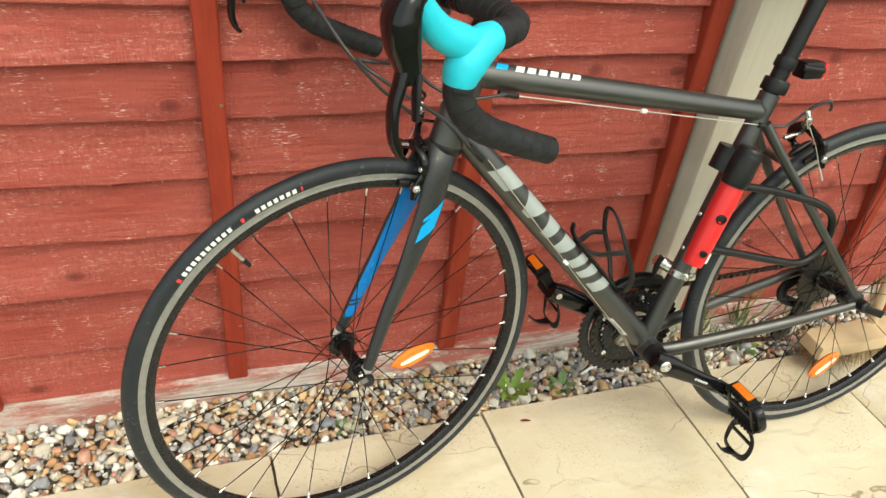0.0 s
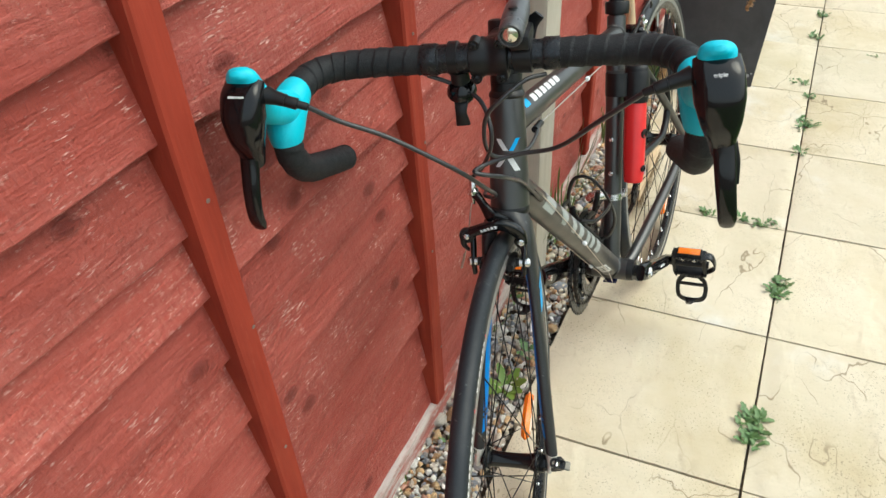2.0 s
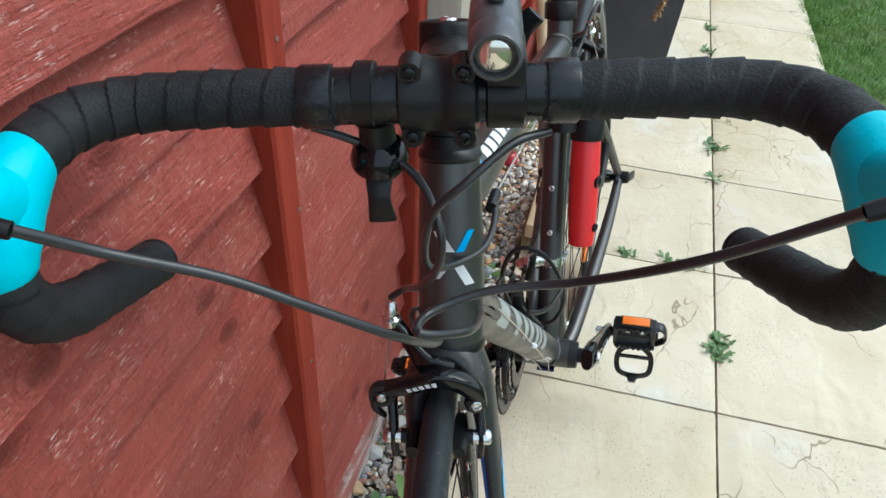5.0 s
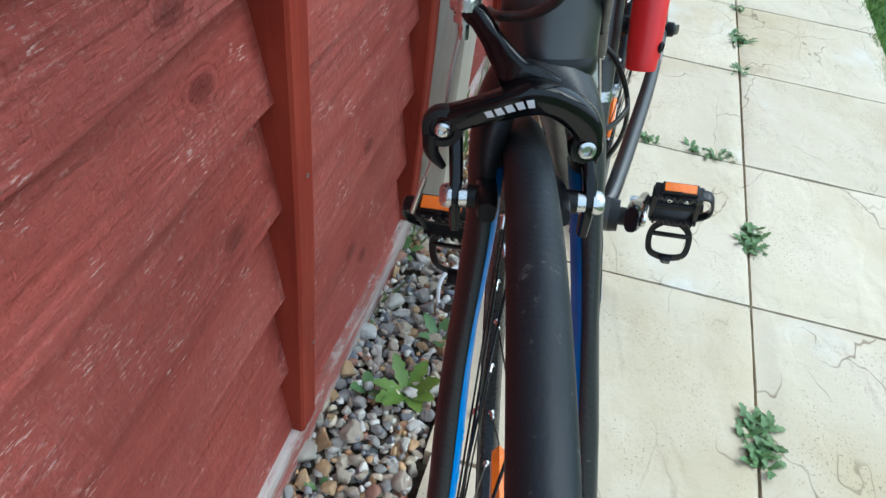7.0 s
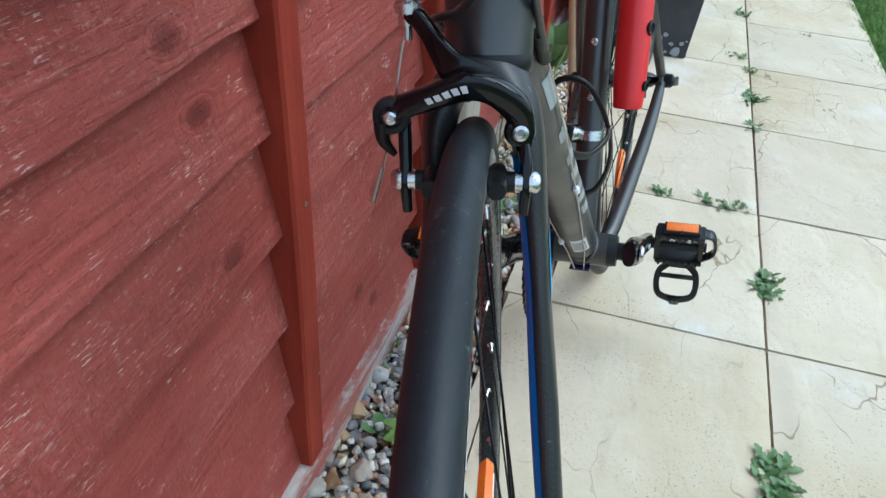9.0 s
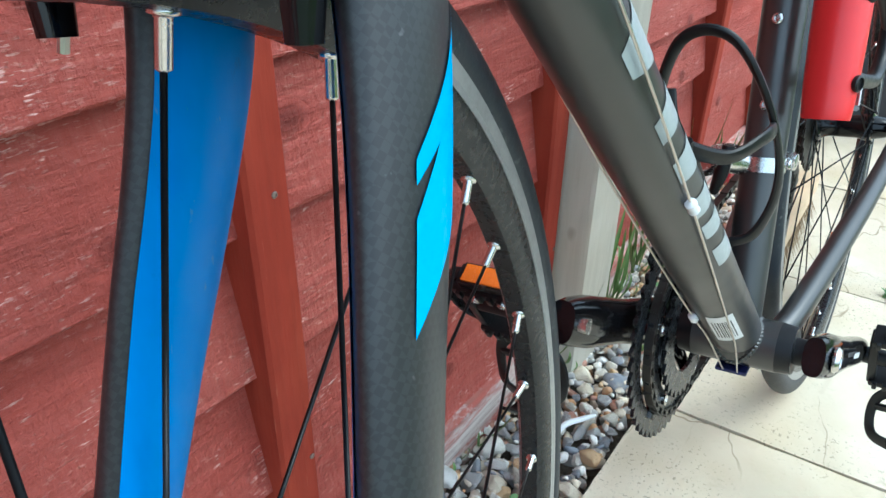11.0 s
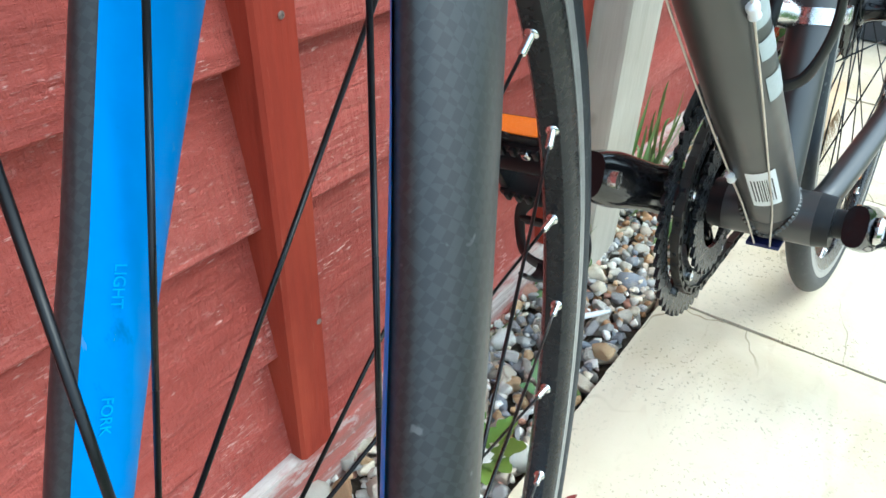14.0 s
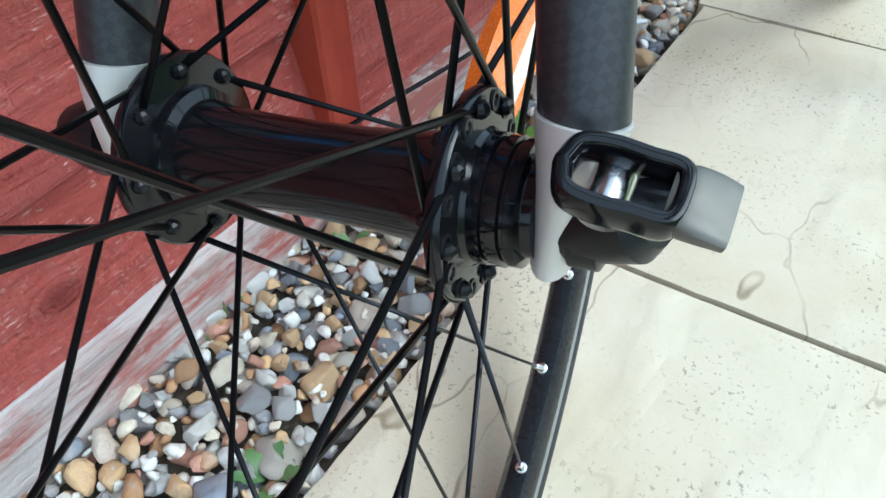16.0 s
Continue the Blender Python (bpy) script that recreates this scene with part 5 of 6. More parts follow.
part("cable_bead", lathe([(0.0012, -0.005), (0.0035, -0.004), (0.0035, 0.004), (0.0012, 0.005)], 12, aim((0.515, 0.0163, 0.7135), (0.722, 0.0165, 0.7435))), M_WHITE, top_tube, "white rubber bead")
cable("rear_brake_cable", [(0.272, 0.017, 0.678), (0.245, 0.022, 0.682), (0.216, 0.032, 0.712), (0.196, 0.040, 0.724), (0.187, 0.0405, 0.715), (0.1865, 0.039, 0.728 - 0.02)], 0.0025)
# bare gear wires down the tube to the guide under the bracket
for s in (1, -1):
    pts = [dt.at(0.90 - 0.85 * k / 12, (6 - 70 * k / 12) if s > 0 else (174 + 70 * k / 12), 0.0022) for k in range(13)] + [BB + Vector((0.018, s * 0.006, -0.022))]
    w = part("gear_wire", tube(pts, 0.00075, None, 40, 8), M_WIRE, down_tube, "bare gear wire")
    for u in (0.47,) if s > 0 else (0.14,):
        k = (0.90 - u) / 0.85
        p = dt.at(u, (6 - 70 * k) if s > 0 else (174 + 70 * k), 0.0024)
        q = dt.at(u + 0.02, (6 - 70 * k) if s > 0 else (174 + 70 * k), 0.0024)
        part("cable_bead", lathe([(0.0012, -0.0055), (0.0034, -0.0045), (0.0028, -0.0015), (0.0034, 0.0015), (0.0034, 0.004), (0.0012, 0.0055)], 12, aim(p, q)), M_WHITE, down_tube, "white rubber bead")
part("cable_guide", box(0.392, 0.428, -0.013, 0.013, 0.2410, 0.2446, 0.0012), M_BLUECLIP, bike, "dark blue cable guide")

# ---- drivetrain ----
A = math.radians(27.5)
back = Vector((-math.cos(A), 0, -math.sin(A)))
for name, teeth, y, inner in (("chainring", 50, -0.0555, 0.083), ("chainring", 39, -0.0490, 0.060), ("chainring", 30, -0.0425, 0.040)):
    r = sprocket(bike, name, teeth, 0, 0.0032, inner, "black toothed chainring", M_ANOD)
    r.matrix_basis = Matrix.Translation(BB + Vector((0, y, 0)))
spider = bmesh.new()
for k in range(5):
    th = A + math.radians(72 * k)
    d = Vector((math.cos(th), 0, math.sin(th)))
    tube([BB + Vector((0, -0.062, 0)) + d * 0.012, BB + Vector((0, -0.058, 0)) + d * 0.045, BB + Vector((0, -0.054, 0)) + d * 0.088], [0.012, 0.009, 0.007], [0.006, 0.005, 0.004], 10, 12, (-d.z, 0, d.x), True, spider)
crank_r = bp("crank_right", tube([BB + Vector((0, -0.066, 0)) + back * 0.016, BB + Vector((0, -0.068, 0)), BB + Vector((0, -0.076, 0)) - back * 0.08, BB + Vector((0, -0.083, 0)) - back * 0.158, BB + Vector((0, -0.084, 0)) - back * 0.178], [0.018, 0.0215, 0.0185, 0.0205, 0.0160], [0.010, 0.012, 0.0110, 0.0140, 0.0110], 40, 20, (back.z, 0, -back.x), shape=0.75), M_GLOSS, "gloss black crank arm")
part("spider", spider, M_GLOSS, crank_r)
for k in range(5):
    th = A + math.radians(72 * k)
    d = Vector((math.cos(th), 0, math.sin(th)))
    part("ring_bolt", lathe([(0.0048, -0.012), (0.0048, 0.006), (0.003, 0.0062), (0.002, 0.004), (0.0003, 0.004)], 14, aim(BB + d * 0.068 + Vector((0, -0.050, 0)), BB + d * 0.068 + Vector((0, 0.2, 0)))), M_STEEL, crank_r)
crank_l = bp("crank_left", tube([BB + Vector((0, 0.062, 0)) - back * 0.018, BB + Vector((0, 0.064, 0)), BB + Vector((0, 0.072, 0)) + back * 0.08, BB + Vector((0, 0.079, 0)) + back * 0.158, BB + Vector((0, 0.080, 0)) + back * 0.178], [0.016, 0.0190, 0.0145, 0.0140, 0.010], [0.0085, 0.012, 0.0090, 0.0075, 0.006], 40, 20, (back.z, 0, -back.x), shape=0.75), M_GLOSS, "gloss black crank arm")
part("crank_cap", lathe([(0.0105, 0), (0.0110, 0.002), (0.0085, 0.005), (0.0065, 0.0052), (0.0060, 0.003), (0.0005, 0.003)], 24, aim(BB + Vector((0, 0.0745, 0)), BB + Vector((0, 0.2, 0)))), M_STEEL, crank_l)
for s in (1, -1):
    bp("bearing_cup", rod(BB + Vector((0, s * 0.034, 0)), BB + Vector((0, s * 0.046, 0)), 0.0215, 28, 0.0200), M_BLACK)
    part("spindle", rod(BB + Vector((0, s * 0.040, 0)), BB + Vector((0, s * 0.066, 0)), 0.0115, 20), M_BLACK, bike)
# lettering on the cranks as plain bars
for k in range(5):
    c = BB + Vector((0, 0.0830, 0)) + back * (0.075 + 0.007 * k)
    part("printed_bar", box(-0.0022, 0.0022, -0.0004, 0.0002, -0.0022, 0.0022, 0, Matrix.Translation(c + Vector((0, 0.0002 * k, 0))) @ Matrix.Rotation(-A, 4, "Y")), M_WHITE, crank_l, "white printed bar")


def pedal(s, end):
    """A cage pedal with an orange reflector and a short toe clip, hanging toe down."""
    along = Vector((-0.34, 0, -0.94) if s > 0 else (-0.52, 0, -0.85)).normalized()
    side = Vector((0, s, 0))
    up = along.cross(side) * s
    m = Matrix(((along.x, side.x, up.x, end.x), (along.y, side.y, up.y, end.y), (along.z, side.z, up.z, end.z), (0, 0, 0, 1)))

    def put(b):
        bmesh.ops.transform(b, matrix=m, verts=b.verts)
        return b
    def turn(b):
        bmesh.ops.transform(b, matrix=Matrix.Diagonal((1, 1, -1, 1)), verts=b.verts)
        return b
    def stretch(b):
        for v in b.verts:
            v.co.x += max(0.0, v.co.x - 0.034) * 0.32
        return b
    body = part("pedal", put(rod((0, 0.006, 0), (0, 0.092, 0), 0.0085, 18, 0.0075)), M_BLACK, bike, "black cage pedal with a short toe clip")
    for xx, w in ((-0.032, 1), (0.030, 1)):
        bb = box(xx - 0.004, xx + 0.004, 0.020, 0.088, -0.012, 0.012, 0.002)
        for k in range(7):
            box(xx - 0.004, xx + 0.004, 0.024 + 0.009 * k, 0.028 + 0.009 * k, 0.0115, 0.0150, 0.0006, None, bb)
        part("cage_plate", put(bb), M_BLACK, body)
    for yy in (0.022, 0.084):
        part("cage_bridge", put(box(-0.032, 0.032, yy - 0.004, yy + 0.004, -0.009, 0.009, 0.002)), M_BLACK, body)
    part("cage_hook", put(tube([(-0.034, 0.086, 0), (-0.030, 0.098, 0), (-0.010, 0.104, 0), (0.012, 0.102, 0), (0.028, 0.088, 0)], [0.009, 0.008, 0.007, 0.007, 0.006], [0.003, 0.0028, 0.0026, 0.0026, 0.003], 22, 12, (0, 0, 1), shape=0.6)), M_ANOD, body)
    part("reflector", put(box(-0.044, -0.036, 0.030, 0.080, -0.009, 0.009, 0.0012)), M_BLACK, body)
    part("reflector_lens", put(box(-0.0455, -0.043, 0.033, 0.077, -0.0072, 0.0072, 0.0008)), M_ORANGE, body, "orange pedal reflector")
    part("reflector_stud", put(rod((-0.044, 0.055, 0.0095), (-0.050, 0.055, 0.0125), 0.0022, 8)), M_BLACK, body)
    for yy in (0.043, 0.066):
        part("clip_bolt", put(bolt((0.0345, yy, 0.003), (1, 0, 0.2), 0.0042, 0.0035)), M_STEEL, body)
        part("clip_bolt", put(bolt((-0.030, yy, 0.0125), (0, 0, 1), 0.0040, 0.0030)), M_STEEL, body)
    clip = tube([(0.030, 0.040, 0.004), (0.042, 0.042, -0.001), (0.054, 0.029, -0.007), (0.070, 0.026, -0.018), (0.080, 0.032, -0.029), (0.083, 0.055, -0.033), (0.080, 0.079, -0.029), (0.070, 0.085, -0.018), (0.054, 0.082, -0.007), (0.042, 0.069, -0.001), (0.030, 0.071, 0.004)], [0.0018] * 11, [0.0065, 0.0055, 0.0048, 0.0045, 0.0055, 0.0065, 0.0055, 0.0045, 0.0048, 0.0055, 0.0065], 60, 12, (0.15, 0, 1), shape=0.6)
    part("toe_clip", put(turn(stretch(clip))), M_BLACK, body, "black plastic toe clip")
    part("toe_clip_web", put(box(0.034, 0.056, 0.036, 0.074, -0.001, 0.0025, 0.001)), M_BLACK, body)
    part("toe_clip_bar", put(turn(stretch(box(0.056, 0.063, 0.029, 0.083, -0.0125, -0.0085, 0.001)))), M_BLACK, body)
    part("toe_hook", put(turn(stretch(tube([(0.081, 0.055, -0.032), (0.078, 0.055, -0.042), (0.068, 0.055, -0.054), (0.054, 0.055, -0.060)], [0.012, 0.008, 0.006, 0.004], [0.0020, 0.0018, 0.0016, 0.0014], 20, 12, LEFT, shape=0.6)))), M_BLACK, body)
    part("pedal_axle", put(rod((0, -0.012, 0), (0, 0.010, 0), 0.006, 14)), M_STEEL, body)
    return body


pedal(1, BB + Vector((-0.005, 0.070, -0.007)) + back * 0.168)
pedal(-1, BB + Vector((0, -0.078, 0)) - back * 0.168)

# chain: a run of side plates and rollers along its loop
RING, SPROC = 39 * 0.0127 / (2 * math.pi), 18 * 0.0127 / (2 * math.pi)
j1, j2 = Vector((0.005, -0.044, 0.262)), Vector((0.038, -0.046, 0.205))
loop = []
for k in range(0, 19):
    th = math.radians(100 - 190 * k / 18)
    loop.append(BB + Vector((RING * math.cos(th), -0.049, RING * math.sin(th))))
loop += [Vector((0.30, -0.048, 0.186)), Vector((0.12, -0.047, 0.190)), j2 + Vector((0.0, 0, -0.021)), j2 + Vector((-0.021, 0, 0.0)), Vector((0.015, -0.045, 0.235)), j1 + Vector((0.021, 0, 0.0)), j1 + Vector((0.012, 0, 0.022)), Vector((-0.012, -0.043, 0.301))]
for k in range(0, 9):
    th = math.radians(255 - 155 * k / 8)
    loop.append(Vector((SPROC * math.cos(th), -0.043, 0.336 + SPROC * math.sin(th))))
loop.append(loop[0])
pts = []
for a, b in zip(loop, loop[1:]):
    n = max(1, int((b - a).length / 0.002))
    pts += [a.lerp(b, k / n) for k in range(n)]
acc, last, pins = 0.0, pts[0], [pts[0]]
for p in pts[1:]:
    acc += (p - last).length
    last = p
    if acc >= 0.0127:
        pins.append(p)
        acc = 0.0
chain = bmesh.new()
for i, (a, b) in enumerate(zip(pins, pins[1:])):
    m = Matrix.Translation(a.lerp(b, 0.5)) @ (b - a).to_track_quat("X", "Y").to_matrix().to_4x4()
    w = 0.0032 if i % 2 else 0.0022
    for s in (-1, 1):
        bmesh.ops.create_cube(chain, size=1.0, matrix=m @ Matrix.Translation((0, s * w, 0)) @ Matrix.Diagonal((0.0165, 0.0010, 0.0072, 1)))
    bmesh.ops.create_cone(chain, cap_ends=True, segments=8, radius1=0.0036, radius2=0.0036, depth=0.0066, matrix=Matrix.Translation(a) @ TURN_Y)
bp("chain", chain, M_CHAIN, "dark oily chain", smooth=False)
# rear derailleur
rd = bp("rear_derailleur", tube([(0.004, -0.072, 0.310), (0.030, -0.076, 0.292), (0.040, -0.068, 0.272), (0.012, -0.058, 0.260)], [0.011, 0.013, 0.013, 0.010], [0.008, 0.009, 0.009, 0.007], 18, 14), M_BLACK, "black rear derailleur")
for s in (-1, 1):
    part("jockey_cage", tube([j1 + Vector((0, s * 0.0055, 0.008)), j1.lerp(j2, 0.5) + Vector((0, s * 0.0055, 0)), j2 + Vector((0, s * 0.0055, -0.010))], [0.009, 0.006, 0.010], [0.001, 0.001, 0.001], 12, 10, (1, 0, 0)), M_BLACK, rd)
for j in (j1, j2):
    w = sprocket(rd, "jockey_wheel", 11, 0, 0.006, 0.004, mt=M_BLACK)
    w.matrix_basis = Matrix.Translation(j)
cable("gear_cable", [(0.10, -0.066, 0.318), (0.03, -0.080, 0.330), (-0.035, -0.082, 0.315), (-0.025, -0.078, 0.285), (0.018, -0.074, 0.280)], 0.0024)
# front derailleur: silver band and cage
fd = bp("front_derailleur", lathe([(0.0168, -0.0065), (0.0180, -0.006), (0.0180, 0.006), (0.0168, 0.0065)], 30, aim(st.c[0].lerp(st.c[-1], 0.312), st.c[-1])), M_STEEL, "bright silver front derailleur with a black cage")
q = st.c[0].lerp(st.c[-1], 0.312)
part("band_lug", box(-0.007, 0.007, 0.000, 0.012, -0.006, 0.006, 0.002, Matrix.Translation(q + Vector((-0.012, 0.012, 0.0)))), M_STEEL, fd)
part("band_bolt", bolt(q + Vector((-0.004, 0.0175, 0.0)), (0.2, 1, 0), 0.0045, 0.004), M_STEEL, fd)
part("link_body", tube([q + Vector((0.010, -0.012, 0.004)), q + Vector((0.024, -0.026, 0.010)), q + Vector((0.020, -0.042, 0.000))], [0.011, 0.013, 0.009], [0.009, 0.009, 0.007], 14, 14), M_STEEL, fd)
part("link_arm", tube([q + Vector((0.026, -0.020, 0.022)), q + Vector((0.030, -0.024, 0.000)), q + Vector((0.028, -0.030, -0.018))], [0.005, 0.006, 0.004], None, 10, 10), M_BLACK, fd)
for yy in (-0.042, -0.057):
    cg = []
    for k in range(9):
        th = math.radians(118 - 62 * k / 8)
        cg.append(BB + Vector((0.109 * math.cos(th) - 0.004, yy, 0.109 * math.sin(th) - 0.002)))
    part("derailleur_cage", tube(cg, [0.006, 0.008, 0.009, 0.008, 0.006], 0.0011, 18, 10, (0, 0, 1)), M_BLACK, fd)
part("cage_end", rod(cg[0] + Vector((0, 0.0, 0)), cg[0] + Vector((0, 0.015, 0)), 0.003, 8), M_STEEL, fd)
# bottle bolts
for u in (0.41, 0.545):
    p = st.at(u, -90 + 0, 0.0)
    part("bottle_bolt", bolt(p, p - st.c[0].lerp(st.c[-1], u), 0.0046, 0.0038), M_STEEL, seat_tube, "silver bottle bolt")

# bottle cage on the down tube
dd = (dt.c[-1] - dt.c[0]).normalized()
nn = Vector((-dd.z, 0, dd.x))
c0 = dt.c[0] + dd * 0.165


def cg_pt(phi, s, r=0.0385):
    f = math.radians(phi)
    return c0 + dd * s + nn * (0.0235 + 0.0385) - nn * (r * math.cos(f)) + Vector((0, r * math.sin(f), 0))


cage = bp("bottle_cage", tube([c0 + nn * 0.0235 - dd * 0.045, c0 + nn * 0.0245 + dd * 0.03, c0 + nn * 0.0255 + dd * 0.10], [0.011, 0.010, 0.012], [0.003, 0.003, 0.003], 20, 14, LEFT, shape=0.7), M_BLACK, "black plastic bottle cage")
part("cage_loop", tube([cg_pt(8, -0.040), cg_pt(40, -0.034), cg_pt(80, -0.005), cg_pt(110, 0.045), cg_pt(150, 0.088), cg_pt(180, 0.098), cg_pt(210, 0.088), cg_pt(250, 0.045), cg_pt(280, -0.005), cg_pt(320, -0.034), cg_pt(352, -0.040)], [0.0055, 0.005, 0.0045, 0.0042, 0.0042, 0.0045, 0.0042, 0.0042, 0.0045, 0.005, 0.0055], [0.0028, 0.0026, 0.0024, 0.0024, 0.0024, 0.0024, 0.0024, 0.0024, 0.0024, 0.0026, 0.0028], 70, 12, tuple(dd), shape=0.8), M_BLACK, cage)
for s in (1, -1):
    part("cage_arm", tube([cg_pt(s * 5, 0.095), cg_pt(s * 40, 0.072), cg_pt(s * 80, 0.058), cg_pt(s * 106, 0.040)], [0.0075, 0.0055, 0.005, 0.0045], [0.0028, 0.0024, 0.0022, 0.0022], 24, 12, tuple(dd), shape=0.8), M_BLACK, cage)
part("cage_tip", tube([c0 + nn * 0.0255 + dd * 0.095, c0 + nn * 0.030 + dd * 0.118, c0 + nn * 0.040 + dd * 0.128], [0.010, 0.007, 0.005], [0.003, 0.0028, 0.0025], 12, 12, LEFT, shape=0.8), M_BLACK, cage)

# ---- things fixed to the bicycle ----
sd = (st.c[-1] - st.c[0]).normalized()
lk = Vector((0.341, 0.0445, 0.598))
lock = thing("bicycle_lock", "red and black D-lock clipped to the seat tube", "bicycle lock", M_BIKE)
lbody = part("lock_body", tube([lk, lk - sd * 0.03, lk - sd * 0.11, lk - sd * 0.146, lk - sd * 0.150], [0.0185, 0.0195, 0.0195, 0.0185, 0.0165], None, 16, 28, LEFT), M_RED, lock, "glossy red lock cylinder")
part("lock_mount", tube([lk - sd * 0.004, lk + sd * 0.004, lk + sd * 0.045, lk + sd * 0.050], [0.0210, 0.0225, 0.0225, 0.0205], None, 12, 28, LEFT), M_BLACK, lock, "black plastic lock holder")
part("mount_cap", tube([lk + sd * 0.048, lk + sd * 0.058, lk + sd * 0.060], [0.0205, 0.0195, 0.0165], None, 8, 28, LEFT), M_BLACK, lock)
part("mount_strap", tube([lk + sd * 0.010, lk + sd * 0.05], [0.024, 0.024], [0.030, 0.030], 6, 24, LEFT), M_BLACK, lock).matrix_basis = Matrix.Translation(Vector((0, -0.030, 0)) - nn * 0.002)
part("shackle", tube([lk - sd * 0.006 + Vector((-0.008, 0, 0)), (0.262, 0.0465, 0.578), (0.205, 0.048, 0.562), (0.158, 0.049, 0.547), (0.122, 0.050, 0.523), (0.110, 0.050, 0.487), (0.122, 0.050, 0.452), (0.156, 0.049, 0.432), (0.205, 0.048, 0.440), (0.285, 0.046, 0.461), lk - sd * 0.122 + Vector((-0.012, 0, 0))], 0.0068, None, 70, 16), M_BLACK, lock, "black coated steel shackle")
for d, rr in ((0.058, 0.0085), (0.122, 0.0062)):
    p = lk - sd * d + Vector((0.006, 0.0178, 0.0)) * 1.0
    part("key_hole" if d > 0.1 else "bolt_window", lathe([(rr, -0.002), (rr, 0.0018), (rr * 0.75, 0.0026), (rr * 0.7, 0.001), (0.0004, 0.001)], 22, aim(p, p + Vector((0.35, 1, 0)))), M_BLACK, lock)
part("printed_patch", box(-0.004, 0.004, -0.0005, 0.0005, -0.009, 0.009, 0.0, Matrix.Translation(lk - sd * 0.132 + Vector((-0.0085, 0.0183, 0))) @ Matrix.Rotation(radians(-16), 4, "Y") @ Matrix.Rotation(radians(26), 4, "Z")), M_WHITE, lock, "white printed patch")

lamp = thing("bicycle_lamp", "grey front bicycle lamp strapped on the handlebar", "bicycle lamp", M_BIKE)


def put_lamp(name, b, mt, label=""):
    bmesh.ops.transform(b, matrix=STEER, verts=b.verts)
    return part(name, b, mt, lamp, label)


la, lb2 = Vector((0.898, 0.030, 0.926)), Vector((0.815, 0.030, 0.936))
put_lamp("lamp_shell", tube([la.lerp(lb2, 0.20), la.lerp(lb2, 0.30), la.lerp(lb2, 0.6), la.lerp(lb2, 0.9), la.lerp(lb2, 1.0)], [0.0130, 0.0138, 0.0135, 0.0122, 0.0080], [0.0130, 0.0145, 0.0145, 0.0120, 0.0070], 24, 26, LEFT), M_LAMPGREY, "grey lamp shell")
put_lamp("lamp_head", lathe([(0.0126, -0.022), (0.0134, -0.016), (0.0130, -0.002), (0.0120, 0.0), (0.0106, 0.0002), (0.0100, -0.004)], 28, aim(la, la + (la - lb2))), M_LAMPGREY, "dark grey lamp head")
put_lamp("lens", lathe([(0.0102, -0.0050), (0.0094, -0.0030), (0.0070, -0.0012), (0.0006, -0.0006)], 28, aim(la, la + (la - lb2))), M_LENS, "clear lamp lens")
put_lamp("lamp_button", lathe([(0.005, 0), (0.0045, 0.0015), (0.0004, 0.0018)], 16, aim(la.lerp(lb2, 0.35) + Vector((0, 0, 0.0150)), la.lerp(lb2, 0.35) + Vector((0, 0, 0.1)))), M_BLACK)
put_lamp("strap", lathe([(0.0166, -0.0105), (0.0185, -0.0095), (0.0185, 0.0095), (0.0166, 0.0105)], 28, Matrix.Translation((0.857, 0.036, 0.890)) @ TURN_Y), M_BLACK, "black rubber strap")
put_lamp("strap_foot", box(0.838, 0.882, 0.025, 0.046, 0.904, 0.920, 0.004), M_BLACK)
put_lamp("strap_tail", tube([(0.838, 0.036, 0.890), (0.832, 0.040, 0.912), (0.834, 0.052, 0.925)], [0.009, 0.009, 0.006], [0.002, 0.002, 0.002], 12, 10, LEFT), M_BLACK)

bell = thing("bicycle_bell", "small black bell hanging below the handlebar", "bell", M_BIKE)
bc = Vector((0.860, -0.036, 0.868))


def put_bell(name, b, mt, label=""):
    bmesh.ops.transform(b, matrix=STEER, verts=b.verts)
    return part(name, b, mt, bell, label)


put_bell("band", lathe([(0.0166, -0.006), (0.0180, -0.005), (0.0180, 0.005), (0.0166, 0.006)], 26, Matrix.Translation((0.857, -0.040, 0.890)) @ TURN_Y), M_BLACK)
put_bell("dome", lathe([(0.0005, 0.002), (0.010, 0.000), (0.0150, -0.005), (0.0170, -0.011), (0.0170, -0.0135), (0.0158, -0.0135), (0.0142, -0.006)], 32, aim(bc + Vector((0, 0, -0.006)), bc + Vector((0.35, 0, 0.94)))), M_GLOSS, "gloss black bell dome")
put_bell("base", rod(bc + Vector((-0.002, 0, 0.008)), bc + Vector((-0.008, 0, -0.028)), 0.010, 18, 0.012), M_BLACK)
put_bell("striker", tube([bc + Vector((0.002, 0, -0.024)), bc + Vector((0.010, 0, -0.036)), bc + Vector((0.010, 0.001, -0.052))], [0.0085, 0.0065, 0.0085], [0.003, 0.0028, 0.0025], 12, 12, LEFT, shape=0.6), M_BLACK, "black bell striker")


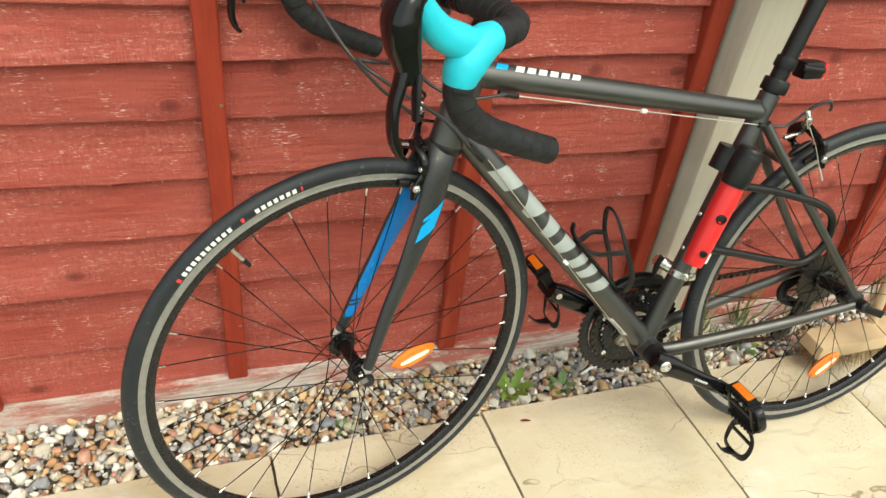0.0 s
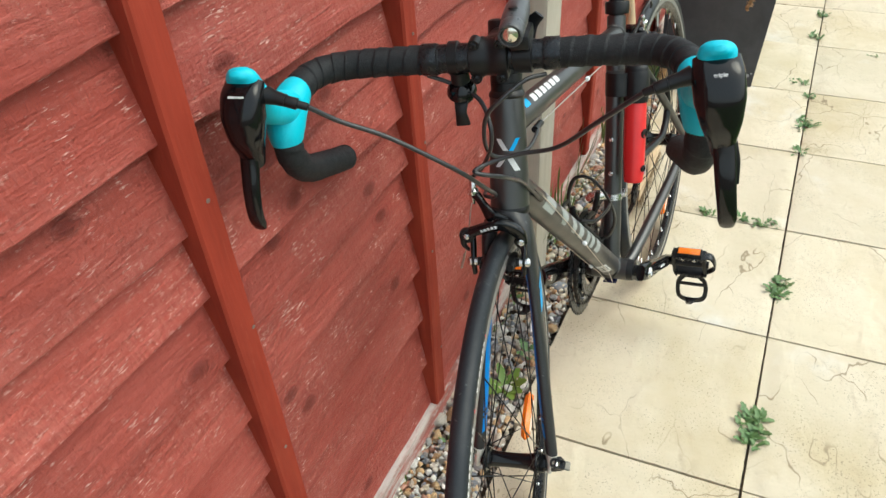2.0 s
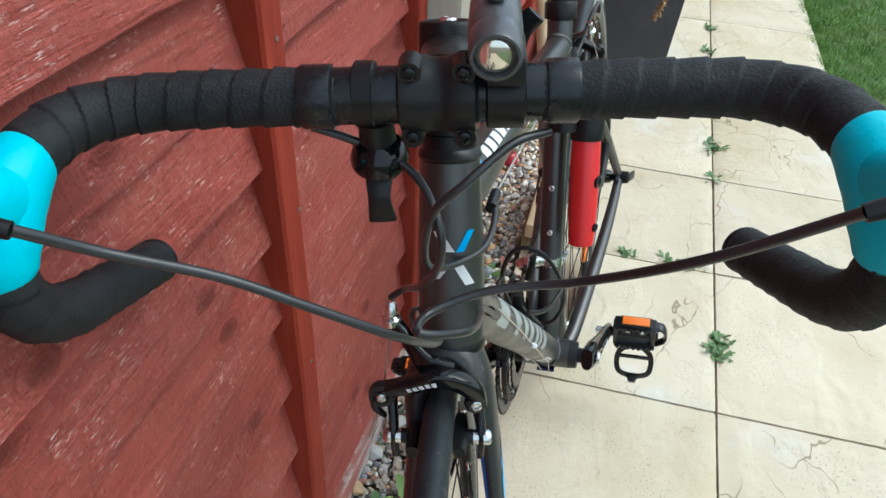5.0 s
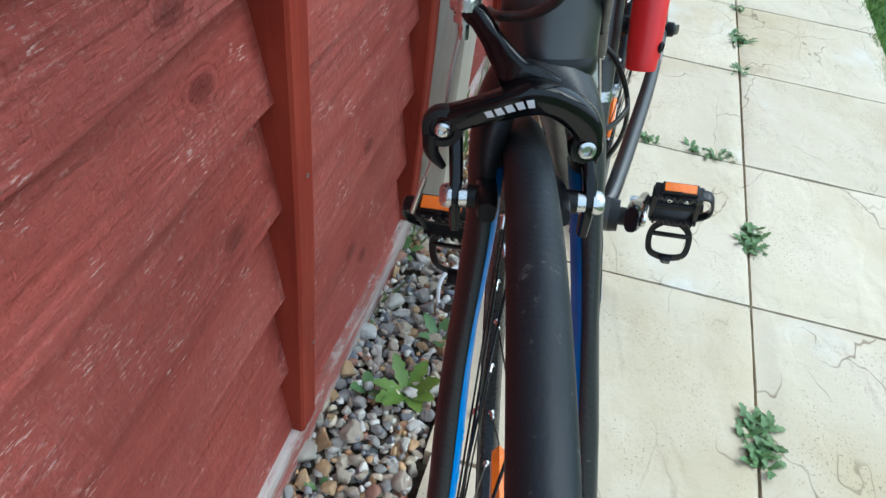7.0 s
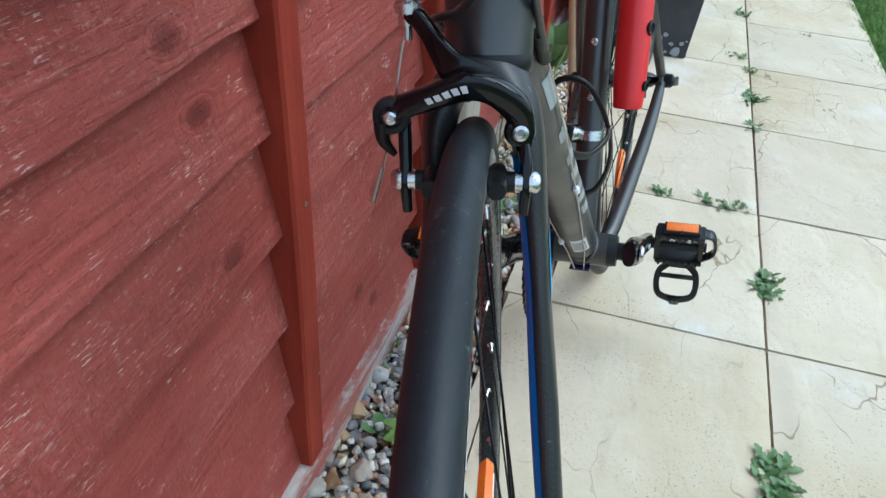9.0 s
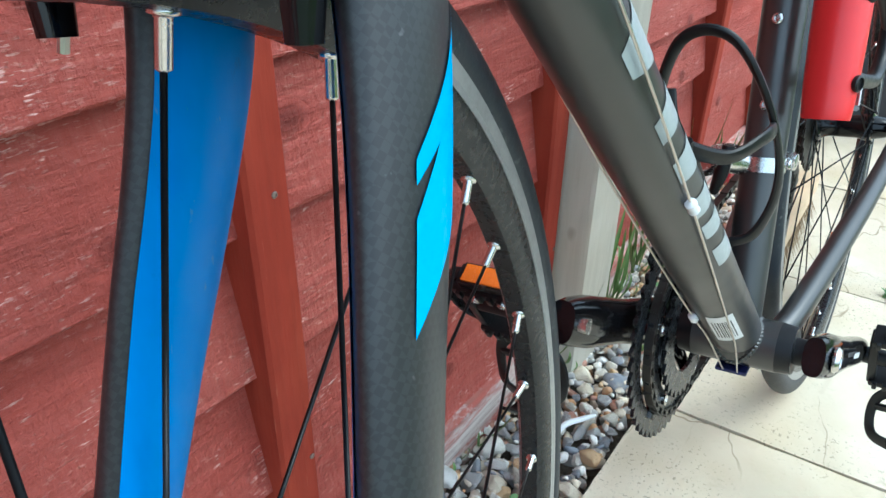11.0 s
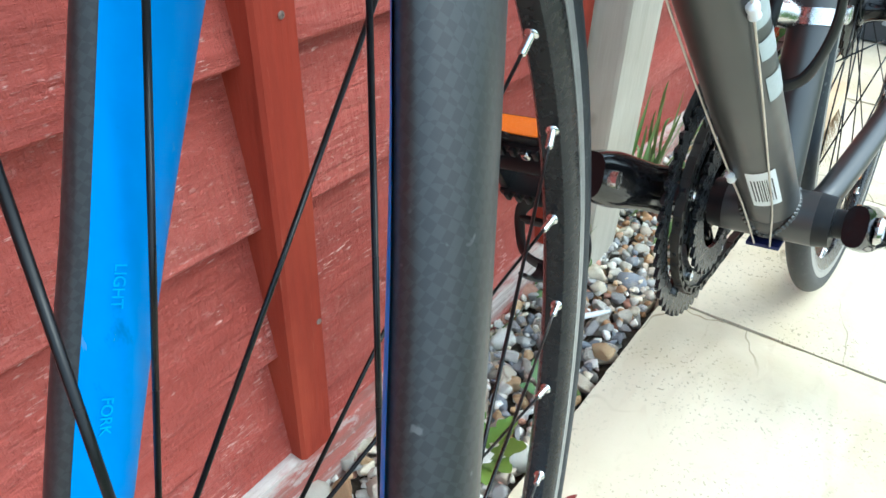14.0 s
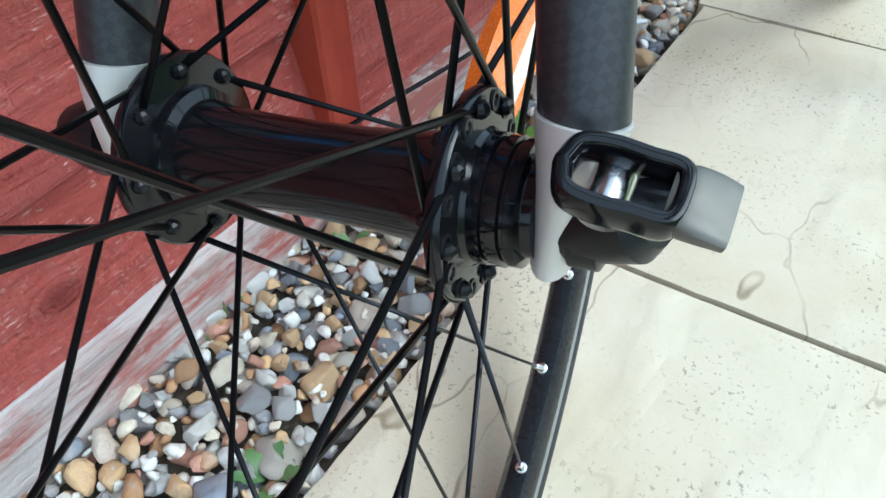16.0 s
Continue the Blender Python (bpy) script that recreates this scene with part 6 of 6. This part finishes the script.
# ---- broom, planter and plants ----
def broom():
    m = pose(1.49, 0.712, 0.0, 0, 0, 1)
    t = thing("garden_broom", "wooden broom standing on its bristles against the fence", "broom", m)
    part("broom_head", box(-0.160, 0.160, -0.036, 0.032, 0.052, 0.090, 0.007), M_BROOM, t, "pale wooden broom head")
    part("handle", tube([(0.036, 0.018, 0.080), (0.034, 0.070, 0.40), (0.028, 0.160, 0.95), (0.026, 0.1745, 1.04)], 0.0118, None, 20, 16), M_BROOM, t, "long pale wooden handle")
    random.seed(11)
    vs, fs = [], []
    for i in range(26):
        for j in range(6):
            for k in range(9):
                x, y = -0.138 + 0.276 * i / 25 + random.uniform(-.005, .005), -0.026 + 0.052 * j / 5 + random.uniform(-.005, .005)
                ex, ey = x * 1.12 + random.uniform(-.012, .012), y * 1.6 + random.uniform(-.012, .012)
                z = random.uniform(0.001, 0.012)
                n = len(vs)
                vs += [(x - .0008, y, 0.056), (x + .0008, y, 0.056), (ex, ey, z), (x, y + .0014, 0.056)]
                fs += [(n, n + 1, n + 2), (n + 1, n + 3, n + 2), (n + 3, n, n + 2)]
    b = from_arrays("bristles", vs, fs, M_BRISTLE, t)
    b["label"] = "splayed straw-coloured bristles"
    b["kind"] = "stuff"
    return t


broom()


def leaf(bm, base, d, up, length, width, curl=0.3, lobes=0, seg=7):
    """A leaf blade from base along d, arched by curl; lobes: teeth a side."""
    d, up = Vector(d).normalized(), Vector(up).normalized()
    side = d.cross(up).normalized()
    last = None
    for i in range(seg + 1):
        u = i / seg
        w = width * math.sin(math.pi * min(0.97, u * 0.92 + 0.06)) ** 0.8
        if lobes:
            w *= 0.62 + 0.38 * abs(math.sin(u * math.pi * lobes))
        if i == seg:
            w = width * 0.03
        c = base + d * (length * u * (1 - 0.15 * curl * u)) + up * (length * (0.35 * u - curl * u * u))
        row = [bm.verts.new(c - side * w + up * (w * 0.25)), bm.verts.new(c), bm.verts.new(c + side * w + up * (w * 0.25))]
        if last:
            for k in range(2):
                bm.faces.new((last[k], last[k + 1], row[k + 1], row[k]))
        last = row


def weed(x, y, z, n, size, seed, name="weed", label="low green weed growing in a paving joint", group="weeds in the joints", mt=None, lobes=3, spread=(1, 1)):
    rnd = random.Random(seed)
    t = tagged(new(name), label, "weed", group)
    t.location = (x, y, z)
    for k in range(n):
        bm = bmesh.new()
        a = rnd.uniform(0, 2 * math.pi)
        px, py = rnd.uniform(-1, 1) * size * 0.9 * spread[0], rnd.uniform(-1, 1) * size * 0.9 * spread[1]
        d = Vector((math.cos(a), math.sin(a), rnd.uniform(0.0, 0.7)))
        leaf(bm, Vector((px, py, rnd.uniform(0, 0.006))), d, (0, 0, 1), size * rnd.uniform(0.5, 1.0), size * rnd.uniform(0.13, 0.24), rnd.uniform(0.1, 0.5), lobes, 6)
        part("leaf", bm, mt or M_WEED, t)
    return t


for i, (x, y, n, s, sx, sy) in enumerate(((1.171, 0.292, 34, 0.030, 1.6, 0.7), (0.714, 0.295, 40, 0.034, 1.5, 0.8), (1.424, 0.502, 12, 0.024, 0.7, 1.0), (1.432, 0.386, 22, 0.026, 0.6, 1.6), (1.437, 0.332, 10, 0.022, 0.6, 1.0), (2.038, 0.290, 22, 0.034, 1.6, 0.8), (1.86, 0.300, 12, 0.024, 1, 1),
                                    (2.244, 0.289, 10, 0.024, 1, 1), (2.346, 0.339, 12, 0.028, 1, 1.2), (2.800, 0.307, 14, 0.030, 1, 1), (3.05, 0.296, 14, 0.03, 1, 1), (0.43, 0.300, 22, 0.026, 1.5, 0.7), (3.45, 0.296, 12, 0.03, 1, 1), (2.67, 0.10, 8, 0.02, 0.6, 1.2))):
    weed(x, y, -0.006, int(n * 1.8), s * 0.92, 100 + i, spread=(sx, sy))


def rosette(x, y, z, n, size, seed, label, name="dandelion", mt=None, lobes=4, rise=0.5):
    rnd = random.Random(seed)
    t = tagged(new(name), label, "weed", "weeds in the gravel")
    t.location = (x, y, z)
    for k in range(n):
        a = 2 * math.pi * k / n + rnd.uniform(-0.4, 0.4)
        bm = bmesh.new()
        leaf(bm, Vector((0.003 * math.cos(a), 0.003 * math.sin(a), 0)), (math.cos(a), math.sin(a), rise * rnd.uniform(0.6, 1.3)), (0, 0, 1), size * rnd.uniform(0.7, 1.1), size * rnd.uniform(0.20, 0.28), rnd.uniform(0.2, 0.5), lobes, 14)
        part("leaf", bm, mt or M_WEED, t)
    return t


M_LIME = leaf_green("lime_leaf", (0.09, 0.17, 0.025), (0.17, 0.26, 0.045))
rosette(0.629, 0.787, -0.018, 8, 0.055, 1, "fresh lime-green dandelion rosette in the gravel", mt=M_LIME)
rosette(0.615, 0.841, -0.018, 3, 0.040, 2, "broad-leaved green seedling in the gravel", "seedling", lobes=0, rise=0.8)
rosette(0.454, 0.845, -0.02, 3, 0.020, 3, "tiny round-leaved green seedling among pebbles", "seedling", lobes=0, rise=0.9)
rosette(0.742, 0.775, -0.018, 6, 0.040, 4, "small green weed beside the paving edge", lobes=3)
rosette(0.90, 0.88, -0.018, 5, 0.035, 5, "small green weed beside the base board", lobes=3)
rosette(0.26, 0.76, -0.018, 5, 0.025, 6, "small green weed beside the paving edge", lobes=3)
rosette(1.25, 0.80, -0.018, 6, 0.040, 7, "small green weed among the pebbles", lobes=3)
rosette(2.02, 0.86, -0.018, 7, 0.16, 8, "tall broad-leaved green plant against the fence", "leafy_plant", lobes=0, rise=1.6)
rosette(2.14, 0.84, -0.018, 6, 0.13, 9, "tall broad-leaved green plant against the fence", "leafy_plant", lobes=0, rise=1.8)


def tuft(x, y, z, n, length, seed, lean=(0, -0.4)):
    """A tuft of long arching grass blades."""
    rnd = random.Random(seed)
    bm = bmesh.new()
    for k in range(n):
        a = rnd.uniform(0, 2 * math.pi)
        d = Vector((math.cos(a) * 0.35 + lean[0], math.sin(a) * 0.35 + lean[1], rnd.uniform(0.7, 1.5))).normalized()
        leaf(bm, Vector((x + rnd.uniform(-.02, .02), y + rnd.uniform(-.012, .012), z)), d, Vector((d.x, d.y, 0.35)), length * rnd.uniform(0.45, 1.0), 0.0016 + 0.0018 * rnd.random(), rnd.uniform(0.2, 0.8), 0, 10)
    return tagged(part("grass_tuft", bm, M_BLADE), "tuft of long green grass blades by the fence", "grass", "grass tufts")


for i, (x, y, n, l, lx, ly) in enumerate(((1.06, 0.888, 16, 0.20, -0.2, -0.3), (1.16, 0.885, 22, 0.26, -0.3, -0.4), (1.30, 0.885, 18, 0.26, -0.4, -0.3), (0.995, 0.885, 10, 0.16, -0.2, -0.5), (1.45, 0.89, 14, 0.30, -0.2, -0.3), (0.92, 0.892, 8, 0.13, 0, -0.3), (0.80, 0.892, 6, 0.10, -0.2, -0.3), (1.75, 0.885, 18, 0.22, -0.2, -0.3), (1.90, 0.87, 14, 0.22, -0.2, -0.4), (0.74, 0.895, 6, 0.09, 0.1, -0.3), (1.10, 0.80, 12, 0.12, -0.3, -0.6), (0.08, 0.885, 6, 0.06, 0, -0.4), (0.34, 0.89, 6, 0.05, 0, -0.3))):
    tuft(x, y, -0.035, n, l, 40 + i, (lx, ly))

# planter: tapered square pot with a rim, soil, a clipped box plant and a dried stalk
pl = thing("planter", "tall charcoal square planter with chipped base, holding a box plant", "planter", pose(2.44, 0.655, 0, 0, 0, 1.5))
bm = bmesh.new()
prof = ((0.195, 0.0), (0.195, 0.02), (0.215, 0.395), (0.195, 0.395), (0.190, 0.33))
rings = []
for h, z in prof:
    ring = []
    for sx, sy in ((-1, -1), (1, -1), (1, 1), (-1, 1)):
        ring.append(bm.verts.new((sx * h, sy * h * 0.83, z)))
    rings.append(ring)
for a, b in zip(rings, rings[1:]):
    for k in range(4):
        bm.faces.new((a[k], a[(k + 1) % 4], b[(k + 1) % 4], b[k]))
bm.faces.new(rings[0][::-1])
bm.faces.new(rings[-1])
bmesh.ops.bevel(bm, geom=[e for e in bm.edges], offset=0.003, segments=2, affect="EDGES")
pot = part("pot", bm, M_PLANTER, pl, "charcoal pot with pale chips near its foot")
random.seed(3)
for k in range(16):
    r = random.uniform(0.003, 0.010) * (1.6 if k < 3 else 1)
    y, z = random.uniform(-0.155, 0.155), random.choice((0.008, 0.015, 0.03, 0.045, 0.06, 0.04)) + random.uniform(0, 0.01)
    if k < 6:
        y = random.uniform(-0.155, -0.06)
    o = [(y + r * (0.7 + 0.5 * random.random()) * math.cos(2 * math.pi * i / 9), z + r * (0.6 + 0.5 * random.random()) * math.sin(2 * math.pi * i / 9)) for i in range(9)]
    b = plate(o, 0.0006, Matrix.Translation((-0.1966 - z * 0.053, 0, 0)) @ Matrix.Rotation(radians(90), 4, "Z"))
    part("paint_chip", b, M_CHIP, pot)
part("potting_soil", box(-0.19, 0.19, -0.157, 0.157, 0.28, 0.335), M_SOIL, pl)


def clump(name, label, centre, size, count, leaf_len, mt, seed, cat="plant"):
    """A dense clipped bush of many small leaves, with twigs inside."""
    rs = np.random.RandomState(seed)
    vs, fs = [], []
    for k in range(count):
        d = rs.normal(size=3)
        d /= np.linalg.norm(d)
        r = rs.uniform(0.72, 1.0)
        p = np.array(centre) + d * np.array(size) * r * (1 + 0.12 * math.sin(7 * d[0] + 3 * d[1]) + 0.1 * math.sin(9 * d[2] + 5 * d[1]))
        if p[2] < 0.33:
            p[2] = 0.33 + rs.uniform(0, 0.03)
        t = rs.normal(size=3) + d * 1.2
        t /= np.linalg.norm(t)
        s = np.cross(t, rs.normal(size=3))
        s /= np.linalg.norm(s)
        ll = leaf_len * rs.uniform(0.7, 1.2)
        n = len(vs)
        vs += [tuple(p), tuple(p + t * ll * 0.5 + s * ll * 0.32), tuple(p + t * ll), tuple(p + t * ll * 0.5 - s * ll * 0.32)]
        fs.append((n, n + 1, n + 2, n + 3))
    return from_arrays(name, vs, fs, mt)


bush = clump("box_bush", "", (2.44, 0.655, 0.52), (0.19, 0.165, 0.22), 15000, 0.013, M_BOX, 1)
tagged(bush, "dense clipped green box bush growing in the planter", "bush")
core = part("stem", tube([(2.44, 0.655, 0.30), (2.44, 0.655, 0.42), (2.44, 0.655, 0.62)], [0.05, 0.12, 0.11], None, 12, 14), M_WEED, bush)
rosette(2.31, 0.60, 0.345, 6, 0.07, 21, "leafy weed growing at the planter's edge", "leafy_plant", M_LIME, 3, 0.9)
rosette(2.36, 0.535, 0.345, 6, 0.06, 22, "leafy weed growing at the planter's edge", "leafy_plant", None, 3, 0.9)


def dry_stalk():
    rnd = random.Random(8)
    pts = [(2.36, 0.55, 0.36), (2.30, 0.50, 0.52), (2.20, 0.49, 0.50), (2.11, 0.53, 0.40), (2.07, 0.55, 0.335)]
    c = spline(pts, 60)
    bm = tube(pts, [0.004, 0.0035, 0.003, 0.0025, 0.002], None, 30, 8)
    for i in range(520):
        p = c[int(rnd.uniform(16, 59))]
        d = Vector((rnd.gauss(0, 1), rnd.gauss(0, 1), rnd.gauss(0, 1))).normalized()
        leaf(bm, p + d * 0.003, d, (0.1, 0.2, 1), rnd.uniform(0.006, 0.013), 0.0035, 0.3, 0, 3)
    return tagged(part("dried_flower_spike", bm, M_DRY), "brown dried flower spike drooping over the planter", "dead flower")


dry_stalk()

# flower pot, dark tub and trinkets further along
fp = thing("flower_pot", "small clay flower pot with leggy plants on the paving", "flower pot", pose(2.95, 0.56, 0))
part("pot", lathe([(0.055, 0), (0.075, 0.12), (0.082, 0.12), (0.082, 0.145), (0.072, 0.145), (0.068, 0.12)], 28), M_TERRA, fp)
bm = bmesh.new()
rnd = random.Random(77)
for k in range(26):
    a = rnd.uniform(0, 6.28)
    leaf(bm, Vector((0.03 * math.cos(a), 0.03 * math.sin(a), 0.13)), (math.cos(a), math.sin(a), rnd.uniform(0.6, 2)), (0, 0, 1), rnd.uniform(0.1, 0.22), rnd.uniform(0.018, 0.035), 0.5, 0, 8)
part("foliage", bm, M_WEED, fp)
tub = thing("storage_tub", "low dark plastic tub at the end of the path", "tub", pose(4.2, 0.30, 0, 0, 0, 8))
part("tub_body", box(-0.25, 0.25, -0.4, 0.4, 0.0, 0.30, 0.05), M_PLANTER, tub)
part("tub_lid", box(-0.27, 0.27, -0.42, 0.42, 0.30, 0.34, 0.015), M_GLOSS, tub)
bm = bmesh.new()
bmesh.ops.create_uvsphere(bm, u_segments=24, v_segments=16, radius=0.024)
b = part("toy_ball", bm, M_PINK)
b.location = (1.751, 0.856, -0.002)
tagged(b, "small faded red plastic ball lying on the gravel", "ball")
bm = bmesh.new()
rnd = random.Random(4)
for k in range(22):
    ax = Vector((rnd.gauss(0, 1), rnd.gauss(0, 1), rnd.gauss(0, 1))).normalized()
    m = ax.to_track_quat("Z", "Y").to_matrix().to_4x4()
    lathe([(0.0385, -0.0011), (0.0405, 0.0), (0.0385, 0.0011)], 26, m, bm)
b = part("wicker_ball", bm, M_DRY)
b.location = (2.21, 0.815, 0.018)
tagged(b, "openwork ball of woven brown twigs on the gravel", "ornament")
tw = part("pale_root", tube([(0.80, 0.792, -0.004), (0.83, 0.800, 0.004), (0.855, 0.798, 0.006), (0.880, 0.785, 0.004), (0.90, 0.778, -0.002)], [0.0025, 0.0035, 0.0038, 0.0034, 0.002], None, 20, 8), M_WHITE)
tagged(tw, "curved pale root lying on the gravel", "root")
bm = bmesh.new()
leaf(bm, Vector((0.610, 0.692, 0.0035)), (0.9, -0.45, 0.05), (0, 0, 1), 0.022, 0.0032, 0.1, 0, 8)
tagged(part("fallen_petal", bm, M_PETAL), "tiny curled dark red petal on a slab", "petal")

# ---- small pieces of the setting ----
# grass of the lawn
rs = np.random.RandomState(2)
N = 150000
gx = rs.uniform(0.2, 4.6, N)
gy = LAWN_EDGE + 0.012 + 0.011 * (np.sin(gx * 23) + 0.7 * np.sin(gx * 41 + 1) + np.sin(gx * 9.7)) - np.abs(rs.beta(1, 1.8, N)) * 1.9 + rs.normal(0, 0.007, N)
gy[:16000] = LAWN_EDGE + 0.018 + 0.014 * (np.sin(gx[:16000] * 17 + 2) * np.sin(gx[:16000] * 5.3) + 0.7 * np.sin(gx[:16000] * 47) * np.sin(gx[:16000] * 13)) - rs.exponential(0.022, 16000)
gh = rs.uniform(0.008, 0.024, N) * (0.75 + 0.7 * rs.beta(1, 3, N) + 0.25 * np.sin(gx * 31) * np.sin(gy * 37))
ga = rs.uniform(0, 2 * np.pi, N)
lx, ly = rs.normal(0, 0.013, N), rs.normal(0, 0.013, N)
w = rs.uniform(0.0012, 0.0032, N)
V = np.empty((N * 3, 3))
V[0::3] = np.stack([gx - w * np.cos(ga), gy - w * np.sin(ga), np.full(N, -0.018)], 1)
V[1::3] = np.stack([gx + w * np.cos(ga), gy + w * np.sin(ga), np.full(N, -0.018)], 1)
V[2::3] = np.stack([gx + lx, gy + ly, -0.016 + gh], 1)
F = np.arange(N * 3).reshape(N, 3)
lawn_grass = from_arrays("grass", V.tolist(), F.tolist(), M_GRASS)
tagged(lawn_grass, "short mown blades of lawn grass beside the paving", "grass", kind="stuff")


# riven slabs
def slab_mesh(w, d, seed):
    bm = bmesh.new()
    n = 26
    grid = []
    for i in range(n + 1):
        row = []
        for j in range(n + 1):
            u, v = i / n, j / n
            x, y = (u - 0.5) * w, (v - 0.5) * d
            h = noise.noise((x * 5 + seed * 9, y * 5, seed)) + 0.45 * noise.noise((x * 13, y * 13 + seed * 5, 3))
            h = round(h * 3.2) / 3.2 * 0.6 + h * 0.4
            z = 0.0017 * h
            e = min(u, v, 1 - u, 1 - v) * n
            if e < 1:
                z -= 0.0035
                x += 0.0012 * noise.noise((v * 30, seed, 1))
                y += 0.0012 * noise.noise((u * 30, seed, 2))
            row.append(bm.verts.new((x + SKEW * y, y, z)))
        grid.append(row)
    for i in range(n):
        for j in range(n):
            bm.faces.new((grid[i][j], grid[i + 1][j], grid[i + 1][j + 1], grid[i][j + 1]))
    rim = [grid[i][0] for i in range(n)] + [grid[n][j] for j in range(n)] + [grid[i][n] for i in range(n, 0, -1)] + [grid[0][j] for j in range(n, 0, -1)]
    low = [bm.verts.new((v.co.x, v.co.y, -0.04)) for v in rim]
    for k in range(len(rim)):
        j = (k + 1) % len(rim)
        bm.faces.new((rim[k], low[k], low[j], rim[j]))
    bmesh.ops.recalc_face_normals(bm, faces=bm.faces)
    me = bpy.data.meshes.new("slab")
    bm.to_mesh(me)
    bm.free()
    for p in me.polygons:
        p.use_smooth = True
    me.set_sharp_from_angle(angle=radians(50))
    me.materials.append(M_SLAB)
    return me


GAP = 0.005
D1, D2 = PATIO_EDGE - COLUMN - GAP, COLUMN - LAWN_EDGE - GAP
wide = [slab_mesh(PITCH - GAP, D1, k + 1) for k in range(5)]
slim = [slab_mesh(PITCH - GAP, D2, k + 11) for k in range(5)]
rnd = random.Random(6)
for k in range(-8, 13):
    xc = ROW0 + PITCH * (k + 0.5)
    for meshes, yc in ((wide, COLUMN + GAP / 2 + D1 / 2), (slim, COLUMN - GAP / 2 - D2 / 2)):
        flip = rnd.choice((0, 180))
        deep = 1.0
        if meshes is wide:
            deep = (0.722 + 0.02 * xc - COLUMN - GAP) / D1
            yc = COLUMN + GAP / 2 + D1 * deep / 2
        share("slab", meshes[rnd.randrange(5)], patio, Matrix.Translation((xc + SKEW * (yc - COLUMN), yc, rnd.uniform(-0.0012, 0.0008))) @ Matrix.Rotation(radians(flip + rnd.uniform(-0.15, 0.15)), 4, "Z") @ Matrix.Diagonal((1, deep, 1, 1)))


# pebbles
def pebble(seed, sub):
    bm = bmesh.new()
    bmesh.ops.create_icosphere(bm, subdivisions=sub, radius=1.0)
    rnd = random.Random(seed)
    sx, sy, sz = rnd.uniform(0.8, 1.25), rnd.uniform(0.65, 0.95), rnd.uniform(0.5, 0.8)
    cuts = [(Vector((rnd.gauss(0, 1), rnd.gauss(0, 1), rnd.gauss(0, 1))).normalized(), rnd.uniform(0.34, 0.68)) for _ in range(rnd.choice((6, 8, 10, 12)))]
    for v in bm.verts:
        c = v.co.copy()
        for d, h in cuts:
            over = c.dot(d) - h
            if over > 0:
                c -= d * over * 0.96
        c *= 1 + 0.16 * noise.noise(c * 1.6 + Vector((seed, 0, 0))) + 0.03 * noise.noise(c * 5 + Vector((0, seed, 0)))
        v.co = Vector((c.x * sx, c.y * sy, c.z * sz))
    return bm


near = []
for k in range(14):
    b = pebble(k + 1, 3)
    me = bpy.data.meshes.new("stone")
    b.to_mesh(me)
    b.free()
    for p in me.polygons:
        p.use_smooth = True
    me.materials.append(M_PEBBLE)
    near.append(me)
far = []
for k in range(14):
    b = pebble(k + 31, 2)
    b.verts.ensure_lookup_table()
    far.append((np.array([v.co for v in b.verts]), [[v.index for v in f.verts] for f in b.faces]))
    b.free()
rnd = random.Random(12)
spots, cell = [], {}
Y1 = 0.898
for layer, (gap, count) in enumerate(((0.024, 12000), (0.024, 22000), (0.016, 16000))):
    for _ in range(count):
        x = rnd.uniform(-0.9, 3.4)
        y = rnd.uniform(0.730 + 0.02 * x, Y1)
        key = (layer, int(x / gap), int(y / gap))
        r = rnd.choice((0.0095, 0.0115, 0.0135, 0.0155, 0.0180, 0.0215)) * rnd.uniform(0.9, 1.1) * (0.5 if layer == 2 else 1.0)
        ok = True
        for i in (-1, 0, 1):
            for j in (-1, 0, 1):
                for (px, py, pr) in cell.get((layer, key[1] + i, key[2] + j), ()):
                    if math.hypot(px - x, py - y) < (0.60 + 0.04 * layer) * (pr + r):
                        ok = False
        if ok:
            cell.setdefault(key, []).append((x, y, r))
            spots.append((x, y, r, layer))
VS, FS, nv, singles = [], [], 0, 0
for x, y, r, layer in spots:
    z = (-0.030, -0.015, -0.016)[layer] + rnd.uniform(-0.004, 0.004)
    y = max(0.722 + 0.02 * x + r * 0.9, min(0.901 - r * 0.9, y))
    rot = Euler((rnd.uniform(-0.5, 0.5), rnd.uniform(-0.5, 0.5), rnd.uniform(0, 6.28)))
    if layer == 1 and 0.25 < x < 0.95 and singles < 300:
        share("stone", near[rnd.randrange(14)], gravel, Matrix.LocRotScale((x, y, z), rot, (r, r, r)))
        singles += 1
    else:
        v, f = far[rnd.randrange(14)]
        q = (v * r) @ np.array(rot.to_matrix()).T + np.array((x, y, z))
        VS += q.tolist()
        FS += [[i + nv for i in face] for face in f]
        nv += len(v)
rest = from_arrays("pebbles", VS, FS, M_PEBBLE, gravel, True)
rest["kind"] = "stuff"
